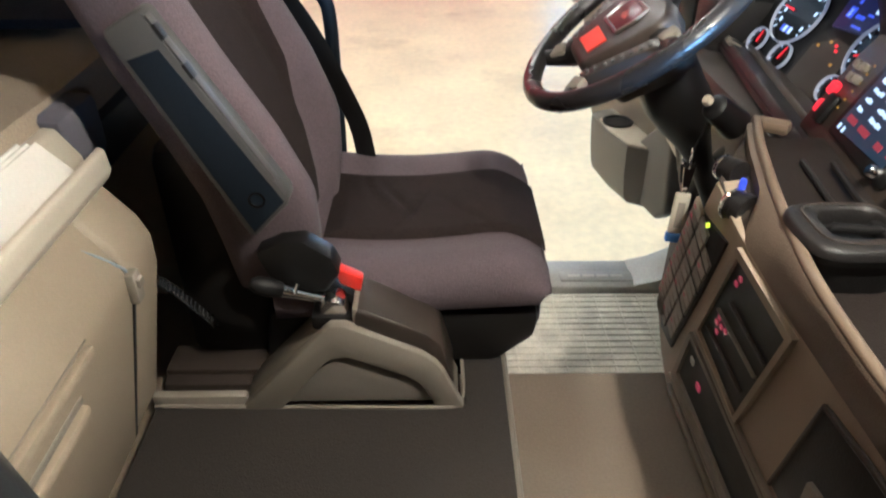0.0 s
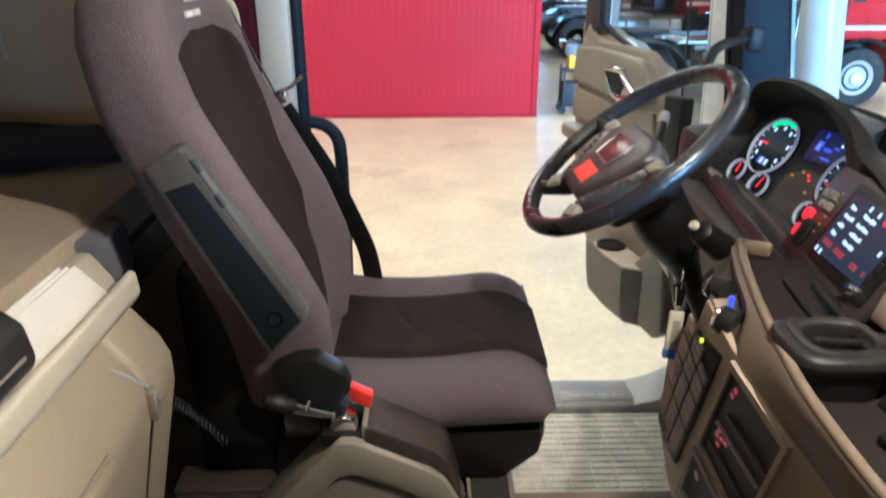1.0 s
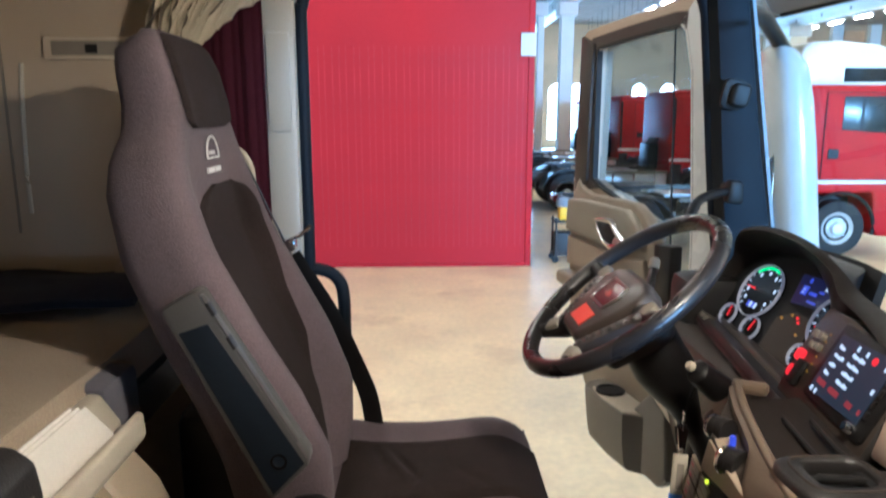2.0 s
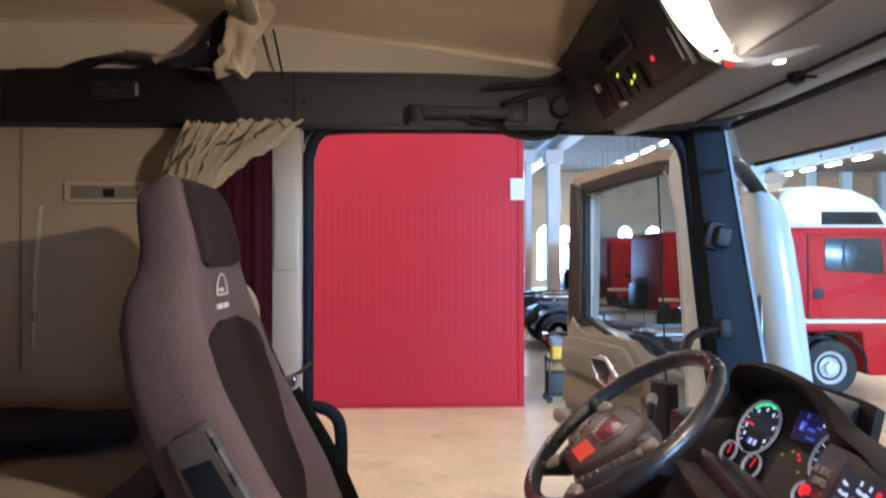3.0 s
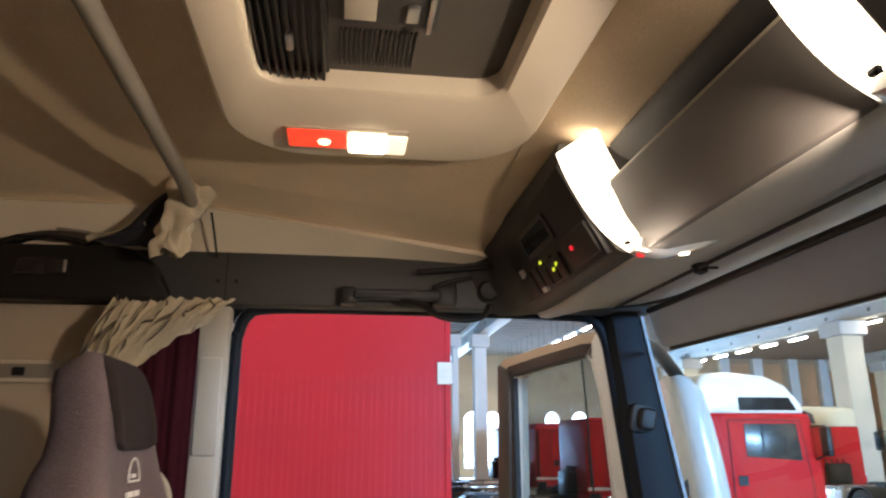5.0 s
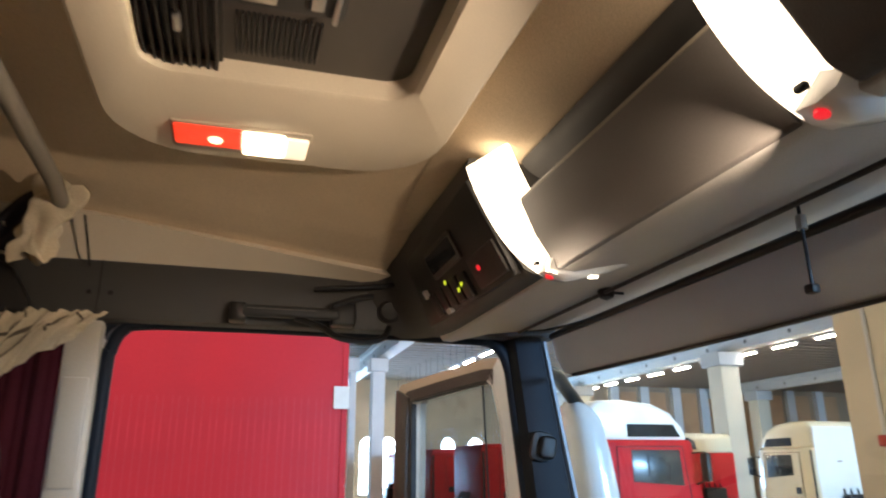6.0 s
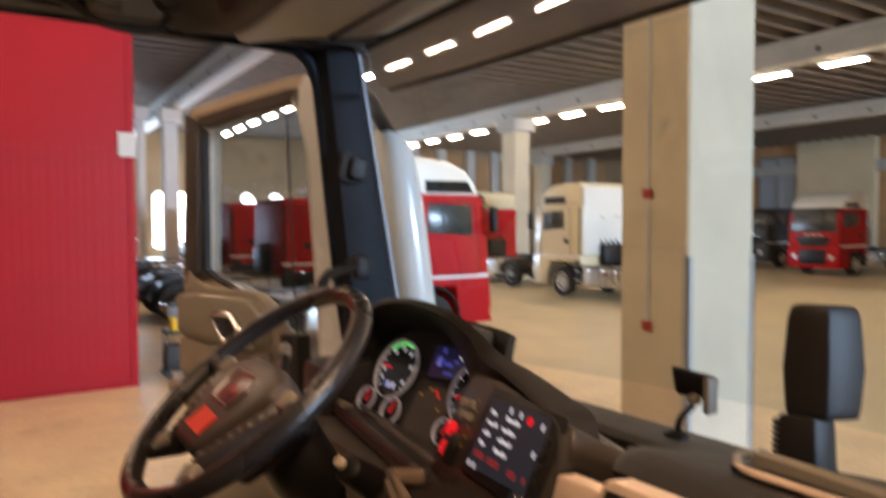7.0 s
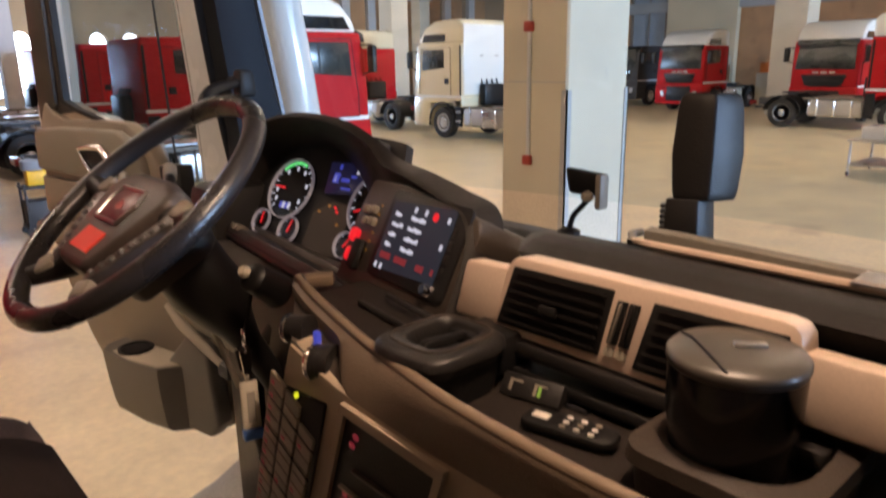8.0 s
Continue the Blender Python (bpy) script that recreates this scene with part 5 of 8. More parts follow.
coil = [(-0.48 + 0.10 * k / 220, 1.10 - 0.03 * k / 220 + 0.0095 * math.cos(k * 0.43), 1.784 - 0.075 * (k / 220) ** 1.4 + 0.0095 * math.sin(k * 0.43)) for k in range(221)]
part("air_hose", tube(coil, 0.0022, 6), surf("hose_black", (0.03, 0.03, 0.032), 0.2, 0.05, 20, 200, 0.0, coat=0.6), seat, "black coiled air hose of the seat")

# folded passenger seat edge next to the camera
ps = thing("passenger_seat", "dark mauve-grey passenger seat with its side bolster showing", "seat", (-0.35, 0.05, 1.28))
part("backrest", prism([(-0.215, 1.80), (-0.30, 2.10), (-0.44, 2.55), (-0.55, 2.55), (-0.42, 2.02), (-0.36, 1.78)], "y", -0.22, 0.36, 0.035, 4), "seat_cloth", ps)
part("seat_cushion", prism([(-0.33, 1.70), (0.10, 1.70), (0.16, 1.74), (0.16, 1.78), (-0.32, 1.82)], "y", -0.22, 0.33, 0.03, 4), "seat_cloth", ps)
part("armrest", hexa([(-0.60, 0.20, 1.96), (-0.30, 0.20, 1.96), (-0.302, 0.465, 1.96), (-0.60, 0.72, 1.96), (-0.60, 0.20, 2.0), (-0.31, 0.20, 2.0), (-0.312, 0.455, 2.0), (-0.60, 0.70, 2.0)], 0.012, 3), "charcoal", ps, "grey folded armrest")
part("seat_base", box(-0.30, 0.08, -0.15, 0.25, 1.28, 1.71, 0.02), "black", ps)

# ---------------------------------------------------------------- floor mats, gear console
structure("tunnel_mat", prism([(-0.47, 0.16), (0.143, 0.16), (0.143, 1.085), (0.068, 1.085), (0.068, 0.955), (-0.47, 0.955)], "z", 1.602, 1.62, 0.006), "mat", "dark brown carpet mat on the engine tunnel", "mat")
structure("mat_edging", join(tube(spline([(0.146, 0.16, 1.616), (0.146, 0.6, 1.616), (0.146, 1.085, 1.616)], 6), 0.0055, 8)), "tan_grey", "pale worn edging of the tunnel mat", "trim")
structure("console_welt", tube(spline([(-0.47, 0.952, 1.622), (-0.2, 0.948, 1.622), (0.02, 0.945, 1.622), (0.056, 0.955, 1.622), (0.066, 0.985, 1.622), (0.066, 1.085, 1.622)], 6), 0.0035, 8), "tan_grey", "thin pale welt round the gear console", "trim")
mat = thing("footwell_mat", "worn grey ribbed rubber mat in the driver's footwell", "mat", (0.4, 1.42, 1.28))
part("sheet", box(0.02, 0.84, 1.10, 1.715, 1.281, 1.289, 0.003), "ribbed", mat)
for k in range(25):
    y = 1.108 + k * 0.0245
    part("rib", box(0.03, 0.83, y, y + 0.011, 1.288, 1.2925, 0.0015, 1), "ribbed", mat)
for k in range(11):
    x = 0.10 + k * 0.062
    part("cross_rib", box(x, x + 0.006, 1.105, 1.71, 1.2885, 1.2918, 0.0012, 1), "ribbed", mat)
sp = thing("sill_plate", "grey sill strip with a worn pale maker's plate", "sill plate", (0.5, 1.77, 1.31))
part("plate", box(0.385, 0.60, 1.745, 1.795, 1.309, 1.313, 0.002), "sill_grey", sp)
part("print_bar", join(*[box(0.41 + k * 0.042, 0.445 + k * 0.042, 1.764, 1.776, 1.312, 1.3142) for k in range(4)]), "paper", sp, "pale worn bars of print")

gc = thing("gear_console", "taupe gear lever console on the engine tunnel", "console", (-0.13, 1.0, 1.62))
prof = [(-0.318, 1.618), (-0.163, 1.786), (-0.15, 1.796), (-0.13, 1.796), (-0.012, 1.742), (0.012, 1.725), (0.026, 1.70), (0.060, 1.618)]
part("body", prism(prof, "y", 0.962, 1.05, 0.006), "tan_grey", gc, "taupe console body")
band = [(-0.322, 1.616), (-0.166, 1.789), (-0.152, 1.802), (-0.128, 1.802), (-0.006, 1.744), (0.018, 1.724), (0.032, 1.702), (0.068, 1.616), (0.020, 1.616), (-0.010, 1.676), (-0.036, 1.694), (-0.130, 1.736), (-0.160, 1.728), (-0.250, 1.616)]
part("arch_band", prism(band, "y", 0.945, 0.968, 0.006), "tan_grey", gc, "taupe arched rim of the console")
part("side_pocket", prism([(-0.25, 1.625), (-0.165, 1.715), (-0.13, 1.735), (-0.02, 1.69), (0.015, 1.63)], "y", 0.956, 0.964, 0.004), "bin", gc, "shallow darker side pocket")
part("top_cover", prism([(-0.115, 1.793), (-0.112, 1.822), (-0.10, 1.826), (0.005, 1.773), (0.028, 1.75), (0.05, 1.66), (0.035, 1.66), (0.0, 1.73)], "y", 0.958, 1.052, 0.008), "dash_face", gc, "smooth dark taupe cover plate")
part("slot_well", box(-0.185, -0.112, 0.968, 1.046, 1.776, 1.803, 0.006), "black", gc, "dark slot round the lever")
part("slot_rim", join(box(-0.116, -0.106, 0.96, 1.05, 1.795, 1.825, 0.004), box(-0.19, -0.11, 1.043, 1.054, 1.79, 1.815, 0.004)), "tan_grey", gc)
lv = part("lever_pivot", join(lathe([(0.0, -0.03), (0.021, -0.03), (0.024, -0.025), (0.024, 0.025), (0.021, 0.03), (0.0, 0.03)], (-0.148, 1.005, 1.808), (0, 1, 0), 24), box(-0.165, -0.13, 0.982, 1.028, 1.79, 1.815, 0.006)), "chrome", gc, "worn metal lever pivot")
part("lever", tube([(-0.150, 1.0, 1.812), (-0.20, 0.985, 1.838), (-0.232, 0.976, 1.855)], [0.0075, 0.0085, 0.013], 12), "chrome", lv, "short metal lever")
part("knob", tube([(-0.222, 0.979, 1.849), (-0.228, 0.977, 1.853), (-0.245, 0.972, 1.862), (-0.262, 0.967, 1.871), (-0.270, 0.965, 1.876)], [0.008, 0.013, 0.016, 0.014, 0.007], 16), "black", lv, "black lever knob")
part("lever_ring", tube([(-0.205, 0.972, 1.850), (-0.199, 0.974, 1.868)], 0.003, 6), "chrome", lv)
tr = thing("tunnel_tray", "brown moulded tray beside the gear console", "tray", (-0.4, 1.05, 1.60))
part("rim", box(-0.475, -0.31, 0.956, 0.975, 1.60, 1.640, 0.006), "tan_grey", tr)
part("tray", join(box(-0.475, -0.25, 1.005, 1.10, 1.600, 1.622, 0.006), box(-0.475, -0.25, 1.03, 1.10, 1.620, 1.634, 0.005)), "dash_face", tr)
part("gap", box(-0.475, -0.30, 0.976, 1.004, 1.601, 1.606), "black", tr)

# ---------------------------------------------------------------- bunk and locker
lk = thing("bunk_locker", "beige moulded locker under the bunk, lid closed", "locker", (-0.60, 0.6, 1.60))
body = [(-1.28, 1.62), (-0.476, 1.62), (-0.414, 1.90), (-0.412, 1.955), (-0.425, 1.985), (-0.468, 2.045), (-0.50, 2.055), (-1.28, 2.055)]
part("body", prism(body, "y", -0.45, 0.882, 0.008), "locker", lk, "beige locker front")
part("end_panel", prism([(-0.70, 1.62), (-0.480, 1.62), (-0.417, 1.90), (-0.416, 1.95), (-0.43, 1.985), (-0.472, 2.04), (-0.70, 2.05)], "y", 0.888, 1.0, 0.014, 3), "locker", lk, "beige end panel of the locker")
part("panel_seam", prism([(-0.60, 1.625), (-0.477, 1.625), (-0.414, 1.90), (-0.414, 1.95), (-0.47, 2.03), (-0.60, 2.03)], "y", 0.8815, 0.8885), "rubber", lk, "dark panel seam")
# blue-grey paints the pale highlight along the lid seam
part("lid_seam", tube([(-0.452, 0.845, 2.018), (-0.430, 0.862, 1.992), (-0.413, 0.880, 1.962), (-0.411, 0.886, 1.945)], 0.0022, 6), "blue_grey", lk, "lid seam, its pale bluish highlight put into the colour")
lt = part("latch", join(box(-0.415, -0.400, 0.872, 0.896, 1.905, 1.955, 0.004), box(-0.402, -0.394, 0.876, 0.892, 1.93, 1.945, 0.003)), "tan_grey", lk, "small grey latch")
part("drawer_slit", box(-0.4145, -0.4105, 0.50, 0.742, 1.951, 1.953), "tan_grey", lk)
part("drawer_handle", join(box(-0.414, -0.402, 0.50, 0.742, 1.925, 1.946, 0.005)), "locker", lk)
part("handle_recess", box(-0.418, -0.4125, 0.46, 0.70, 1.889, 1.90, 0.002), "tan_grey", lk)
part("drawer_lip", box(-0.424, -0.405, 0.48, 0.70, 1.866, 1.887, 0.006), "locker", lk)
rl = thing("bunk_rail", "cream plastic rail along the bunk edge", "rail", (-0.48, 0.5, 2.05))
part("rail", prism([(-0.475, 2.045), (-0.442, 2.058), (-0.434, 2.072), (-0.436, 2.104), (-0.446, 2.108), (-0.456, 2.09), (-0.475, 2.085)], "y", -0.45, 0.968, 0.004), "cream", rl)
part("rail_back", prism([(-0.525, 2.055), (-0.475, 2.055), (-0.478, 2.086), (-0.505, 2.128), (-0.525, 2.13)], "y", -0.45, 0.985, 0.006), "cream", rl)
pp = thing("paper_sheets", "stack of white paper sheets standing in the bunk rail", "paper", (-0.465, 0.7, 2.09))
for k in range(3):
    o = 0.004 * k
    part("sheet", hexa([(-0.462 - o, 0.30, 2.088), (-0.460 - o, 0.30, 2.088), (-0.460 - o, 0.925 - o * 3, 2.088), (-0.462 - o, 0.925 - o * 3, 2.088), (-0.492 - o, 0.30, 2.142 + o), (-0.490 - o, 0.30, 2.142 + o), (-0.490 - o, 0.905 - o * 3, 2.142 + o), (-0.492 - o, 0.905 - o * 3, 2.142 + o)]), "paper", pp)
hb = thing("black_case", "black moulded case lying on the bunk rail", "case", (-0.46, 0.5, 2.10))
part("shell", prism([(-0.53, 2.112), (-0.44, 2.112), (-0.432, 2.13), (-0.438, 2.172), (-0.46, 2.19), (-0.53, 2.195)], "y", 0.36, 0.694, 0.012, 3), "dark", hb)
part("edge_line", box(-0.436, -0.432, 0.40, 0.67, 2.138, 2.142), "tan_grey", hb)
bd = thing("bunk_mattress", "brown cloth bunk mattress across the cab's rear", "mattress", (-0.9, 0.62, 2.05))


def mattress(u, v):
    x, y = -1.29 + u * 0.775, -0.47 + v * 2.19
    e = min(u, 1 - u) * 0.775
    r = 0.03 * (1 - math.sqrt(max(0, 1 - (1 - min(1, e / 0.03)) ** 2)))
    return Vector((x, y, 2.145 - r * 1.6 + 0.006 * noise.noise(Vector((x * 5, y * 5, 0)))))


part("cover", sheet(mattress, 26, 60, 0.085), "mattress", bd)
part("base_board", box(-1.29, -0.53, 1.0, 1.72, 1.98, 2.062, 0.008), "rail", bd, "dark board under the mattress")
part("corner_cap", box(-0.60, -0.50, 0.99, 1.12, 2.03, 2.135, 0.02), "seat_side", bd, "blue-grey padded corner")
bl = thing("dark_blanket", "dark folded blanket at the far end of the bunk", "blanket", (-0.9, 1.5, 2.14))
part("fold", sheet(lambda u, v: Vector((-1.27 + u * 0.68, 1.22 + 0.10 * u + v * (0.49 - 0.10 * u), 2.158 + 0.05 * math.sin(math.pi * min(1, v * 1.4 + 0.12)) ** 0.5 + 0.012 * noise.noise(Vector((u * 4, v * 5, 1))))), 30, 24, 0.02), "sheet", bl)
pl_ = thing("small_cushion", "small tan cushion wedged between seat and wall", "cushion", (-0.62, 1.6, 2.2))
part("cover", hexa([(-0.72, 1.50, 2.185), (-0.56, 1.50, 2.185), (-0.56, 1.70, 2.185), (-0.72, 1.70, 2.185), (-0.66, 1.56, 2.30), (-0.60, 1.56, 2.31), (-0.60, 1.69, 2.31), (-0.66, 1.69, 2.30)], 0.02, 3), "mattress", pl_)

# ---------------------------------------------------------------- side wall fittings
wv = thing("wall_socket_strip", "grey recessed fitting on the bunk side wall", "fitting", (-0.82, 1.735, 2.70))
part("frame", box(-0.925, -0.715, 1.728, 1.742, 2.672, 2.725, 0.006), "beige_light", wv)
part("recess", box(-0.905, -0.735, 1.7255, 1.730, 2.682, 2.716, 0.003), "tan_grey", wv)
part("socket", box(-0.823, -0.795, 1.720, 1.728, 2.687, 2.708, 0.003), "black", wv)
structure("wall_groove", tube(spline([(-0.985, 1.738, 2.665), (-0.992, 1.738, 2.58), (-1.0, 1.738, 2.42), (-1.0, 1.738, 2.3)], 6), 0.006, 8), "cream", "pale moulded groove on the bunk side wall", "trim")
structure("wall_seam", box(-1.035, -1.030, 1.735, 1.742, 2.25, 2.865), "tan_grey", "panel seam of the bunk side wall", "trim")

hs = thing("rail_lamp_housing", "dark reading lamp housing on the rail above the bunk", "lamp housing", (-0.74, 1.70, 2.87))
part("housing", prism([(-1.04, 2.862), (-0.462, 2.862), (-0.475, 2.90), (-0.51, 2.96), (-0.56, 2.992), (-0.60, 3.0), (-1.0, 2.996), (-1.04, 2.985)], "y", 1.655, 1.705, 0.012, 3), "black", hs)
part("switch_plate", box(-0.825, -0.695, 1.650, 1.658, 2.918, 2.965, 0.004), "gloss_black", hs)
for x in (-0.80, -0.735):
    part("rocker", box(x - 0.018, x + 0.022, 1.645, 1.652, 2.924, 2.958, 0.004), "dark", hs)
part("glint_edge", box(-0.712, -0.706, 1.643, 1.652, 2.926, 2.956, 0.001), "alu", hs)
cp = thing("bag_on_rail", "small dark bag lying on the rail shelf", "bag", (-0.78, 1.70, 3.0))
part("bag", sheet(lambda u, v: Vector((-0.90 + 0.27 * u, 1.66 + 0.07 * v, 2.995 + 0.045 * math.sin(math.pi * u) ** 0.7 * (0.6 + 0.4 * math.sin(math.pi * v)) + 0.006 * noise.noise(Vector((u * 6, v * 3, 4))))), 24, 8, 0.012), "black", cp)
part("strap", tube(spline([(-0.74, 1.655, 3.035), (-0.66, 1.652, 3.025), (-0.59, 1.655, 3.004)], 6), 0.010, 8, flat=0.5), "tan_grey", cp, "pale grey strap")

gh = thing("ceiling_grab_handle", "black folding grab handle on the rail above the door", "handle", (0.09, 1.69, 2.91))
part("grip", box(-0.022, 0.205, 1.648, 1.672, 2.879, 2.907, 0.009, 3), "charcoal", gh, "dark grey flat grip")
part("grip_line", box(-0.012, 0.150, 1.6465, 1.6485, 2.897, 2.899), "rim_grey", gh)
part("end_boss", box(-0.052, -0.012, 1.655, 1.702, 2.868, 2.914, 0.006), "black", gh, "black square end of the handle")
part("end_boss", box(0.185, 0.245, 1.652, 1.702, 2.868, 2.926, 0.008), "black", gh, "black square end of the handle")
part("hook_arm", tube(spline([(0.19, 1.655, 2.915), (0.23, 1.65, 2.930), (0.285, 1.655, 2.945)], 5), 0.007, 8), "black", gh, "black folding arm of the handle")
for x in (-0.36, -0.315):
    structure("rail_screw", lathe([(0.006, 0), (0.006, 0.003), (0, 0.0035)], (x, 1.6985, 2.925), (0, -1, 0), 10), "black", "screw hole in the rail", "screw")
structure("rail_joint", box(-0.3415, -0.3385, 1.6975, 1.702, 2.867, 3.003), "black", "joint line of the rail panel", "trim")
sk = thing("rail_speaker", "round black cap on the rail beside the windscreen", "cap", (0.33, 1.69, 2.90))
part("cap", lathe([(0.03, 0), (0.03, 0.012), (0.022, 0.018), (0.0, 0.016)], (0.335, 1.70, 2.915), (0, -1, 0), 24), "black", sk)
cb = thing("loose_cable", "black cable and hook hanging under the rail", "cable", (0.25, 1.68, 2.87))
part("cable", tube(spline([(0.10, 1.66, 2.88), (0.16, 1.655, 2.862), (0.20, 1.65, 2.838), (0.26, 1.65, 2.83), (0.31, 1.655, 2.84), (0.33, 1.665, 2.87)], 6), 0.008, 8), "black", cb)
part("upper_cable", tube(spline([(0.14, 1.66, 2.955), (0.22, 1.655, 2.962), (0.30, 1.66, 2.972), (0.38, 1.66, 2.985)], 6), 0.007, 8), "black", cb)

grab = thing("pillar_grab_handle", "bent black tubular grab handle on the door pillar", "handle", (-0.30, 1.75, 1.9))
part("tube", tube(spline([(-0.305, 1.752, 2.150), (-0.285, 1.752, 2.147), (-0.258, 1.752, 2.137), (-0.236, 1.752, 2.112), (-0.228, 1.752, 2.07), (-0.227, 1.752, 1.97), (-0.229, 1.752, 1.75), (-0.24, 1.752, 1.66), (-0.30, 1.752, 1.63)], 6), 0.0165, 12, up=(0, 1, 0)), "navy", grab)

# curtains
cr = thing("bunk_curtain", "dark maroon bunk curtain drawn beside the pillar", "curtain", (-0.47, 1.70, 2.0))
part("cloth", sheet(lambda u, v: Vector((-0.56 + 0.165 * u, 1.705 - 0.0045 * math.sin(u * 17 + 1.5 * u * u + 0.6 * v) - 0.0025 * math.sin(u * 43 + v), 2.0 + 0.86 * v)), 48, 12, 0.004), "curtain_red", cr)


def bundle(u, v):
    """Gathered cream cloth below the rail: folds that fan out from the lower end to the rail."""
    top = Vector((-0.595 + 0.285 * u, 1.672, 2.872))
    low = Vector((-0.655 + 0.16 * u, 1.640, 2.66 + 0.02 * u))
    edge = Vector((-0.315 - 0.02 * v, 1.66, 2.86))
    p = top.lerp(low, v)
    if u > 0.6:                                   # the last folds turn off towards the pillar
        p = p.lerp(top.lerp(low, v * (1 - 0.75 * ((u - 0.6) / 0.4) ** 1.2)), 1.0)
    s = u * 118 + 1.3 * math.sin(v * 3 + u * 7) + 1.1 * math.sin(u * 23 + v * 2)
    depth = (0.016 + 0.006 * math.sin(u * 17)) * (0.35 + 0.65 * math.sin(math.pi * min(1, v + 0.15)))
    fold = depth * (1 - 2 * abs(math.sin(s / 2)) ** 0.8) + 0.005 * noise.noise(Vector((u * 14, v * 5, 2)))
    return p + Vector((0.003 * math.cos(s) + 0.004 * math.sin(v * 8 + u * 19), fold - 0.018 * math.sin(math.pi * v), 0.004 * math.sin(s * 0.5)))


cc = thing("window_curtain", "cream window curtain gathered in a bunch under the rail", "curtain", (-0.46, 1.66, 2.68))
part("cloth", sheet(bundle, 240, 30), "curtain_cream", cc, "", 70)
# thin dark strips laid along the folds, as painted shade
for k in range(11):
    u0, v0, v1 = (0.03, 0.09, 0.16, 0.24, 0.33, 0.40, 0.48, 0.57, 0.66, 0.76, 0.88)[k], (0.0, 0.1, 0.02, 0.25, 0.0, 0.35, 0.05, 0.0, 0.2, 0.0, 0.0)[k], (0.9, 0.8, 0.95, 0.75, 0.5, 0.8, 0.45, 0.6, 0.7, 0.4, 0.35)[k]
    part("dark_lining", sheet(lambda u, v: bundle(u0 + (0.004 + 0.008 * math.sin(math.pi * v)) * u + 0.02 * math.sin(v * 5 + k), v0 + v * (v1 - v0)) + Vector((0, -0.012 - 0.004 * math.sin(math.pi * v), 0)), 4, 20), "fold_shade", cc, "brown strips for the shade in the folds", 70)
cu = thing("ceiling_curtain", "cream curtain end bunched at the ceiling pipe", "curtain", (-0.44, 1.58, 2.94))


def tuft(u, v):
    """Crumpled cloth slung over the pipe's end: broad at the top, folded, drawn to a lower corner."""
    a = u * math.pi * 2
    w = 0.040 - 0.006 * v + 0.010 * math.sin(v * 9 + 2 * math.sin(a)) + 0.009 * math.sin(a * 4 + v * 7) + 0.016 * noise.noise(Vector((math.cos(a) * 1.6, math.sin(a) * 1.6, v * 6)))
    return Vector((-0.416 - 0.030 * v + 0.012 * math.sin(v * 6.5) + w * math.cos(a), 1.548 + 0.55 * w * math.sin(a), 3.136 - 0.020 * math.cos(a) * (1 - v) - 0.185 * v + 0.010 * math.sin(a * 3 + 1)))


part("cloth", sheet(tuft, 96, 60), "curtain_cream", cu, "", 70)
T_, L_, B_ = Vector((-0.458, 1.572, 3.122)), Vector((-0.635, 1.625, 2.992)), Vector((-0.468, 1.580, 2.968))
part("dark_fold", sheet(lambda u, v: T_.lerp(L_.lerp(B_, v), u) + Vector((0, 0.014 * math.sin(v * 9 + u * 5) * u, 0.010 * math.sin(u * 7) * (1 - v))), 30, 30), "sheet", cu, "dark lining fold", 70)
part("pale_fold", sheet(lambda u, v: Vector((-0.52 - 0.15 * v, 1.60 + 0.05 * v - 0.012 * math.sin(u * 6), 3.05 - 0.035 * v - u * (0.035 - 0.02 * v) + 0.006 * math.sin(v * 9))), 14, 20), "curtain_cream", cu, "pale fold lying along the rail", 70)
part("loop", tube([(-0.372, 1.60, 3.075), (-0.368, 1.64, 3.03), (-0.366, 1.69, 2.985)], 0.0028, 6), "black", cu)
pi = thing("ceiling_pipe", "grey curtain pipe running across the cab roof", "pipe", (-0.40, 0.62, 3.08))
part("pipe", tube([(-0.388, -0.35, 3.078), (-0.388, 0.6, 3.088), (-0.400, 1.42, 3.085), (-0.408, 1.55, 3.075)], 0.0165, 14), "tan_grey", pi)

# ---------------------------------------------------------------- the open door and the mirror
D = Plane((0.80, 1.82, 0.0), (0.2528, -0.9675, 0.0), (0, 0, 1))     # a: minus the way from the hinge, b: height, c: to the cab


def dpoly(pts, c0, c1, r=0.0, seg=2):
    return D.poly([(-u, z) for u, z in pts], c0, c1, r, seg)


door = thing("cab_door", "open cab door with taupe trim, window and storage bin", "door", (0.70, 2.25, 1.3))
lower = [(0.83, 2.305), (0.80, 2.272), (0.73, 2.253), (0.55, 2.256), (0.434, 2.253), (0.375, 2.226), (0.335, 2.192), (0.29, 2.13), (0.275, 2.05), (0.255, 1.94), (0.08, 1.92), (0.11, 1.43), (0.20, 1.382), (0.37, 1.378), (0.60, 1.38), (0.655, 1.44), (0.76, 1.57), (0.85, 1.73), (0.885, 1.89), (0.888, 2.10), (0.870, 2.24)]
part("skin", dpoly([(0.96, 2.3), (0.96, 1.92), (0.89, 1.75), (0.76, 1.60), (0.63, 1.43), (0.56, 1.405), (0.20, 1.405), (0.08, 1.46), (0.05, 1.92), (0.30, 1.92), (0.40, 2.18), (0.6, 2.26)], -0.075, -0.02, 0.01), "truck_white", door, "white outer door skin")
part("inner_panel", dpoly(lower, -0.02, 0.025, 0.010), "door_trim", door, "taupe inner door panel")
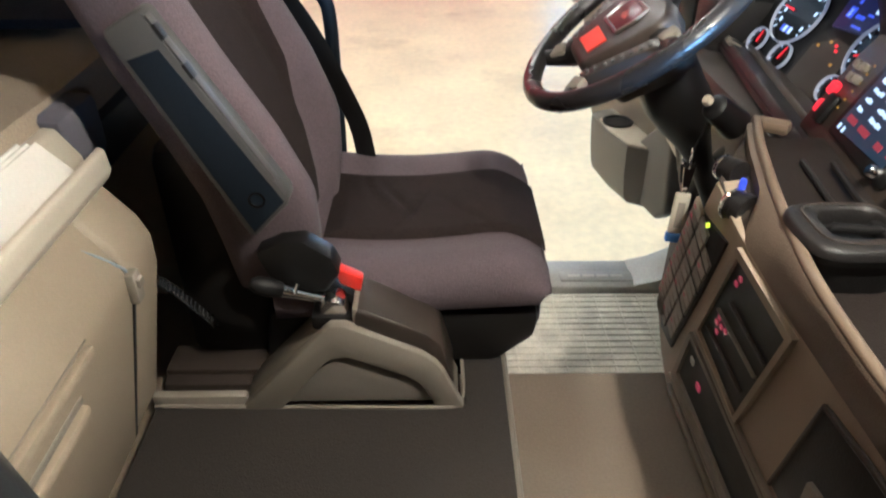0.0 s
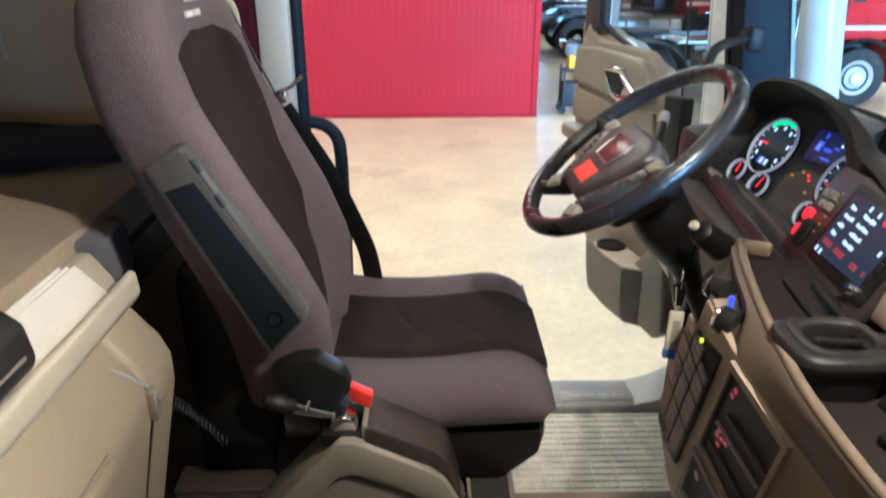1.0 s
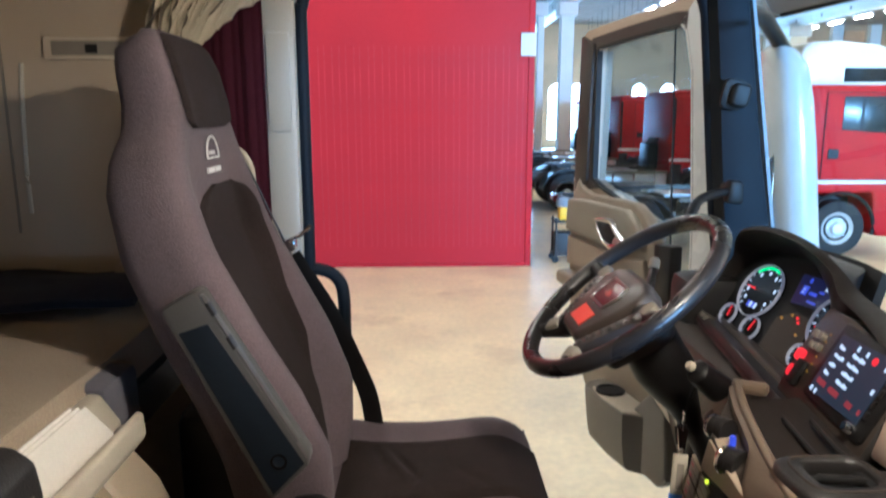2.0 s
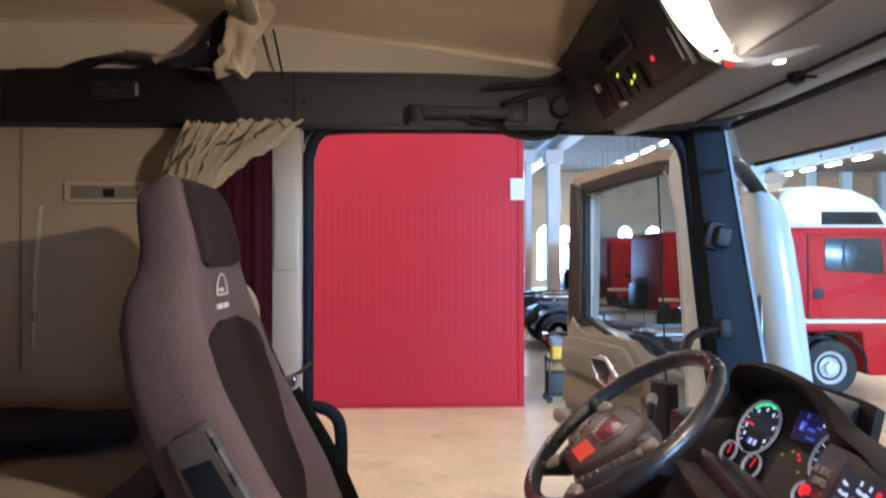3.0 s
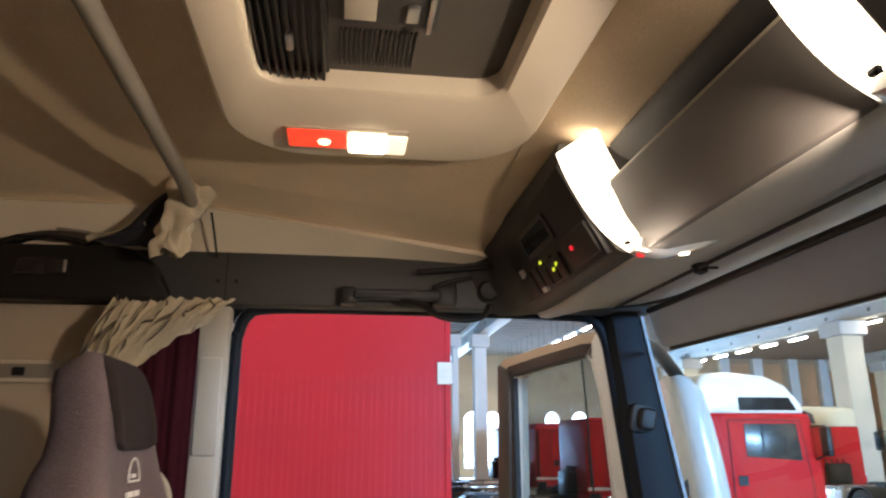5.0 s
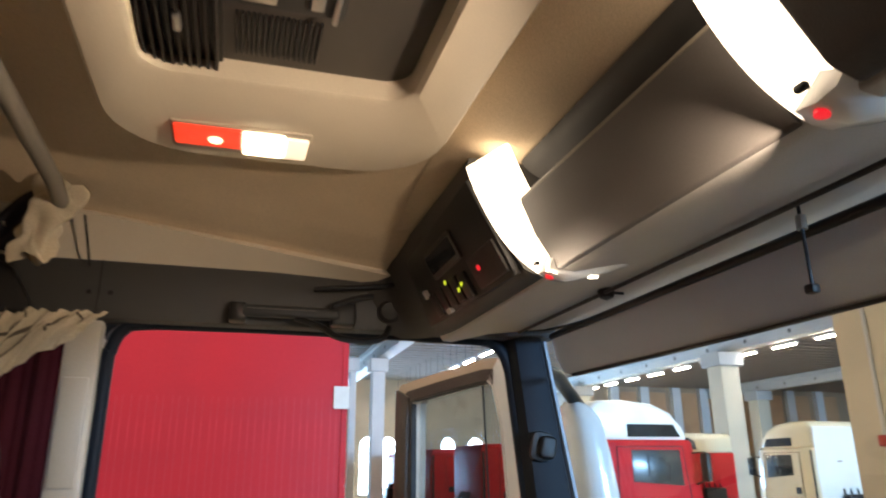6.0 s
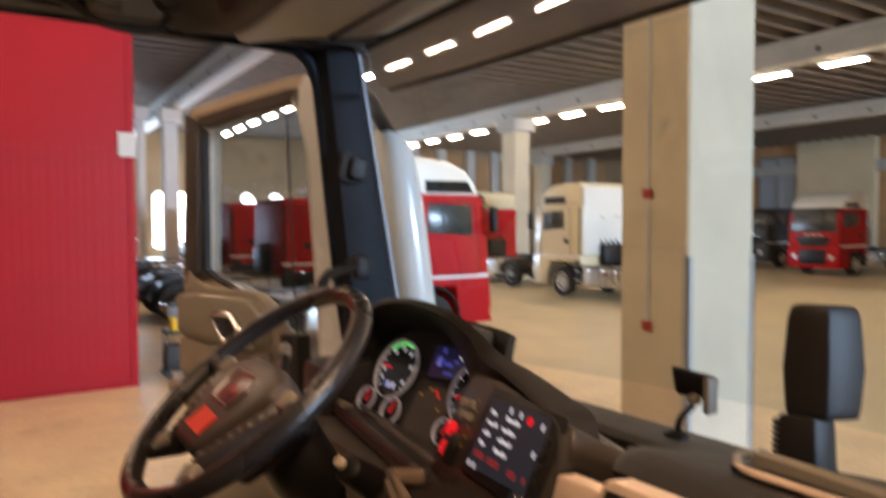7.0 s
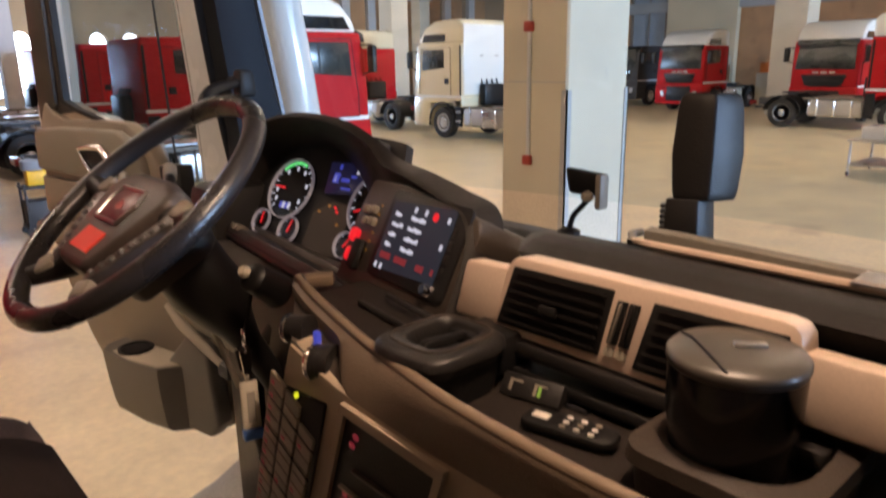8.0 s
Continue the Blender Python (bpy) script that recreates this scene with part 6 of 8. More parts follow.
part("upper_tier", dpoly([(0.868, 2.222), (0.73, 2.234), (0.44, 2.234), (0.388, 2.208), (0.345, 2.160), (0.335, 2.11), (0.50, 2.086), (0.65, 2.092), (0.878, 2.100)], 0.02, 0.050, 0.012, 3), "tan_grey", door, "taupe upper door moulding")
part("middle_tier", dpoly([(0.875, 2.080), (0.66, 2.070), (0.50, 2.062), (0.335, 2.085), (0.31, 1.99), (0.55, 1.958), (0.88, 1.966)], 0.02, 0.040, 0.008, 3), "door_trim", door, "taupe middle door panel")
part("pull_recess", dpoly([(0.615, 2.176), (0.51, 2.182), (0.46, 2.140), (0.51, 2.094), (0.58, 2.110)], 0.036, 0.0525, 0.003), "black", door, "dark recess of the door handle")
part("pull_handle", tube([D.p(-u, z, 0.056) for u, z in ((0.618, 2.176), (0.56, 2.184), (0.508, 2.184), (0.470, 2.150), (0.43, 2.128), (0.44, 2.112), (0.505, 2.096), (0.56, 2.104), (0.60, 2.140))], [0.007, 0.010, 0.011, 0.012, 0.014, 0.014, 0.012, 0.007, 0.006], 10, True, up=tuple(D.n)), "chrome", door, "silver loop of the door handle")
part("handle_plate", dpoly([(0.49, 2.135), (0.405, 2.122), (0.395, 2.095), (0.47, 2.085), (0.51, 2.098)], 0.045, 0.060, 0.005, 2), "alu", door, "silver handle plate")
part("arm_ledge", dpoly([(0.878, 1.946), (0.88, 1.895), (0.55, 1.86), (0.34, 1.90), (0.34, 1.955), (0.6, 1.94)], 0.02, 0.085, 0.016, 3), "door_trim", door, "taupe armrest ledge")
part("window_switch_box", dpoly([(0.275, 2.150), (0.185, 2.155), (0.18, 1.96), (0.255, 1.95)], 0.0, 0.045, 0.008), "black", door, "black switch box below the window")
part("arm_shadow_line", dpoly([(0.875, 1.875), (0.875, 1.86), (0.55, 1.825), (0.36, 1.86), (0.36, 1.875), (0.55, 1.845)], 0.022, 0.032, 0.0), "dark", door)
BIN = ((0.570, 0.02), (0.562, 0.085), (0.535, 0.118), (0.40, 0.130), (0.275, 0.122), (0.225, 0.07), (0.205, 0.02))
bn = part("storage_bin", loft([[D.p(-u * k + o, z, 0.02 + (c - 0.02) * q) for u, c in BIN] for z, k, o, q in ((1.600, 1.0, 0.0, 1.0), (1.585, 1.0, 0.0, 1.02), (1.50, 0.97, -0.004, 1.0), (1.44, 0.95, -0.006, 0.95), (1.418, 0.94, -0.008, 0.90), (1.408, 0.90, -0.012, 0.82))]), "bin", door, "grey door bin")
part("bin_mouth", prism([tuple(D.p(-u, 0, c))[:2] for u, c in ((0.45, 0.024), (0.495, 0.112), (0.40, 0.126), (0.28, 0.118), (0.235, 0.07), (0.22, 0.028))], "z", 1.6005, 1.6045, 0.001), "beige_light", bn, "pale flat top of the bin")
part("cup_hole", lathe([(0.050, 0.0), (0.050, 0.006), (0.044, 0.006), (0.042, 0.002), (0.0, 0.001)], D.p(-0.445, 1.6046, 0.070), (0, 0, 1), 28), "black", bn, "dark round cup hole")
part("lower_trim", dpoly([(0.30, 1.60), (0.20, 1.70), (0.12, 1.66), (0.10, 1.50), (0.095, 1.45), (0.14, 1.405), (0.26, 1.41)], 0.02, 0.075, 0.014, 3), "bin", door)
part("edge_moulding", tube([D.p(-u, z, 0.082) for u, z in ((0.25, 1.78), (0.20, 1.735), (0.12, 1.69), (0.04, 1.645))], [0.010, 0.014, 0.013, 0.008], 10), "beige_light", door, "pale moulding at the door's hinge edge")
part("speaker_grille", dpoly([(0.22, 1.84), (0.12, 1.84), (0.12, 1.68), (0.21, 1.68)], 0.022, 0.03, 0.004), "dark", door)


def dframe(outer, inner, c0, c1):
    return loft([[D.p(-u, z, c0) for u, z in outer], [D.p(-u, z, c1) for u, z in outer], [D.p(-u, z, c1) for u, z in inner], [D.p(-u, z, c0) for u, z in inner]], closed=True)


outer = [(0.905, 2.22), (0.885, 2.40), (0.866, 2.80), (0.86, 2.83), (0.84, 2.842), (0.55, 2.858), (0.27, 2.868), (0.20, 2.862), (0.155, 2.835), (0.105, 2.70), (0.05, 2.25), (0.04, 1.90), (0.30, 1.90), (0.40, 2.15), (0.70, 2.23)]
inner = [(0.775, 2.30), (0.765, 2.42), (0.757, 2.74), (0.755, 2.765), (0.74, 2.778), (0.55, 2.79), (0.30, 2.80), (0.252, 2.796), (0.225, 2.775), (0.188, 2.66), (0.145, 2.25), (0.13, 1.96), (0.30, 1.965), (0.39, 2.20), (0.70, 2.275)]
part("window_frame", dframe(outer, inner, -0.06, 0.0), "frame_tan", door, "tan-trimmed window frame")
part("hinge_frame", loft([[D.p(-(c + 0.010), d, 0.004), D.p(-(a - 0.004), b, 0.004), D.p(-(a - 0.004), b, -0.062), D.p(-(a + 0.001), b, -0.062), D.p(-(a + 0.001), b, 0.0), D.p(-(c + 0.010), d, 0.0)] for (a, b), (c, d) in list(zip(outer, inner))[7:12]]), "white_paint", door, "white painted hinge side of the window frame")
mid = [(a * 0.52 + c * 0.48, b * 0.52 + d * 0.48) for (a, b), (c, d) in zip(outer[:8], inner[:8])] + [(a + 0.003, b + 0.003) for a, b in inner[8:]]
part("frame_lining", dframe(mid, inner, -0.002, 0.004), "dash_face", door, "brown frame lining")
part("latch_post", dpoly([(0.885, 2.24), (0.862, 2.825), (0.768, 2.79), (0.785, 2.29)], -0.005, 0.016, 0.008), "dash_face", door, "dark brown latch-side post")
part("glass_seal", dframe([(a + (0.012 if k < 5 else 0.0), b) for k, (a, b) in enumerate(inner)], [(0.755 if a > 0.7 else a * 0.97 + 0.012, b - 0.008 if b > 2.6 else b + 0.008) for a, b in inner], -0.018, 0.003), "rubber", door, "black window seal")
pane = part("window_pane", dpoly([(0.77, 2.24), (0.762, 2.785), (0.25, 2.80), (0.16, 2.25), (0.14, 1.95), (0.31, 1.95), (0.40, 2.19)], -0.036, -0.031), "tint", door, "clear door window pane")
pane.visible_shadow = False
part("window_divider", tube([D.p(-0.335, 2.80, -0.03), D.p(-0.30, 2.2, -0.03), D.p(-0.28, 1.97, -0.03)], 0.003, 8), "rubber", door)
for z in (1.45, 1.95):
    part("hinge", D.block(-0.10, 0.02, z, z + 0.1, -0.05, 0.02, 0.01), "chassis", door)
part("check_strap", box(0.70, 0.86, 1.80, 1.86, 1.62, 1.66, 0.006), "chassis", door)

mr = thing("exterior_mirror", "large white rear-view mirror housing outside the door", "mirror", (1.08, 2.1, 2.1))
rings = []
for z, x0, x1, d in ((1.86, 1.14, 1.24, 0.05), (1.90, 1.11, 1.265, 0.085), (2.0, 1.095, 1.258, 0.10), (2.16, 1.068, 1.222, 0.105), (2.30, 1.048, 1.205, 0.105), (2.45, 1.032, 1.188, 0.10), (2.58, 1.02, 1.168, 0.095), (2.68, 1.012, 1.145, 0.085), (2.725, 1.012, 1.11, 0.065), (2.742, 1.025, 1.07, 0.035)):
    n = 20
    x0, x1 = x0 - 0.010, x1 - 0.034
    xc, rx = (x0 + x1) / 2, (x1 - x0) / 2
    rings.append([(xc + rx * math.copysign(abs(math.cos(a)) ** 0.7, math.cos(a)), 2.10 + d * math.copysign(abs(math.sin(a)) ** 0.8, math.sin(a)), z) for a in (2 * math.pi * k / n for k in range(n))])
part("housing", loft(rings), "white_paint", mr, "glossy white mirror housing", 60)
part("glass_side", prism([(2.05, 1.98), (2.17, 1.98), (2.165, 2.64), (2.055, 2.64)], "x", 1.028, 1.040, 0.004), "chrome", mr, "mirror glass")
part("mirror_arm", tube(spline([(0.80, 1.83, 2.80), (0.90, 1.93, 2.80), (0.98, 2.03, 2.775), (1.06, 2.10, 2.72)], 6), 0.022, 10), "black", mr, "black upper mirror arm")
part("mirror_arm", tube(spline([(0.90, 1.83, 2.0), (1.02, 1.95, 1.96), (1.15, 2.08, 1.93)], 6), 0.026, 10), "black", mr, "black lower mirror arm")

# fittings on the windscreen pillar
kn = thing("lock_button", "black round-square button on the windscreen pillar", "button", (0.73, 1.68, 2.59))
K = Plane((0.738, 1.690, 2.587), (1, -0.05, -0.2), (0, -0.05, 1))
part("base", K.poly(rounded(-0.034, 0.022, -0.036, 0.036, 0.016), 0.0, 0.012, 0.003), "black", kn)
part("button", K.poly(rounded(-0.016, 0.028, -0.028, 0.028, 0.014), 0.008, 0.030, 0.007, 3), "black", kn)
st = thing("pillar_bracket", "black bracket arm fixed to the windscreen pillar", "bracket", (0.70, 1.64, 2.36))
part("arm", tube(spline([(0.575, 1.50, 2.315), (0.60, 1.53, 2.345), (0.64, 1.56, 2.358), (0.70, 1.585, 2.366)], 6), [0.012] * 6 + [0.011] * 6 + [0.010] * 7, 10), "black", st)
part("head", hexa([(0.685, 1.565, 2.338), (0.725, 1.565, 2.335), (0.725, 1.60, 2.335), (0.685, 1.60, 2.338), (0.69, 1.565, 2.392), (0.722, 1.565, 2.388), (0.722, 1.60, 2.388), (0.69, 1.60, 2.392)], 0.008), "black", st)
part("foot", tube([(0.70, 1.59, 2.364), (0.735, 1.70, 2.364)], 0.012, 8), "black", st)

# ---------------------------------------------------------------- roof hatch and ceiling lamp
ht = thing("roof_hatch", "beige roof hatch surround with a dark vent panel", "roof hatch", (0.02, 0.6, 3.07))
H0 = Plane((0.015, 0.62, 3.125), (1, 0, -0.0), (0, -1, 0))      # c points down into the cab


def tray_ring(x0, x1, y0, y1, r, c, n=8):
    return [(a - 0.015, 0.62 - b) for a, b in rounded(x0, x1, y0, y1, r, n)]


rings = [(-0.266, 0.300, -0.02, 1.210, 0.15, -0.01), (-0.265, 0.299, -0.019, 1.208, 0.15, 0.040), (-0.256, 0.290, -0.010, 1.198, 0.145, 0.052), (-0.196, 0.206, 0.062, 0.937, 0.05, 0.056), (-0.188, 0.199, 0.072, 0.927, 0.045, 0.050), (-0.180, 0.191, 0.08, 0.918, 0.04, 0.0)]
part("surround", loft([[H0.p(a, b, c) for a, b in tray_ring(x0, x1, y0, y1, r, c)] for x0, x1, y0, y1, r, c in rings], closed=True), "hatch_cream", ht, "pale beige moulded surround", 40)
hp = part("panel", box(-0.20, 0.22, 0.06, 0.97, 3.104, 3.118, 0.002), "panel_dark", ht, "dark grey-brown hatch panel")
part("louvre_well", box(-0.186, -0.078, 0.42, 0.945, 3.098, 3.106, 0.002), "black", hp)
for k in range(9):
    x = -0.182 + k * 0.0118
    part("louvre", box(x, x + 0.004, 0.43, 0.94, 3.084, 3.10, 0.0012, 1), "dark", hp)
part("louvre_bar", box(-0.186, -0.078, 0.70, 0.708, 3.082, 3.10, 0.001), "dark", hp)
for y in (0.655, 0.80):
    part("louvre_tab", box(-0.139, -0.127, y, y + 0.035, 3.078, 3.092, 0.004), "alu", hp, "small pale louvre tab")
part("switch_bezel", box(-0.062, 0.075, 0.56, 0.772, 3.090, 3.105, 0.006), "rail", hp)
part("paper_label", box(-0.055, -0.012, 0.66, 0.755, 3.086, 3.091, 0.001), "cream", hp, "cream label")
part("button", box(0.028, 0.046, 0.715, 0.752, 3.084, 3.092, 0.003), "alu", hp)
part("bezel_edge", box(0.058, 0.066, 0.56, 0.775, 3.083, 3.092, 0.003), "alu", hp)
for k in range(16):
    part("grille_rib", box(-0.062 + k * 0.0073, -0.058 + k * 0.0073, 0.80, 0.895, 3.098, 3.106, 0.0008, 1), "dark", hp)

cl = thing("ceiling_lamp", "ceiling lamp with a lit red and a lit white lens", "lamp", (-0.045, 1.16, 3.08))
part("bezel", box(-0.158, 0.068, 1.064, 1.164, 3.066, 3.085, 0.006), "beige_light", cl)
rd = part("red_lens", box(-0.153, -0.046, 1.070, 1.136, 3.060, 3.072, 0.004), "lamp_red", cl, "lit red lens")
part("bulb_glow", lathe([(0.0, -0.004), (0.011, -0.003), (0.012, 0.0), (0.0, 0.001)], (-0.088, 1.103, 3.059), (0, 0, 1), 16), "bulb", rd, "bulb seen through the red lens")
wl = part("white_lens", box(-0.044, 0.024, 1.073, 1.148, 3.057, 3.072, 0.004), "lamp_ceiling", cl, "lit white lens")
part("frosted_end", box(0.025, 0.063, 1.078, 1.154, 3.060, 3.072, 0.004), "lamp_soft", cl, "softly lit frosted lens end")

# ---------------------------------------------------------------- overhead console above the windscreen
oc = thing("overhead_console", "dark grey overhead console with an open shelf", "console", (0.6, 0.7, 2.85))
under = [(0.468, 2.862), (0.476, 2.848), (0.50, 2.846), (0.60, 2.871), (0.70, 2.884), (0.84, 2.902), (0.84, 2.93), (0.60, 2.92), (0.48, 2.885)]
part("underside", prism(under, "y", -0.42, 1.70, 0.004), "underside", oc, "dark grey console underside, coloured paler as if lit")
flap = [(0.408, 2.962), (0.414, 2.967), (0.424, 2.960), (0.452, 2.915), (0.486, 2.868), (0.478, 2.848), (0.468, 2.850), (0.432, 2.905)]
part("shelf_lip", prism(flap, "y", 0.47, 1.0, 0.002), "overhead", oc, "dark grey curved shelf lip")
part("lip_edge", box(0.4075, 0.4155, 0.475, 0.998, 2.962, 2.9685, 0.002), "tan_grey", oc, "pale worn edge of the shelf lip")
part("shelf_floor", box(0.45, 0.80, 0.47, 1.0, 2.925, 2.932), "overhead", oc)
part("shelf_back", sheet(lambda u, v: Vector((0.70 - 0.26 * math.sin(v * math.pi / 2) ** 2, 0.44 + u * 0.60, 2.91 + 0.15 * v ** 0.7)), 8, 14, 0.01), "rail", oc, "dark back of the open shelf", 60)
part("roof_filler", sheet(lambda u, v: Vector((0.30 + 0.38 * u, -0.40 + 2.06 * v, 3.066 - 0.012 * u + max(0.0, lining_z(0.30, -0.40 + 2.06 * v) - 3.07) * max(0.0, 1 - u / 0.3) ** 2)), 18, 24), "headliner", oc, "beige lining behind the console")
FACE = [(0.335, 3.035), (0.355, 2.99), (0.392, 2.925), (0.438, 2.862), (0.470, 2.850), (0.52, 2.875), (0.52, 3.06), (0.34, 3.06)]
part("end_housing", loft([[(x - d * (1 if x < 0.5 else 0), y, z - e * (1 if z > 3.0 else 0)) for x, z in FACE] for y, d, e in ((1.06, 0, 0), (1.30, 0, 0), (1.52, 0, 0), (1.60, 0.006, 0.004), (1.65, 0.020, 0.012), (1.685, 0.050, 0.024), (1.705, 0.10, 0.034))]), "rail", oc, "dark end housing of the console, running into the side rail", 60)
part("end_housing", prism(FACE, "y", -0.40, 0.40, 0.006), "rail", oc, "dark end housing of the console")


def lamp_rib(y0, y1, name):
    t = thing(name, "curved lit lamp rib on the overhead console", "lamp", (0.45, (y0 + y1) / 2, 2.85), group="overhead lamps")
    line = [(0.330, 3.045), (0.338, 3.018), (0.356, 2.975), (0.386, 2.922), (0.422, 2.880), (0.462, 2.852), (0.482, 2.846)]
    back = [(0.366, 3.062), (0.383, 3.02), (0.405, 2.972), (0.430, 2.930), (0.458, 2.892), (0.482, 2.872), (0.495, 2.868)]
    f, b = spline([(x, 0, z) for x, z in line], 5), spline([(x, 0, z) for x, z in back], 5)
    part("lens", loft([[(p.x, y1, p.z), (p.x + 0.004, y0 + 0.045, p.z + 0.002), (q.x, y0, q.z), (q.x + 0.02, y0, q.z + 0.02), (p.x + 0.05, y1, p.z + 0.03)] for p, q in zip(f[2:-2], b[2:-2])]), "lamp_white", t, "brightly lit frosted lens", 60)
    tail = [(0.458, 2.853, 0.036), (0.478, 2.843, 0.038), (0.50, 2.840, 0.036), (0.54, 2.848, 0.031), (0.58, 2.860, 0.024), (0.612, 2.872, 0.013), (0.622, 2.877, 0.004)]
    c = (y0 + y1) / 2
    part("tail", loft([[(x, c - w, z + 0.012), (x, c - w * 0.7, z + 0.001), (x, c, z - 0.003), (x, c + w * 0.7, z + 0.001), (x, c + w, z + 0.012), (x, c, z + 0.03)] for x, z, w in tail]), "white_paint", t, "pale tail of the lamp", 60)
    part("red_button", lathe([(0.0, -0.004), (0.0075, -0.003), (0.0075, 0.003)], (0.470, c + 0.006, 2.845), (0.2, 0, 1), 14), "led_red", t, "small red lit button")
    part("spot", tube([(0.536, c - 0.010, 2.8455), (0.556, c + 0.002, 2.8505)], 0.0042, 8), "lamp_white", t, "small lit spot lamp")
    part("switch", box(0.440, 0.448, c - 0.008, c + 0.006, 2.859, 2.867, 0.002), "black", t, "dark switch")
    return t


lamp_rib(1.000, 1.052, "overhead_lamp")
lamp_rib(0.408, 0.462, "overhead_lamp")

R = Plane((0.386, 1.30, 2.932), (0.0, -1.0, 0.0), (-0.55, 0.0, 1.0))
rp = thing("overhead_radio_panel", "dark overhead panel with radio, switches and small lit marks", "radio panel", (0.40, 1.30, 2.86))
part("panel", R.poly([(-0.30, -0.078), (0.232, -0.088), (0.236, 0.10), (-0.24, 0.085)], -0.01, 0.006, 0.004), "black", rp)
part("radio", R.poly(rounded(-0.11, 0.075, 0.0, 0.062, 0.006), 0.004, 0.012, 0.003), "dark", rp, "dark radio front")
part("radio_display", R.poly(rounded(-0.10, 0.065, 0.012, 0.052, 0.004), 0.011, 0.0135), "gloss_black", rp)
part("tachograph", R.poly(rounded(0.085, 0.225, -0.075, -0.01, 0.006), 0.004, 0.012, 0.003), "dark", rp, "dark tachograph front")
part("red_mark", R.poly(rounded(0.120, 0.134, -0.042, -0.032, 0.004), 0.012, 0.0135), "led_red", rp, "red lit mark")
for k, (a, b) in enumerate(((-0.19, -0.045), (-0.14, -0.045), (-0.09, -0.045), (-0.04, -0.045), (0.01, -0.05))):
    part("rocker_switch", R.poly(rounded(a, a + 0.04, b - 0.028, b + 0.028, 0.005), 0.004, 0.014, 0.003), "dark", rp)
for a, b in ((-0.062, -0.022), (-0.012, -0.052), (0.014, -0.046)):
    part("lit_mark", join(R.poly([(a, b), (a + 0.004, b), (a + 0.009, b + 0.008), (a + 0.005, b + 0.008)], 0.014, 0.0155), R.poly([(a + 0.008, b + 0.001), (a + 0.011, b + 0.001), (a + 0.015, b + 0.008), (a + 0.012, b + 0.008)], 0.014, 0.0155)), "led_yellow", rp, "yellow-green lit mark")
part("pale_mark", R.poly(rounded(-0.21, -0.195, -0.02, 0.0, 0.003), 0.006, 0.0155), "grey_text", rp)
part("pale_mark", R.poly(rounded(-0.125, -0.10, -0.078, -0.066, 0.003), 0.006, 0.0155), "grey_text", rp)

# roller blind and its rails along the windscreen
bl = thing("roller_blind", "dark translucent roller blind half lowered at the windscreen", "blind", (0.82, 0.7, 2.75))


def blind(u, v):
    y = 1.672 - u * 2.1
    bow = 1 - (2 * u - 1) ** 2
    cut = 0.05 * max(0.0, 1 - u / 0.03) ** 2
    z = 2.760 + 0.004 * bow + cut + v * (0.108 - cut - 0.004 * bow)
    return Vector((0.785 + 0.065 * bow + (0.772 - 0.785 - 0.065 * bow) * v, y, z))


b = part("screen", sheet(blind, 60, 6, 0.004), "smoke", bl)
b.visible_shadow = False
part("bottom_bar", tube([blind(k / 30, 0) for k in range(1, 31)], 0.006, 8), "dark", bl)
part("top_rail", tube([blind(k / 30, 1) for k in range(31)], 0.009, 10), "black", bl, "black blind rail")
part("guide_rod", tube([(0.672, 1.66, 2.872), (0.672, 0.6, 2.870), (0.672, -0.4, 2.872)], 0.0045, 8), "black", bl, "thin guide rod")
part("clip", box(0.672, 0.72, 1.212, 1.218, 2.871, 2.877, 0.002), "black", bl)
part("clip_ball", lathe([(0.0, -0.018), (0.014, -0.012), (0.018, 0.0), (0.014, 0.012), (0.0, 0.018)], (0.68, 1.215, 2.875), (0, 0, 1), 16), "black", bl)
part("pull_cord", tube(spline([(0.715, 0.735, 2.945), (0.713, 0.73, 2.90), (0.712, 0.728, 2.83), (0.712, 0.727, 2.77)], 5), 0.0026, 8), "black", bl, "hanging pull handle")
part("pull_tab", box(0.705, 0.720, 0.720, 0.737, 2.758, 2.772, 0.004), "black", bl)
part("cord_sleeve", tube([(0.7125, 0.7285, 2.87), (0.712, 0.728, 2.85)], 0.0075, 8), "alu", bl)

# ---------------------------------------------------------------- dashboard
da = thing("dashboard", "dark truck dashboard with copper-beige trim", "dashboard", (0.7, 0.6, 1.6))
CL = Plane((0.645, 1.40, 2.1), (-0.135, -1.0, 0.0), (0.5, 0.0, 1.0))


def top_z(x):
    return 2.20 - 0.27 * max(0.0, x - 0.66)


# top pad, falling towards the windscreen
def pad(u, v):
    y = screen(v, 0).y
    k = max(0.0, min(1.0, (y - 0.74) / 0.10))
    x0, x1 = 0.60 + 0.22 * k * k * (3 - 2 * k), screen(v, 0).x - 0.02
    x = x0 + (x1 - x0) * u
    return Vector((x, y, top_z(x) - 0.012 * max(0, 1 - u * 12) ** 2 - 0.012 * k))


part("top_pad", sheet(pad, 24, 60, 0.05), "dash_top", da, "dark soft dashboard top", 60)

# instrument hood, and the panel that lies deep under it
G = Plane((0.70, 1.45, 2.085), (0.12, -1.0, 0.0), (0.6, 0.0, 1.0))


def g_x(y, z):
    """Depth of the instrument panel."""
    return 0.70 + 0.12 * (1.45 - y) + 0.6 * (z - 2.085)


def cl_x(y, z):
    """Depth of the screen console's face."""
    return 0.645 - 0.135 * (1.40 - y) + 0.5 * (z - 2.1)


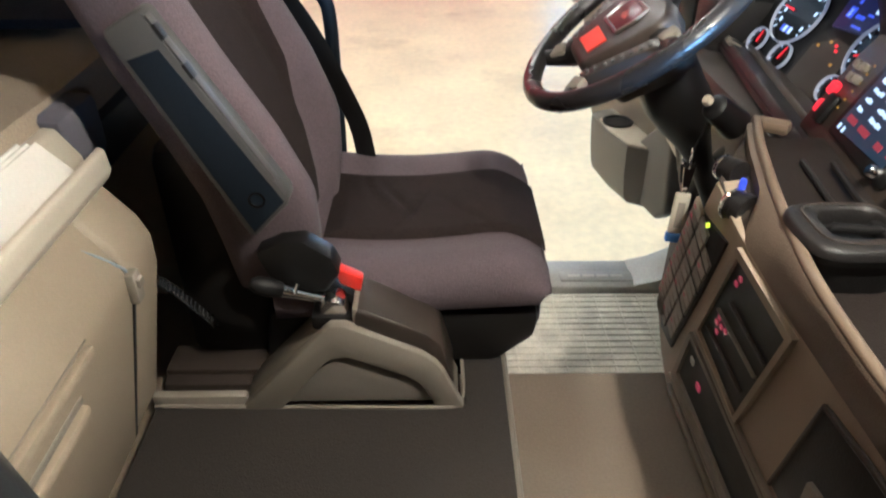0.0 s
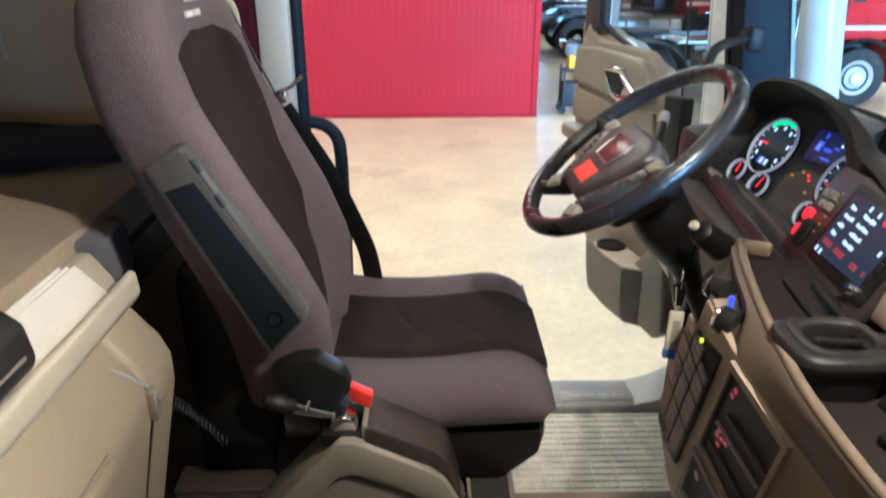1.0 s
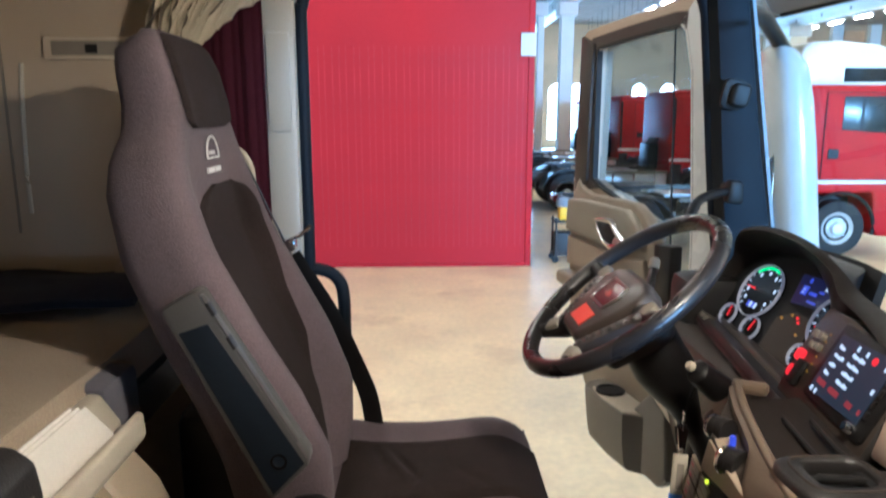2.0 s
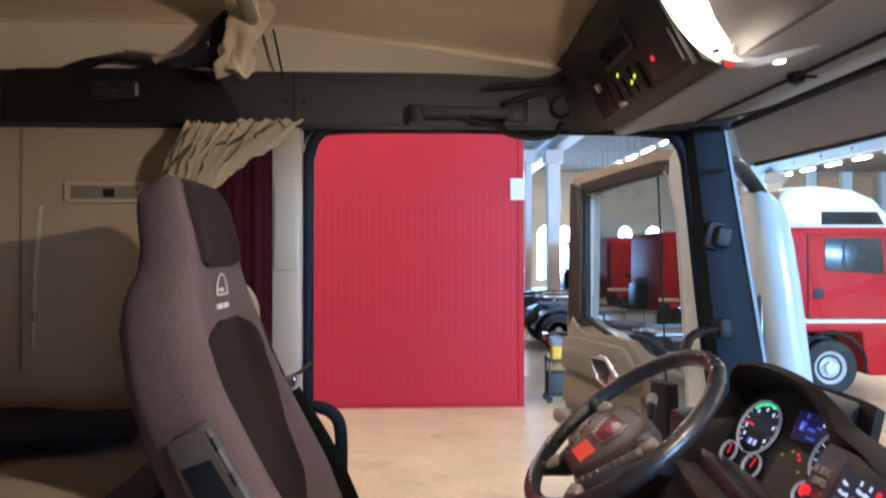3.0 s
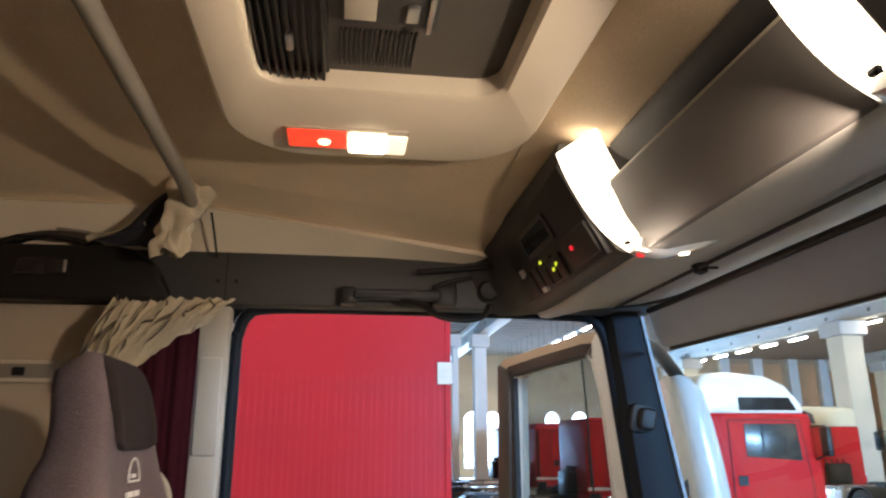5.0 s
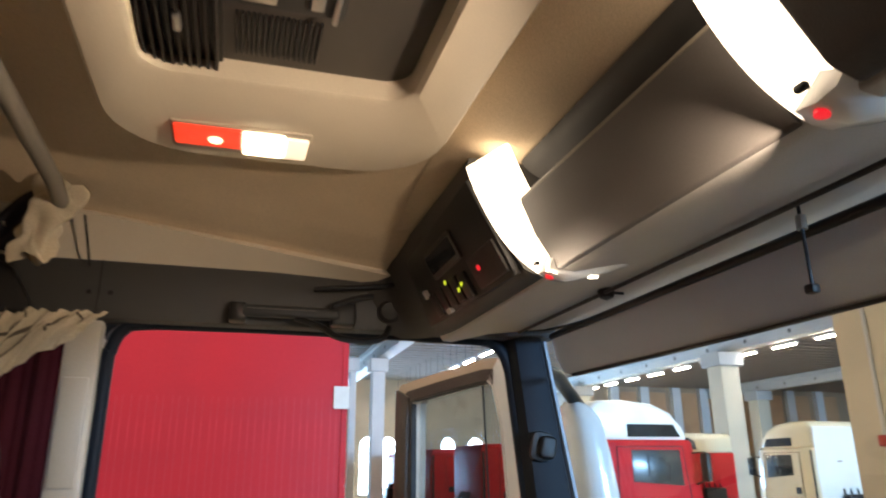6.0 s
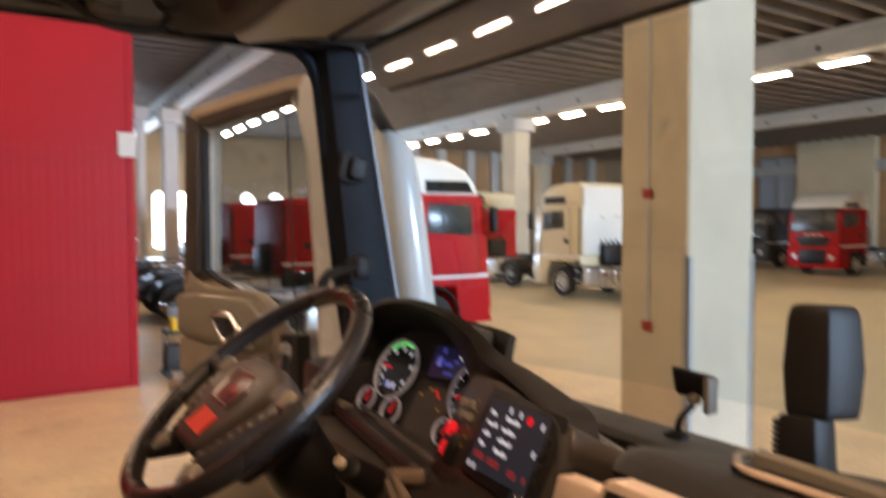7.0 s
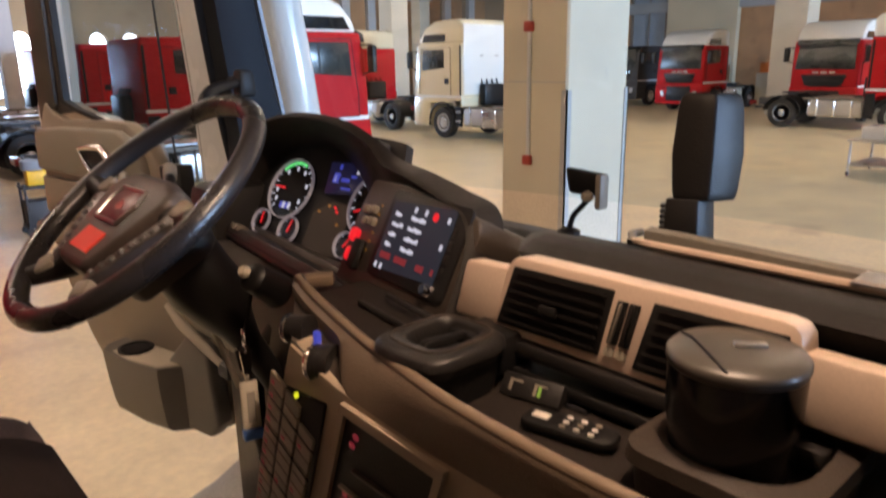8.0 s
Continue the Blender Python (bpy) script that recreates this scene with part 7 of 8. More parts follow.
crest = spline([(0.76, 1.615, 2.10), (0.735, 1.600, 2.19), (0.715, 1.560, 2.255), (0.70, 1.494, 2.292), (0.70, 1.40, 2.311), (0.70, 1.303, 2.314), (0.70, 1.20, 2.303), (0.70, 1.12, 2.276), (0.695, 1.06, 2.254), (0.688, 0.98, 2.243), (0.68, 0.893, 2.226), (0.67, 0.83, 2.212), (0.645, 0.800, 2.17), (0.60, 0.796, 2.10)], 5)
rings = []
for p in crest:
    d = p - Vector((0.70, 1.18, 2.12))
    d.x = 0
    d.normalize()
    front = min(p.x, cl_x(p.y, p.z))
    q = 0.08 + 0.92 * max(0.0, min(1.0, (p.y - 1.14) / 0.28))
    zi = 2.10 + (p.z - 2.10) * 0.72
    yi = 1.18 + (p.y - 1.18) * 0.97
    deep = max(0.0, min(1.0, (p.y - 1.15) / 0.10))
    near = min(p.x + 0.015, cl_x(yi, zi) + 0.02)
    inner = Vector((near + (g_x(yi, zi) - near) * deep, yi, zi))
    rings.append([inner, Vector((front - 0.004, p.y, p.z)) - d * 0.018, Vector((front - 0.012, p.y, p.z)) - d * 0.010, Vector((front - 0.006, p.y, p.z)) - d * 0.002, p, Vector((p.x + 0.05 * q, p.y, p.z - 0.030 + 0.018 * q)) - d * 0.014, Vector((p.x + 0.10 * q, p.y, p.z - 0.05)) - d * 0.04, Vector((p.x + 0.14 * q, p.y, p.z - 0.11)) - d * 0.06, Vector((p.x + 0.14 * q, p.y, p.z - 0.16)) - d * 0.08])
part("instrument_hood", loft(rings), "dash_top", da, "dark arched instrument hood", 60)
inst = part("instrument_panel", G.poly([((1.45 - y) * 1.007, (z - 2.085) * 1.166) for y, z in [(1.18 + (p.y - 1.18) * 0.98, 2.10 + (p.z - 2.10) * 0.76) for p in crest if p.y > 1.20]] + [(0.33, -0.07), (-0.16, -0.07)], -0.02, 0.0), "black", da, "black instrument panel")
part("panel_apron", G.poly([(0.075, -0.062), (0.075, 0.04), (0.12, 0.066), (0.175, 0.062), (0.185, -0.062)], 0.0, 0.004), "dash_face", da, "brown-grey apron of the instrument panel")
part("lower_ledge", CL.block(-0.205, 0.60, -0.058, -0.026, -0.09, 0.02, 0.008), "dark", da, "dark ledge under the instruments")
part("ledge_step", CL.block(-0.19, 0.30, -0.040, -0.014, -0.10, -0.022, 0.006), "dash_face", da)
part("lower_groove", CL.block(-0.15, 0.55, -0.047, -0.043, 0.019, 0.022), "black", da)
for a in (-0.135, -0.112):
    part("ledge_button", CL.block(a, a + 0.014, -0.034, -0.022, 0.0, 0.026, 0.002), "tan_grey", da)


def gauge(a, b, r, name, label, start, stop, ticks, needle, ring=0.0008):
    g = part(name, G.disc(a, b, [(r, 0.0), (r, 0.006), (0, 0.0065)], 40), "gloss_black", da, label)
    part("ring", loft([[G.p(a + (r + o) * math.cos(t), b + (r + o) * math.sin(t), c) for o, c in ((-ring, 0.005), (-ring, 0.012), (ring, 0.013), (ring, 0.005))] for t in (2 * math.pi * k / 48 for k in range(48))], closed=True), "ring_glow", g, "bright ring of the gauge")
    for k in range(ticks + 1):
        t = radians(start + (stop - start) * k / ticks)
        long = 0.80 if k % 2 == 0 else 0.88
        w = 0.0009 if r > 0.05 else 0.0006
        ux, uy = math.cos(t), math.sin(t)
        part("tick", G.poly([(a + r * long * ux - w * uy, b + r * long * uy + w * ux), (a + r * long * ux + w * uy, b + r * long * uy - w * ux), (a + r * 0.95 * ux + w * uy, b + r * 0.95 * uy - w * ux), (a + r * 0.95 * ux - w * uy, b + r * 0.95 * uy + w * ux)], 0.0065, 0.0075), "led_white", g)
    t = radians(needle)
    ux, uy = math.cos(t), math.sin(t)
    k = 0.0022 if r > 0.05 else 0.0016
    near = 0.30 if r > 0.05 else -0.2
    part("needle", G.poly([(a + near * r * ux - k * uy, b + near * r * uy + k * ux), (a + near * r * ux + k * uy, b + near * r * uy - k * ux), (a + r * 0.80 * ux + 0.4 * k * uy, b + r * 0.80 * uy - 0.4 * k * ux), (a + r * 0.80 * ux - 0.4 * k * uy, b + r * 0.80 * uy + 0.4 * k * ux)], 0.0082, 0.0095), "led_red", g, "red lit needle")
    return g


TA, TB = -0.013, 0.077
ta = gauge(TA, TB, 0.063, "rev_counter", "round rev counter with white marks", 225, -45, 18, 178)
for t in (212, 186, 128, 92, 56, 12, -34):
    a, b = TA + 0.044 * math.cos(radians(t)), TB + 0.044 * math.sin(radians(t))
    part("number_bar", G.poly([(a - 0.003, b - 0.0042), (a + 0.003, b - 0.0042), (a + 0.003, b + 0.0042), (a - 0.003, b + 0.0042)], 0.0065, 0.0074), "led_white", ta, "pale bar in place of a number")
part("green_band", loft([[G.p(TA + q * math.cos(t), TB + q * math.sin(t), c) for q, c in ((0.0535, 0.0066), (0.0595, 0.0066), (0.0595, 0.0082), (0.0535, 0.0082))] for t in np.linspace(radians(138), radians(66), 16)]), "led_green", ta, "green economy band")
for k in range(4):
    part("lit_readout", G.block(TA - 0.018 + k * 0.0085, TA - 0.0115 + k * 0.0085, TB - 0.042, TB - 0.029, 0.0065, 0.0078), "led_white" if k % 2 else "led_blue", ta)
gauge(-0.068, 0.0, 0.025, "small_gauge", "small round gauge with a red needle", 210, -30, 6, 95)
gauge(0.025, -0.007, 0.027, "small_gauge", "small round gauge with a red needle", 210, -30, 6, 80)
gauge(0.236, 0.070, 0.063, "speedometer", "round speedometer half hidden by the screen console", 225, -45, 16, 200)
gauge(0.196, -0.012, 0.025, "small_gauge", "small round gauge beside the red switch", 210, -30, 6, 60)
disp = part("centre_display", G.poly([(0.085, 0.080), (0.182, 0.088), (0.190, 0.150), (0.075, 0.146)], 0.0, 0.005, 0.002), glow("dark_blue_display", (0.010, 0.012, 0.05), 0.5, (0.01, 0.01, 0.02)), da, "dark blue centre display")
for a, b, w, h, m in ((0.098, 0.104, 0.016, 0.020, "led_blue"), (0.102, 0.106, 0.006, 0.014, "led_white"), (0.122, 0.108, 0.022, 0.007, "led_blue"), (0.106, 0.132, 0.006, 0.010, "led_blue"), (0.158, 0.126, 0.008, 0.012, "led_white"), (0.128, 0.092, 0.026, 0.004, "led_blue"), (0.146, 0.118, 0.014, 0.004, "led_blue")):
    part("display_mark", G.block(a, a + w, b, b + h, 0.005, 0.0062), m, disp)
for a, b, m in ((0.088, 0.040, "led_amber"), (0.112, 0.054, "led_amber"), (0.130, 0.052, "led_red"), (0.138, 0.044, "led_red"), (0.150, 0.020, "led_amber")):
    part("warning_light", G.poly(rounded(a, a + 0.006, b, b + 0.005, 0.0015), 0.004, 0.0065), m, inst, "small lit warning sign")

# the console with switches and the screen stands proud of the instruments
sc = part("screen_console", CL.poly([(0.302, -0.028), (0.297, 0.02), (0.298, 0.09), (0.308, 0.138), (0.40, 0.142), (0.585, 0.122), (0.600, 0.10), (0.585, -0.022)], -0.10, 0.004, 0.006), "dash_face", da, "brown-black screen console")
bez = part("screen_bezel", CL.poly(rounded(0.385, 0.578, 0.002, 0.132, 0.010), 0.002, 0.008, 0.003), "black", sc, "black screen bezel")


def sx(a):
    return 0.400 + (a - 0.386) * 0.872


scr = part("screen", CL.poly([(0.400, 0.014), (0.550, 0.022), (0.550, 0.124), (0.400, 0.114)], 0.0072, 0.0092), "screen", bez, "lit navy touch screen")
for r_, b in enumerate((0.094, 0.079, 0.064, 0.049)):
    for a, w, n in ((0.400, (0.020, 0.034, 0.022, 0.018)[r_], 3), (0.448, (0.042, 0.040, 0.040, 0.038)[r_], 5)):
        for q in range(n):
            part("text_bar", CL.block(sx(a + w * q / n), sx(a + w * (q + 0.8) / n), b - 0.0008 * (q % 2), b + 0.0062 - 0.001 * ((q + r_) % 3), 0.0092, 0.0102), "led_white", scr, "pale bar of screen text")
for a, w in ((0.398, 0.030), (0.442, 0.034), (0.505, 0.02)):
    part("status_bar", CL.block(sx(a), sx(a + w), 0.031, 0.040, 0.0092, 0.0102), "led_pink", scr, "red bar on the screen")
for a, b, m in ((0.392, 0.018, "led_white"), (0.408, 0.018, "led_white"), (0.450, 0.108, "led_white"), (0.480, 0.108, "led_white"), (0.542, 0.106, "led_white"), (0.545, 0.070, "led_white"), (0.545, 0.036, "led_pink"), (0.546, 0.014, "led_white")):
    part("screen_icon", CL.block(sx(a), sx(a + 0.006), b - 0.003, b + 0.005, 0.0092, 0.0102), m, scr)
part("red_icon", CL.disc(sx(0.510), 0.107, [(0.0060, 0.0092), (0.0060, 0.0104), (0, 0.0106)], 16), "led_red", scr, "round red icon")
part("screen_knob", CL.disc(0.549, 0.014, [(0.0085, 0.006), (0.0085, 0.018), (0.006, 0.022), (0, 0.022)], 20), "chrome", bez, "small bright knob")
for k in range(4):
    part("bezel_key", CL.block(0.555, 0.562, 0.035 + k * 0.018, 0.047 + k * 0.018, 0.007, 0.0105, 0.001), "dark", bez)
part("rocker_switch", CL.block(0.332, 0.360, -0.004, 0.045, 0.002, 0.016, 0.007), "black", sc, "black rocker switch")
for a, b in ((0.312, 0.034), (0.318, 0.004)):
    part("red_switch", CL.poly(rounded(a + 0.002, a + 0.020, b + 0.002, b + 0.024, 0.007), 0.002, 0.016, 0.005), "led_red", sc, "red lit push switch")
for a, b in ((0.322, 0.084), (0.342, 0.086), (0.330, 0.066), (0.348, 0.068)):
    part("key", CL.block(a, a + 0.015, b, b + 0.013, 0.002, 0.013, 0.003), "tan_grey", sc)
for k in range(6):
    part("key_mark", CL.block(0.360, 0.363, 0.03 + k * 0.014, 0.033 + k * 0.014, 0.003, 0.0055), "led_amber", sc)

# plan line of the centre console's rim, from the driver's knees to the passenger
RIM = spline([(0.490, 1.045, 0), (0.474, 1.0, 0), (0.458, 0.95, 0), (0.443, 0.892, 0), (0.426, 0.825, 0), (0.409, 0.745, 0), (0.391, 0.64, 0), (0.384, 0.554, 0), (0.382, 0.48, 0), (0.385, 0.36, 0), (0.392, 0.16, 0), (0.405, -0.10, 0), (0.42, -0.44, 0)], 6)
CF = Plane((0.403, 0.80, 2.02), (0.0, -1.0, 0.0), (-0.1, 0.0, 1.0))


def rim_z(y):
    return 2.115


def foot(p):
    return Vector((0.452 + 0.05 * max(0.0, (p.y - 1.0) / 0.08), p.y + 0.03 * max(0.0, (p.y - 0.8) / 0.28), 1.60))


def band_low(p):
    """Lower edge of the band under the rim: the crease of the face, and close under the rim at the driver's end."""
    k = max(0.0, min(1.0, (p.y - 0.775) / 0.075))
    k = k * k * (3 - 2 * k)
    c = CF.p(0.8 - p.y, 0.041 - 0.011 * min(1.0, max(0.0, 0.8 - p.y) / 0.15), 0.008)
    return c * (1 - k) + Vector((p.x - 0.008, p.y, 2.086)) * k


def band(p):
    r, w = Vector((p.x, p.y, 2.112)), band_low(p)
    m = (r + w) * 0.5 + Vector((-0.004, 0, 0.004))
    return [w + Vector((0.03, 0, -0.02)), w, m, r + Vector((-0.002, 0, -0.006)), r + Vector((0.003, 0, 0.0)), r + Vector((0.010, 0, -0.002)), r + Vector((0.013, 0, -0.012)), r + Vector((0.013, 0, -0.05))]


part("console_front", loft([[Vector((p.x + 0.03, p.y, 2.07)), (Vector((p.x + 0.034, p.y, 2.0)) * 0.55 + foot(p) * 0.45) + Vector((0.01, 0, 0.05)), foot(p), foot(p) + Vector((0.10, 0, 0)), Vector((p.x + 0.12, p.y, 1.9)), Vector((p.x + 0.05, p.y, 2.05))] for p in RIM if p.y < 1.0]), "dash_face", da, "brown centre console body", 50)
part("upper_band", loft([band(p) for p in RIM]), "console_brown", da, "smooth brown band under the rim", 50)
part("console_rim", tube([Vector((p.x + 0.006, p.y, 2.1085)) for p in RIM], 0.0068, 12), "console_edge", da, "copper-beige console rim")
end_ = [p for p in RIM if p.y > 0.79]
part("knob_panel", loft([[band_low(p) + Vector((0.004, 0, 0.004)), CF.p(-0.094 * q, 0.038 + 0.033 * q, 0.004), CF.p(-0.11 * q, -0.02, 0.0), band_low(p) + Vector((0.05, 0, -0.10)), band_low(p) + Vector((0.03, 0, 0.0))] for p, q in ((p, (p.y - 0.79) / 0.255) for p in end_)]), "dash_face", da, "dark brown panel of the rotary knobs", 50)
part("tray_floor", loft([[Vector((p.x + 0.010, p.y, rim_z(p.y) - (0.022 if p.y > 0.8 else 0.046))), Vector((p.x + 0.19, p.y, rim_z(p.y) - (0.022 if p.y > 0.8 else 0.052))), Vector((p.x + 0.19, p.y, rim_z(p.y) - 0.08)), Vector((p.x + 0.012, p.y, rim_z(p.y) - 0.08))] for p in RIM[4:]]), "tray_brown", da, "dark tray behind the rim", 50)
part("knee_bolster", box(0.56, 0.80, 1.0, 1.66, 1.84, 2.05, 0.03), "dash_face", da, "taupe knee panel under the column")
part("lower_cowl", box(0.64, 0.90, -0.44, 1.66, 1.30, 1.86, 0.02), "black", da)
part("side_cap", box(0.60, 0.88, 1.56, 1.69, 1.86, 2.16, 0.03), "dark", da)
part("trim_corner", hexa([(0.496, 1.068, 2.094), (0.488, 1.040, 2.094), (0.524, 1.004, 2.098), (0.540, 1.024, 2.098), (0.496, 1.068, 2.112), (0.488, 1.040, 2.112), (0.524, 1.004, 2.117), (0.540, 1.024, 2.119)], 0.007), "console_edge", da, "copper-beige corner of the trim")
part("tray_ridge", join(tube([(0.515, 0.93, 2.098), (0.50, 0.82, 2.098), (0.50, 0.73, 2.098)], 0.004, 8)), "dark", da)
part("tray_ridge", tube([(0.545, 0.91, 2.104), (0.53, 0.82, 2.104), (0.53, 0.73, 2.104)], 0.004, 8), "dark", da)

# air vents
V = Plane((0.556, 0.571, 2.150), (0.0, -1.0, 0.0), (0.12, 0.0, 1.0))
vs = part("vent_surround", V.poly([(-0.128, 0.045), (-0.12, 0.047), (0.150, 0.049), (0.162, 0.047), (0.168, 0.040), (0.171, 0.026), (0.166, -0.040), (-0.155, -0.040), (-0.148, -0.012), (-0.140, 0.026), (-0.135, 0.038)], -0.03, 0.004, 0.004), "dash_trim", da, "copper-beige vent surround")
part("trim_panel", V.poly([(-0.220, -0.040), (-0.150, -0.040), (-0.138, 0.030), (-0.206, 0.028)], -0.03, 0.0, 0.006), "dash_trim", da, "copper-beige trim panel")
part("trim_panel", V.poly([(0.160, -0.030), (1.02, -0.036), (1.02, 0.027), (0.160, 0.027)], -0.03, 0.001, 0.004), "dash_trim", da, "copper-beige trim panel on the passenger side")

for a0, a1, b0, b1 in ((-0.127, 0.000, -0.146, -0.011), (0.041, 0.160, 0.026, 0.150)):
    vt = part("air_vent", V.poly([(b0, -0.031), (b1, -0.030), (a1, 0.038), (a0, 0.036)], 0.001, 0.0055, 0.002), "black", vs, "black slatted air vent")
    for k in range(6):
        z = -0.025 + k * 0.0108
        q = (z + 0.030) / 0.067
        l0, l1 = b0 + (a0 - b0) * q + 0.009, b1 + (a1 - b1) * q - 0.006
        part("slat", hexa([V.p(l0, z, 0.005), V.p(l1, z, 0.005), V.p(l1, z + 0.002, 0.005), V.p(l0, z + 0.002, 0.005), V.p(l0, z + 0.002, 0.012), V.p(l1, z + 0.002, 0.012), V.p(l1, z + 0.005, 0.012), V.p(l0, z + 0.005, 0.012)]), "dark", vt)
    part("vent_tab", V.block((a0 + b1) / 2 - 0.012, (a0 + b1) / 2 + 0.010, -0.004, 0.006, 0.011, 0.016, 0.002), "black", vt)
for a in (0.006, 0.019):
    part("thumb_wheel", V.poly([(a - 0.009, -0.014), (a + 0.002, -0.014), (a + 0.010, 0.030), (a - 0.001, 0.030)], 0.003, 0.0075, 0.0015), "black", vs)
    part("wheel_edge", V.poly([(a - 0.005, -0.012), (a - 0.002, -0.012), (a + 0.006, 0.028), (a + 0.003, 0.028)], 0.0074, 0.0105, 0.001), "tan_grey" if a < 0.01 else "dark", vs)
    part("wheel_mark", V.poly(rounded(a - 0.010, a + 0.000, -0.026, -0.017, 0.003), 0.003, 0.007), "cream", vs)
part("vent_sill", V.block(-0.19, 0.20, -0.058, -0.042, -0.03, 0.012, 0.004), "dark", da)
for k in range(3):
    part("front_slot", V.block(-0.17, 0.21, -0.082 - 0.020 * k, -0.070 - 0.020 * k, -0.03, 0.012 - 0.004 * k, 0.003), "black", da)
part("usb_plate", V.poly(rounded(-0.075, -0.01, -0.108, -0.084, 0.004), 0.004, 0.017, 0.002), "gloss_black", da)
part("usb_mark", join(V.block(-0.062, -0.050, -0.100, -0.098, 0.0165, 0.018), V.block(-0.062, -0.060, -0.100, -0.090, 0.0165, 0.018), V.block(-0.04, -0.025, -0.094, -0.092, 0.0165, 0.018)), "grey_text", da)

# cup holder that stands out of the tray
cu_ = thing("cup_holder", "black folding cup holder ring on the dashboard tray", "cup holder", (0.466, 0.718, 2.06))


def oval(rx, ry, z, n=48, e=3.8, dx=0.0, dy=0.0):
    return [(0.466 + dx + 0.95 * rx * math.copysign(abs(math.cos(t)) ** (2 / e), math.cos(t)), 0.718 + dy + 0.93 * ry * math.copysign(abs(math.sin(t)) ** (2 / e), math.sin(t)), z) for t in (2 * math.pi * k / n for k in range(n))]


part("ring", loft([oval(0.058, 0.054, 2.104), oval(0.060, 0.056, 2.113), oval(0.063, 0.059, 2.114), oval(0.062, 0.058, 2.122), oval(0.057, 0.053, 2.126), oval(0.044, 0.038, 2.126, dx=0.008, dy=0.006), oval(0.038, 0.032, 2.122, dx=0.010, dy=0.008), oval(0.036, 0.030, 2.105, dx=0.010, dy=0.008), oval(0.036, 0.030, 2.104, dx=0.010, dy=0.008)], closed=True), "dark", cu_, "", 50)
part("body", loft([oval(0.050, 0.047, 2.064), oval(0.055, 0.051, 2.085), oval(0.056, 0.052, 2.106)]), "black", cu_, "black body under the ring", 50)
part("rim_line", tube(oval(0.050, 0.045, 2.1265, dx=0.005, dy=0.004), 0.0016, 6, True), "dash_face", cu_)
part("well", loft([oval(0.038, 0.032, 2.086, dx=0.010, dy=0.008), oval(0.038, 0.032, 2.096, dx=0.010, dy=0.008)]), "black", cu_)
part("finger", hexa([(0.446, 0.722, 2.112), (0.512, 0.716, 2.112), (0.512, 0.730, 2.112), (0.446, 0.736, 2.112), (0.452, 0.722, 2.122), (0.506, 0.718, 2.120), (0.506, 0.728, 2.120), (0.452, 0.733, 2.122)], 0.004), "black", cu_, "black spring finger")
part("bracket", box(0.50, 0.57, 0.68, 0.745, 2.075, 2.118, 0.006), "black", cu_, "black bracket to the dashboard")

# canister in its square holder
CX, CY = 0.5075, 0.430
ca = thing("dash_canister", "black canister with a smooth grey lid on the dashboard", "canister", (CX, CY, 2.06))
sq = lambda h, z, r: [(CX + 0.012 + a, CY - 0.008 + b, z) for a, b in rounded(-h, h + 0.012, -h, h, r, 6)]
part("holder", loft([sq(0.066, 2.060, 0.026), sq(0.068, 2.090, 0.026), sq(0.073, 2.094, 0.026), sq(0.071, 2.106, 0.026), sq(0.056, 2.109, 0.045), sq(0.052, 2.085, 0.048)]), "dash_face", ca, "dark square holder", 50)
part("body", lathe([(0.044, 0.0), (0.0455, 0.025), (0.049, 0.042), (0.0500, 0.084), (0.049, 0.088)], (CX, CY, 2.092), (0, 0, 1), 44), "canister", ca, "black canister body", 50)
ld = part("lid", lathe([(0.0500, 0.0), (0.0512, 0.002), (0.0512, 0.007), (0.0488, 0.0100), (0.030, 0.0122), (0.0, 0.0128)], (CX, CY, 2.176), (0, 0, 1), 44), surf("lid_grey", (0.058, 0.052, 0.044), 0.36, 0.08, 12, 60, 0.02), ca, "smooth grey canister lid", 60)
part("lid_seam", tube([(CX - 0.046, CY - 0.014, 2.1868), (CX - 0.030, CY + 0.006, 2.1886), (CX - 0.006, CY + 0.034, 2.1884), (CX + 0.001, CY + 0.046, 2.1866)], 0.0013, 6), "black", ld)
part("catch", hexa([(CX - 0.004, CY + 0.001, 2.187), (CX + 0.003, CY + 0.006, 2.187), (CX + 0.021, CY - 0.012, 2.187), (CX + 0.014, CY - 0.017, 2.187), (CX - 0.004, CY + 0.001, 2.1915), (CX + 0.003, CY + 0.006, 2.1915), (CX + 0.021, CY - 0.012, 2.1905), (CX + 0.014, CY - 0.017, 2.1905)], 0.002), "alu", ld, "small bright catch")

sb = thing("small_box", "small dark box with grey and green marks in the tray", "box", (0.508, 0.636, 2.064))
SB = Plane((0.508, 0.636, 2.068), (0.22, -1.0, 0.0), (0.55, 0.12, 0.80))
part("body", SB.block(-0.034, 0.034, 0.0, 0.024, -0.018, 0.0, 0.002), "dark", sb)
for a in (-0.024, 0.004):
    part("pale_mark", join(SB.block(a, a + 0.003, 0.006, 0.018, -0.001, 0.0012), SB.block(a + 0.003, a + 0.014, 0.016, 0.018, -0.001, 0.0012)), "tan_grey", sb, "grey printed mark")
part("green_mark", SB.block(0.009, 0.012, 0.006, 0.016, -0.001, 0.0012), "green", sb, "small green printed mark")
rc = thing("remote_control", "small black remote control lying in the dashboard tray", "remote control", (0.486, 0.566, 2.068))
RC = Plane((0.486, 0.566, 2.069), (0.22, -1.0, 0.0), (1.0, 0.22, 0.0))
part("body", RC.poly(rounded(-0.046, 0.046, -0.017, 0.017, 0.012), 0.0, 0.010, 0.004), "black", rc)
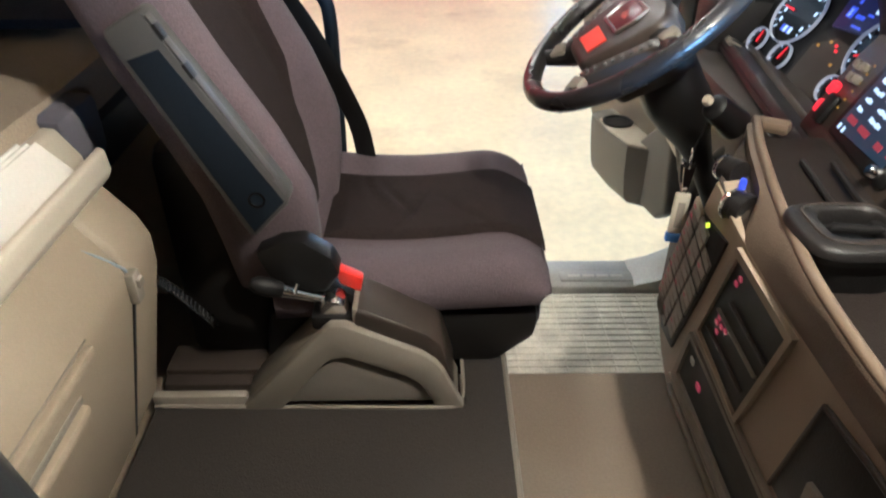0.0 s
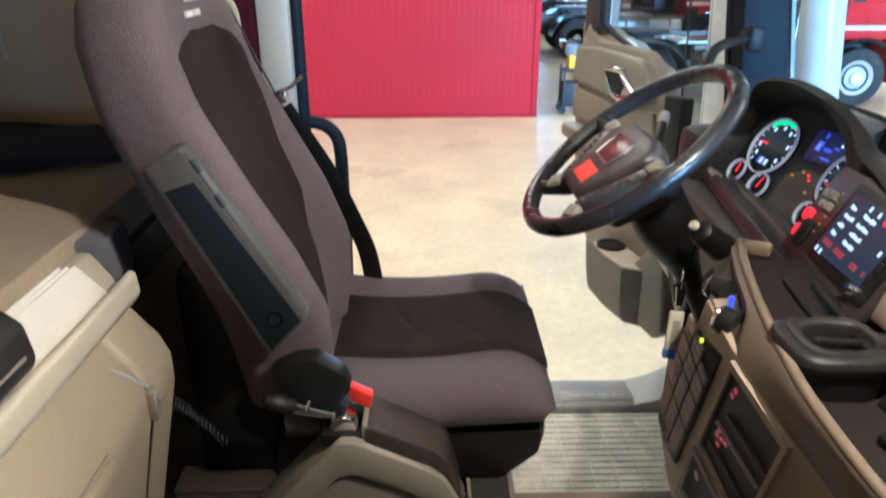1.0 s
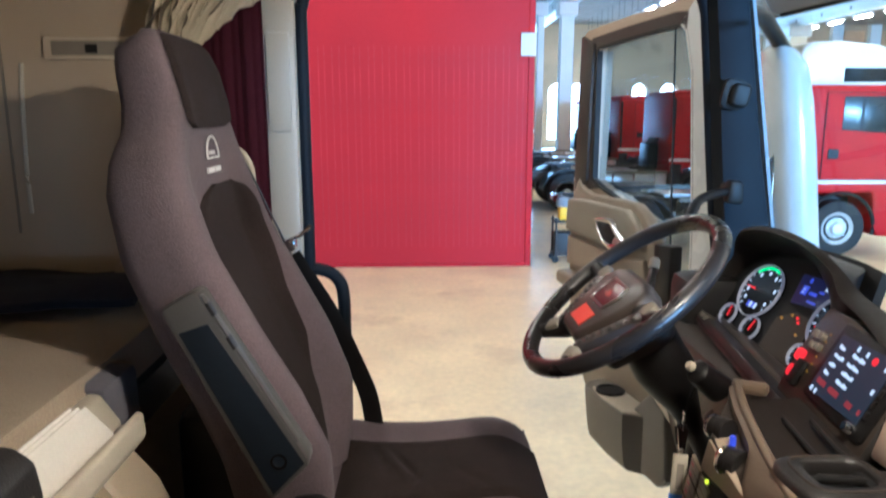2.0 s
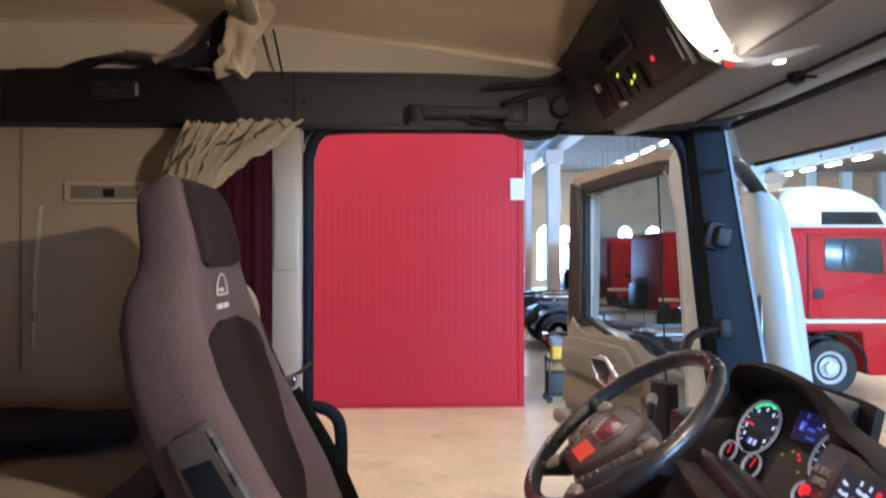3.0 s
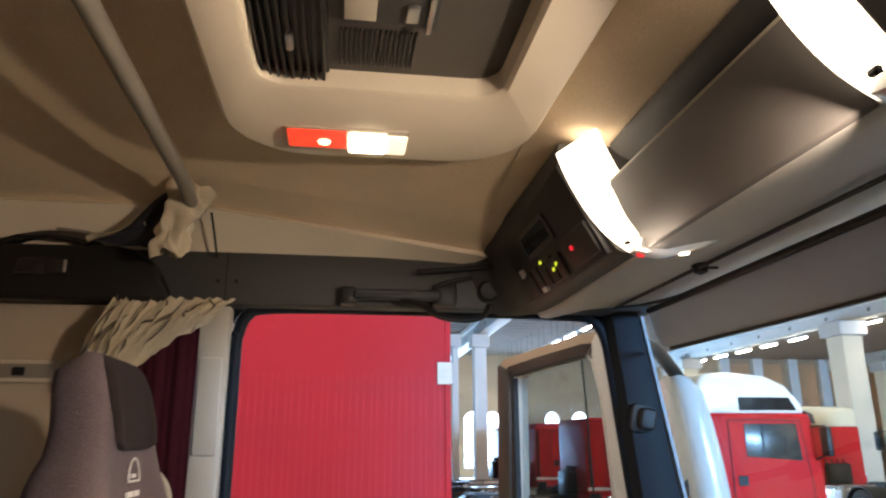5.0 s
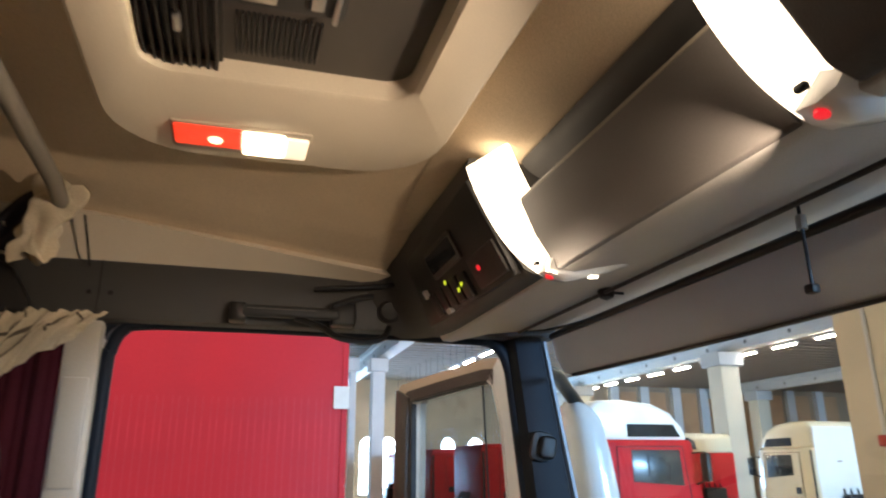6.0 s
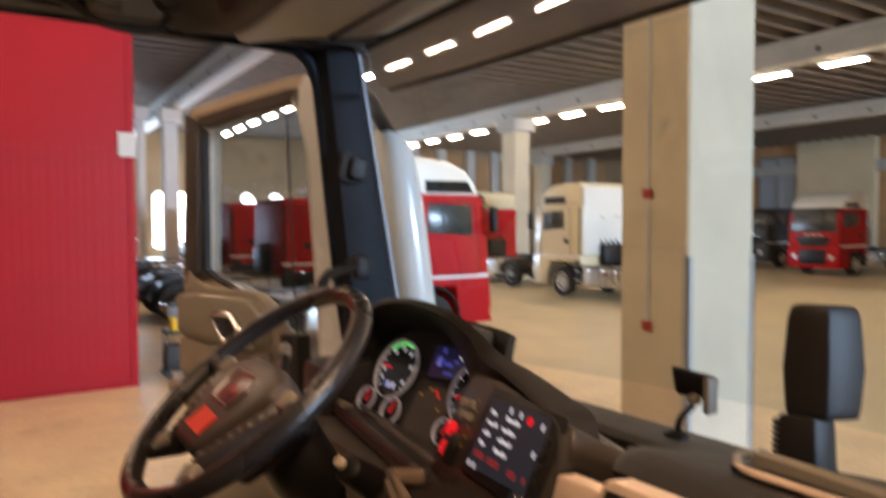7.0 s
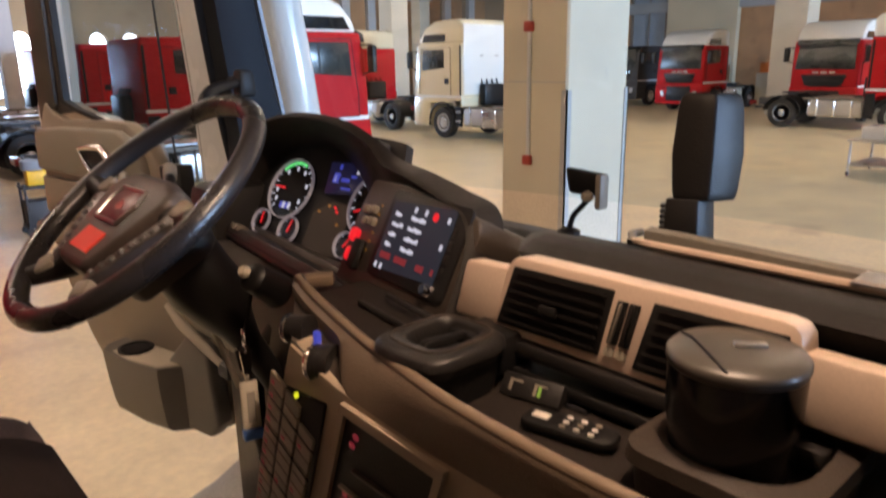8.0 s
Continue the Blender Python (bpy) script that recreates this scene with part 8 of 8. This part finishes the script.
for k in range(9):
    part("key", RC.poly(rounded(-0.006 + (k % 3) * 0.014, 0.000 + (k % 3) * 0.014, -0.012 + (k // 3) * 0.009, -0.0075 + (k // 3) * 0.009, 0.002, 2), 0.0095, 0.0115), "grey_text" if k % 4 else "tan_grey", rc)
part("display", RC.block(-0.036, -0.020, -0.006, 0.004, 0.0095, 0.0112), "paper", rc)

# tray on top of the dash
tp = thing("dash_top_tray", "long dark tray with tan edges on top of the dashboard", "tray", (0.73, 0.2, 2.19))
part("floor", prism([(0.685, 2.196), (0.86, 2.150), (0.86, 2.156), (0.685, 2.202)], "y", -0.40, 0.645), "black", tp)
part("front_edge", tube([(0.690, 0.640, 2.199), (0.680, 0.40, 2.202), (0.672, -0.40, 2.204)], 0.005, 8), "dash_trim", tp, "tan front edge")
part("middle_ledge", loft([[(x - 0.008, y, z), (x + 0.008, y, z + 0.002), (x + 0.010, y, z - 0.014), (x - 0.008, y, z - 0.016)] for x, y, z in ((0.765, 0.668, 2.196), (0.748, 0.52, 2.198), (0.735, 0.40, 2.199), (0.72, -0.40, 2.200))]), "tan_grey", tp, "grey-tan ledge along the tray")
part("end_edge", tube([(0.690, 0.640, 2.199), (0.73, 0.668, 2.196), (0.775, 0.684, 2.188)], 0.005, 8), "tan_grey", tp)
part("metal_strip", box(0.674, 0.720, 0.10, 0.412, 2.2035, 2.2065, 0.001), "alu", tp, "bright metal strip")

# black device on its foot, and the phone holder
dv = thing("dash_device", "black toll device with a ribbed back on a foot", "device", (0.86, 0.69, 2.14))
DV = Plane((0.875, 0.70, 2.145), (0.45, -0.89, 0.0), (0.05, 0.03, 1.0))
HEAD = [(-0.006, 0.004), (0.046, 0.014), (0.086, -0.030), (0.064, -0.052), (0.0, -0.042)]
part("head", soften(loft([[DV.p(0.038 + (a - 0.038) * k, b, c * k) for a, c in HEAD] for b, k in ((0.068, 0.86), (0.080, 0.92), (0.130, 1.0), (0.192, 0.90), (0.206, 0.82), (0.210, 0.70))]), 0.004, 2), "dark", dv, "dark device head with a slanting side facet")
part("foot", soften(loft([[DV.p(a * k, b, c * k) for a, c in ((-0.010, 0.006), (0.034, 0.013), (0.056, -0.020), (0.040, -0.036), (0.0, -0.030))] for b, k in ((-0.012, 1.05), (0.070, 0.95))]), 0.003, 2), "dark", dv, "dark foot of the device")
for k in range(7):
    part("rib", DV.block(-0.016, -0.006, 0.012 + k * 0.0075, 0.016 + k * 0.0075, -0.02, 0.006, 0.0012, 1), "dark", dv)
ph = thing("phone_holder", "small black phone holder on a bent arm", "phone holder", (0.95, 0.90, 2.12))
part("arm", tube(spline([(0.955, 0.935, 2.118), (0.953, 0.925, 2.145), (0.950, 0.905, 2.165), (0.948, 0.892, 2.18)], 5), 0.005, 8), "black", ph)
part("clamp", hexa([(0.94, 0.925, 2.185), (0.965, 0.87, 2.180), (0.985, 0.885, 2.180), (0.96, 0.94, 2.185), (0.935, 0.93, 2.228), (0.962, 0.862, 2.218), (0.982, 0.877, 2.218), (0.955, 0.945, 2.228)], 0.006), "black", ph)
part("jaw", box(0.938, 0.962, 0.862, 0.874, 2.165, 2.222, 0.004), "tan_grey", ph, "grey clamp jaw")
part("ball_joint", lathe([(0.0, -0.011), (0.009, -0.006), (0.011, 0), (0.009, 0.006), (0.0, 0.011)], (0.949, 0.895, 2.182), (0, 0, 1), 16), "tan_grey", ph)
part("foot", lathe([(0.02, 0), (0.02, 0.006), (0.008, 0.012)], (0.955, 0.935, 2.112), (0, 0, 1), 20), "black", ph)

# ---------------------------------------------------------------- centre console front: slatted panel, switches, knobs
face = [(-0.094, 0.068), (-0.03, 0.050), (0.0, 0.043), (0.15, 0.032), (1.22, 0.032), (1.22, -0.42), (-0.19, -0.42), (-0.25, -0.365), (-0.288, -0.295), (-0.270, -0.206), (-0.212, -0.110), (-0.140, -0.013)]
part("console_face", CF.poly(face, -0.025, 0.008, 0.003), "console_taupe", da, "brown-grey front face of the console")
rd_ = thing("slatted_panel", "dark slatted panel with red lit marks", "panel", tuple(CF.p(0.03, -0.1, 0.008)))
SL = [(0.015, 0.020), (0.158, 0.012), (0.076, -0.190), (-0.077, -0.171)]


def grown(pts, k):
    ca_, cb_ = sum(a for a, b in pts) / len(pts), sum(b for a, b in pts) / len(pts)
    return [(ca_ + (a - ca_) * k, cb_ + (b - cb_) * k) for a, b in pts]


part("frame", ring_prism(CF, grown(SL, 1.13), SL, 0.006, 0.0150), "console_taupe", rd_, "brown frame")
part("lower_strip", CF.poly([(-0.084, -0.176), (0.080, -0.195), (0.30, -0.205), (0.30, -0.212), (0.078, -0.204), (-0.090, -0.186)], 0.008, 0.016, 0.002), "tan_grey", rd_, "taupe strip under the panel")
# black backing sheet gives the shade behind the slats
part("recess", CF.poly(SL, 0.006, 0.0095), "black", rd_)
for b, a0, a1, m in ((-0.050, 0.012, 0.125, "dash_face"), (-0.086, -0.022, 0.108, "tan_grey"), (-0.138, -0.050, 0.080, "dash_face")):
    part("slat", CF.poly([(a0, b), (a1, b - 0.004), (a1 - 0.002, b - 0.008), (a0 - 0.002, b - 0.004)], 0.009, 0.0145, 0.001), m, rd_)
for a, b in ((0.006, -0.018), (-0.004, -0.032), (-0.036, -0.112), (-0.022, -0.106), (-0.044, -0.126), (-0.028, -0.122), (-0.014, -0.118), (-0.040, -0.140)):
    a, b = a + 0.016, b + 0.010
    part("red_mark", CF.poly(rounded(a, a + 0.008, b, b + 0.007, 0.002), 0.009, 0.0115), "led_pink", rd_, "red lit mark")
dr = thing("lower_shelf", "shelf with pale edges below the console, its shaded hollow a black plate", "shelf", tuple(CF.p(0.1, -0.41, 0.008)))
SH = [(-0.140, -0.318), (-0.098, -0.207), (0.45, -0.235), (0.45, -0.325)]
part("frame", ring_prism(CF, [(-0.165, -0.345), (-0.104, -0.197), (0.46, -0.225), (0.46, -0.352)], SH, 0.006, 0.016), "tan_grey", dr)
# flat black plate in place of the shaded inside of the shelf
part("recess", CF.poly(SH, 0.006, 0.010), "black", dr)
for b in (-0.376, -0.350):
    part("rail", CF.poly([(-0.184, b - 0.006), (0.43, b - 0.020), (0.43, b - 0.012), (-0.178, b)], 0.006, 0.016, 0.002), "tan_grey", dr, "taupe shelf rail")
part("red_mark", CF.poly(rounded(-0.062, -0.047, -0.272, -0.260, 0.003), 0.009, 0.0125), "led_pink", dr)
part("grey_mark", CF.poly(rounded(-0.096, -0.082, -0.250, -0.238, 0.003), 0.009, 0.0125), "grey_text", dr)
bi = thing("open_bin", "storage bin in the console front, its shaded hollow a black plate", "bin", tuple(CF.p(0.32, -0.17, 0.008)))
# the bin has no hollow: a black plate paints its inner shade
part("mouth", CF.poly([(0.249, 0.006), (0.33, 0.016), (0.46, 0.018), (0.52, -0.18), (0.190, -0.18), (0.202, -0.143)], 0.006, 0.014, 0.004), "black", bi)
part("edge", tube([CF.p(a, b, 0.013) for a, b in ((0.190, -0.18), (0.202, -0.143), (0.249, 0.006), (0.33, 0.016), (0.46, 0.018))], 0.0035, 8), "dash_face", bi)
part("inner_wall", CF.poly([(0.262, -0.085), (0.285, -0.080), (0.30, -0.175), (0.25, -0.175)], 0.012, 0.020, 0.002), "tan_grey", bi)

# switches stand in a slanting strip beside the slatted panel
BS = Plane(CF.p(-0.132, -0.145, 0.008), tuple(CF.p(0.89, -0.46) - CF.p(0, 0)), tuple(CF.p(0.46, 0.89) - CF.p(0, 0)))
sw = thing("switch_strip", "slanting strip of small switches with red back light", "switch panel", tuple(BS.p(0, -0.2, 0)))
part("plate", BS.poly([(-0.088, 0.120), (0.020, 0.190), (0.024, 0.05), (0.022, -0.17), (-0.03, -0.200), (-0.080, -0.14), (-0.088, 0.0)], -0.004, 0.004, 0.002), "black", sw)
for r_ in range(13):
    for c_ in range(3):
        b = -0.168 + r_ * 0.0242
        a = -0.083 + c_ * 0.0345
        if r_ > 11 and c_ > 1 or r_ < 1 and c_ != 1:
            continue
        part("switch", BS.block(a, a + 0.0310, b, b + 0.0222, 0.002, 0.0075, 0.0012, 1), "tan_grey" if (r_ + c_) % 4 else "door_trim", sw)
        if c_ == 0 or (r_ * 7 + c_) % 4 == 0:
            part("lit_mark", BS.block(a + 0.005, a + 0.012, b + 0.007, b + 0.011, 0.0072, 0.0082), "led_pink", sw, "red lit switch mark")
for b in (0.100, 0.042, -0.044):
    part("cross_line", BS.block(-0.086, 0.022, b, b + 0.0025, 0.006, 0.0085, 0.001), "dark", sw)
part("yellow_light", CF.poly(rounded(-0.079, -0.0755, 0.008, 0.015, 0.0015), 0.016, 0.0205), "led_yellow", sw, "yellow-green indicator")
part("grey_socket", BS.disc(-0.05, -0.150, [(0.018, 0.002), (0.018, 0.010), (0.012, 0.012), (0.0, 0.006)], 24), "tan_grey", sw, "round grey socket")
for at, r in (((0.408, 0.852, 2.070), 0.0215), ((0.414, 0.915, 2.092), 0.0175)):
    ax = (-0.42, 0.90, -0.05)
    k_ = part("rotary_knob", lathe([(r * 1.05, -0.016), (r * 1.06, -0.004), (r * 0.98, 0.0), (r * 0.95, 0.012), (r * 0.84, 0.014), (0.0, 0.0125)], at, ax, 32), "dark", sw, "dark rotary knob")
    tip = Vector(at) + Vector(ax).normalized() * 0.0135
    part("knob_ring", lathe([(r * 0.84, -0.003), (r * 0.99, -0.004), (r * 1.02, 0.000), (r * 0.95, 0.0025), (r * 0.84, 0.0015)], tip, ax, 32), "chrome", k_, "chrome ring of the knob")
    part("knob_mark", lathe([(r * 0.5, 0.0), (r * 0.5, 0.0012), (0.0, 0.0014)], tip, ax, 20), "charcoal", k_)
part("blue_light", box(0.412, 0.420, 0.872, 0.881, 2.084, 2.100, 0.003), "led_blue", sw, "blue lit symbol")


# ---------------------------------------------------------------- steering wheel and column
W = Plane((0.356, 1.255, 2.2093), (0.0, -1.0, 0.0), (0.788, 0.0, 0.616))
wh = thing("steering_wheel", "black leather steering wheel with a four-spoke hub", "steering wheel", tuple(W.p(0, 0, -0.06)))
part("rim", tube([W.p(0.210 * math.cos(t), 0.210 * math.sin(t)) for t in (2 * math.pi * k / 72 for k in range(72))], 0.0165, 16, True, up=tuple(W.n)), "leather", wh, "black leather rim")
hub = [(-0.112, 0.006), (-0.100, 0.034), (-0.06, 0.048), (0.06, 0.048), (0.100, 0.034), (0.112, 0.006), (0.094, -0.050), (0.066, -0.112), (0.05, -0.124), (-0.05, -0.124), (-0.066, -0.112), (-0.094, -0.050)]
hub_paint = surf("hub_brown", (0.045, 0.034, 0.029), 0.42, 0.08, 8, 420, 0.3)
part("hub", W.poly(hub, -0.045, 0.010, 0.014, 3), hub_paint, wh, "brown-black hub pad")
part("hub_back", W.poly([(a * 0.85, b * 0.85) for a, b in hub], -0.10, -0.04, 0.012), "dash_face", wh)
for s in (-1, 1):
    sp1 = part("spoke", tube([W.p(s * 0.090, 0.0, -0.022), W.p(s * 0.13, 0.002, -0.02), W.p(s * 0.170, 0.004, -0.010), W.p(s * 0.200, 0.004, 0.0)], [0.026, 0.021, 0.017, 0.016], 12), "dark", wh, "dark side spoke")
    part("spoke_cap", W.poly(rounded(s * 0.146 - 0.016, s * 0.146 + 0.016, -0.004, 0.026, 0.008), -0.012, 0.006, 0.004), "tan_grey", sp1, "pale end of the key strip")
    strip = part("key_strip", W.poly([(s * 0.148, 0.004), (s * 0.156, -0.012), (s * 0.092, -0.124), (s * 0.066, -0.130), (s * 0.070, -0.112), (s * 0.112, -0.030), (s * 0.128, 0.004)], -0.03, 0.002, 0.003), "key_grey", wh, "dark strip of small keys beside the hub")
    for k in range(8):
        q = k / 7
        a, b = s * (0.138 - 0.058 * q), -0.018 - 0.098 * q
        part("key", W.poly(rounded(a - 0.0075, a + 0.0075, b - 0.004, b + 0.004, 0.002, 2), 0.001, 0.0045, 0.001), "rim_grey", strip)
    sp2 = part("lower_spoke", tube([W.p(s * 0.050, -0.095, -0.024), W.p(s * 0.075, -0.130, -0.020), W.p(s * 0.105, -0.165, -0.008), W.p(s * 0.118, -0.180, 0.0)], [0.024, 0.018, 0.015, 0.015], 12), "dark", wh, "dark lower spoke")
    part("spoke_cap", W.poly([(s * 0.064, -0.135), (s * 0.096, -0.122), (s * 0.112, -0.142), (s * 0.086, -0.162)], -0.012, 0.004, 0.005), "tan_grey", sp2, "pale spoke cap")
bd_ = part("badge", W.poly([(-0.048, -0.012), (-0.040, -0.044), (0.040, -0.044), (0.048, -0.012), (0.040, 0.010), (-0.040, 0.010)], 0.009, 0.0125, 0.001), "maroon", wh, "dark red badge")
part("badge_rim", tube([W.p(a, b, 0.012) for a, b in ((-0.050, -0.012), (-0.042, -0.046), (0.042, -0.046), (0.050, -0.012), (0.042, 0.012), (-0.042, 0.012))], 0.0034, 6, True), "alu", bd_, "bright badge rim")
part("badge_mark", W.poly([(-0.014, -0.020), (-0.002, -0.026), (0.016, -0.023), (0.009, -0.013), (0.001, -0.014), (-0.005, -0.008)], 0.012, 0.0132), "alarm_red", bd_, "small red figure on the badge")
part("red_label", W.poly([(-0.040, -0.100), (0.036, -0.100), (0.040, -0.064), (-0.036, -0.062)], 0.009, 0.0118), "red_sticker", wh, "bright red sticker")
co = thing("steering_column", "black steering column shroud with ignition switch", "column", tuple(W.p(0.0, -0.02, -0.30)))
part("shroud", loft([[W.p(r * k * math.cos(t), r * math.sin(t) * 0.9 + o, c) for t in (2 * math.pi * j / 24 for j in range(24))] for r, k, o, c in ((0.05, 1, 0, -0.07), (0.062, 1.1, -0.01, -0.10), (0.064, 1.1, -0.02, -0.16), (0.060, 1.05, -0.02, -0.21), (0.040, 1.0, -0.03, -0.25), (0.026, 1.0, -0.04, -0.30), (0.024, 1.0, -0.08, -0.50))]), "black", co, "black column shroud", 60)
part("stalk", tube(spline([W.p(-0.06, 0.03, -0.09), W.p(-0.12, 0.06, -0.08), W.p(-0.19, 0.10, -0.075)], 6), 0.009, 10), "black", co, "black control stalk")
part("stalk_tip", tube([W.p(-0.185, 0.097, -0.075), W.p(-0.215, 0.115, -0.073)], 0.012, 12), "tan_grey", co)
ig = part("ignition_housing", lathe([(0.026, -0.06), (0.021, 0.0), (0.017, 0.004), (0.013, 0.006), (0.0, 0.006)], (0.447, 1.091, 2.112), (-0.75, -0.25, 0.6), 28), "black", co, "black ignition housing")
part("ignition_button", lathe([(0.009, 0.0), (0.0085, 0.006), (0.006, 0.009), (0.0, 0.009)], (0.436, 1.089, 2.121), (-0.75, -0.25, 0.6), 20), "beige", ig, "pale ignition button")
part("column_brace", tube(spline([(0.60, 1.22, 2.02), (0.57, 1.30, 1.92), (0.56, 1.36, 1.80), (0.60, 1.40, 1.62), (0.66, 1.44, 1.34)], 6), 0.02, 10), "black", co, "black strut down to the pedals")
part("cable_loom", tube(spline([(0.50, 1.20, 2.05), (0.49, 1.36, 1.98), (0.52, 1.40, 1.90), (0.55, 1.40, 1.80)], 6), 0.006, 8), "tan_grey", co, "grey cable loop")
pd = thing("pedal_bracket", "black pedals below the dashboard", "pedals", (0.66, 1.35, 1.30))
for y in (1.24, 1.46):
    part("pedal", hexa([(0.60, y - 0.04, 1.36), (0.63, y - 0.04, 1.34), (0.63, y + 0.04, 1.34), (0.60, y + 0.04, 1.36), (0.66, y - 0.035, 1.50), (0.69, y - 0.035, 1.49), (0.69, y + 0.035, 1.49), (0.66, y + 0.035, 1.50)], 0.006), "rubber", pd)
    part("pedal_arm", tube([(0.66, y, 1.45), (0.76, y, 1.55), (0.80, y, 1.70)], 0.012, 8), "black", pd)
ke = thing("key_ring", "bunch of keys with a clear tag hanging from the ignition", "keys", (0.440, 1.12, 1.86))
part("strap", tube(spline([(0.450, 1.105, 2.085), (0.452, 1.128, 2.045), (0.452, 1.142, 2.015)], 5), 0.003, 6), "black", ke)
part("ring", tube([(0.451 + 0.006 * math.cos(t), 1.147 + 0.017 * math.cos(t), 1.998 + 0.019 * math.sin(t)) for t in (2 * math.pi * k / 24 for k in range(24))], 0.0016, 6, True), "chrome", ke)
for k, (y, x) in enumerate(((1.140, 0.449), (1.158, 0.453), (1.150, 0.446))):
    part("key", hexa([(x - 0.004, y - 0.001, 1.930 + 0.01 * k), (x + 0.004, y - 0.001, 1.930 + 0.01 * k), (x + 0.004, y + 0.001, 1.930 + 0.01 * k), (x - 0.004, y + 0.001, 1.930 + 0.01 * k), (x - 0.010, y - 0.0015, 1.985), (x + 0.010, y - 0.0015, 1.985), (x + 0.010, y + 0.0015, 1.985), (x - 0.010, y + 0.0015, 1.985)]), "chrome" if k < 2 else "black", ke, "metal key" if k < 2 else "black key")
part("key_tag", hexa([(0.420, 1.106, 1.876), (0.446, 1.100, 1.876), (0.447, 1.107, 1.876), (0.421, 1.113, 1.876), (0.431, 1.130, 1.940), (0.456, 1.124, 1.940), (0.457, 1.131, 1.940), (0.432, 1.137, 1.940)], 0.002), "cream", ke, "pale key tag")
part("tag_print", hexa([(0.428, 1.1060, 1.886), (0.440, 1.1032, 1.886), (0.441, 1.108, 1.886), (0.429, 1.110, 1.886), (0.436, 1.1225, 1.926), (0.448, 1.1197, 1.926), (0.449, 1.125, 1.926), (0.437, 1.128, 1.926)]), "tan_grey", ke, "worn tan insert of the tag")
part("blue_tag_end", hexa([(0.416, 1.098, 1.862), (0.444, 1.092, 1.862), (0.446, 1.106, 1.862), (0.418, 1.112, 1.862), (0.418, 1.104, 1.8755), (0.446, 1.098, 1.8755), (0.448, 1.109, 1.8755), (0.420, 1.115, 1.8755)], 0.002), surf("blue_plastic", (0.05, 0.16, 0.5), 0.4), ke, "blue tag end")
lp = thing("loop_handle", "thin grey wire loop on the console side", "wire loop", (0.50, 1.07, 1.62))
part("wire", tube([(0.50 + 0.003 * math.cos(t), 1.075 + 0.03 * math.cos(t), 1.66 + 0.045 * math.sin(t)) for t in np.linspace(0, 2 * math.pi, 24, endpoint=False)], 0.004, 8, True), "tan_grey", lp)
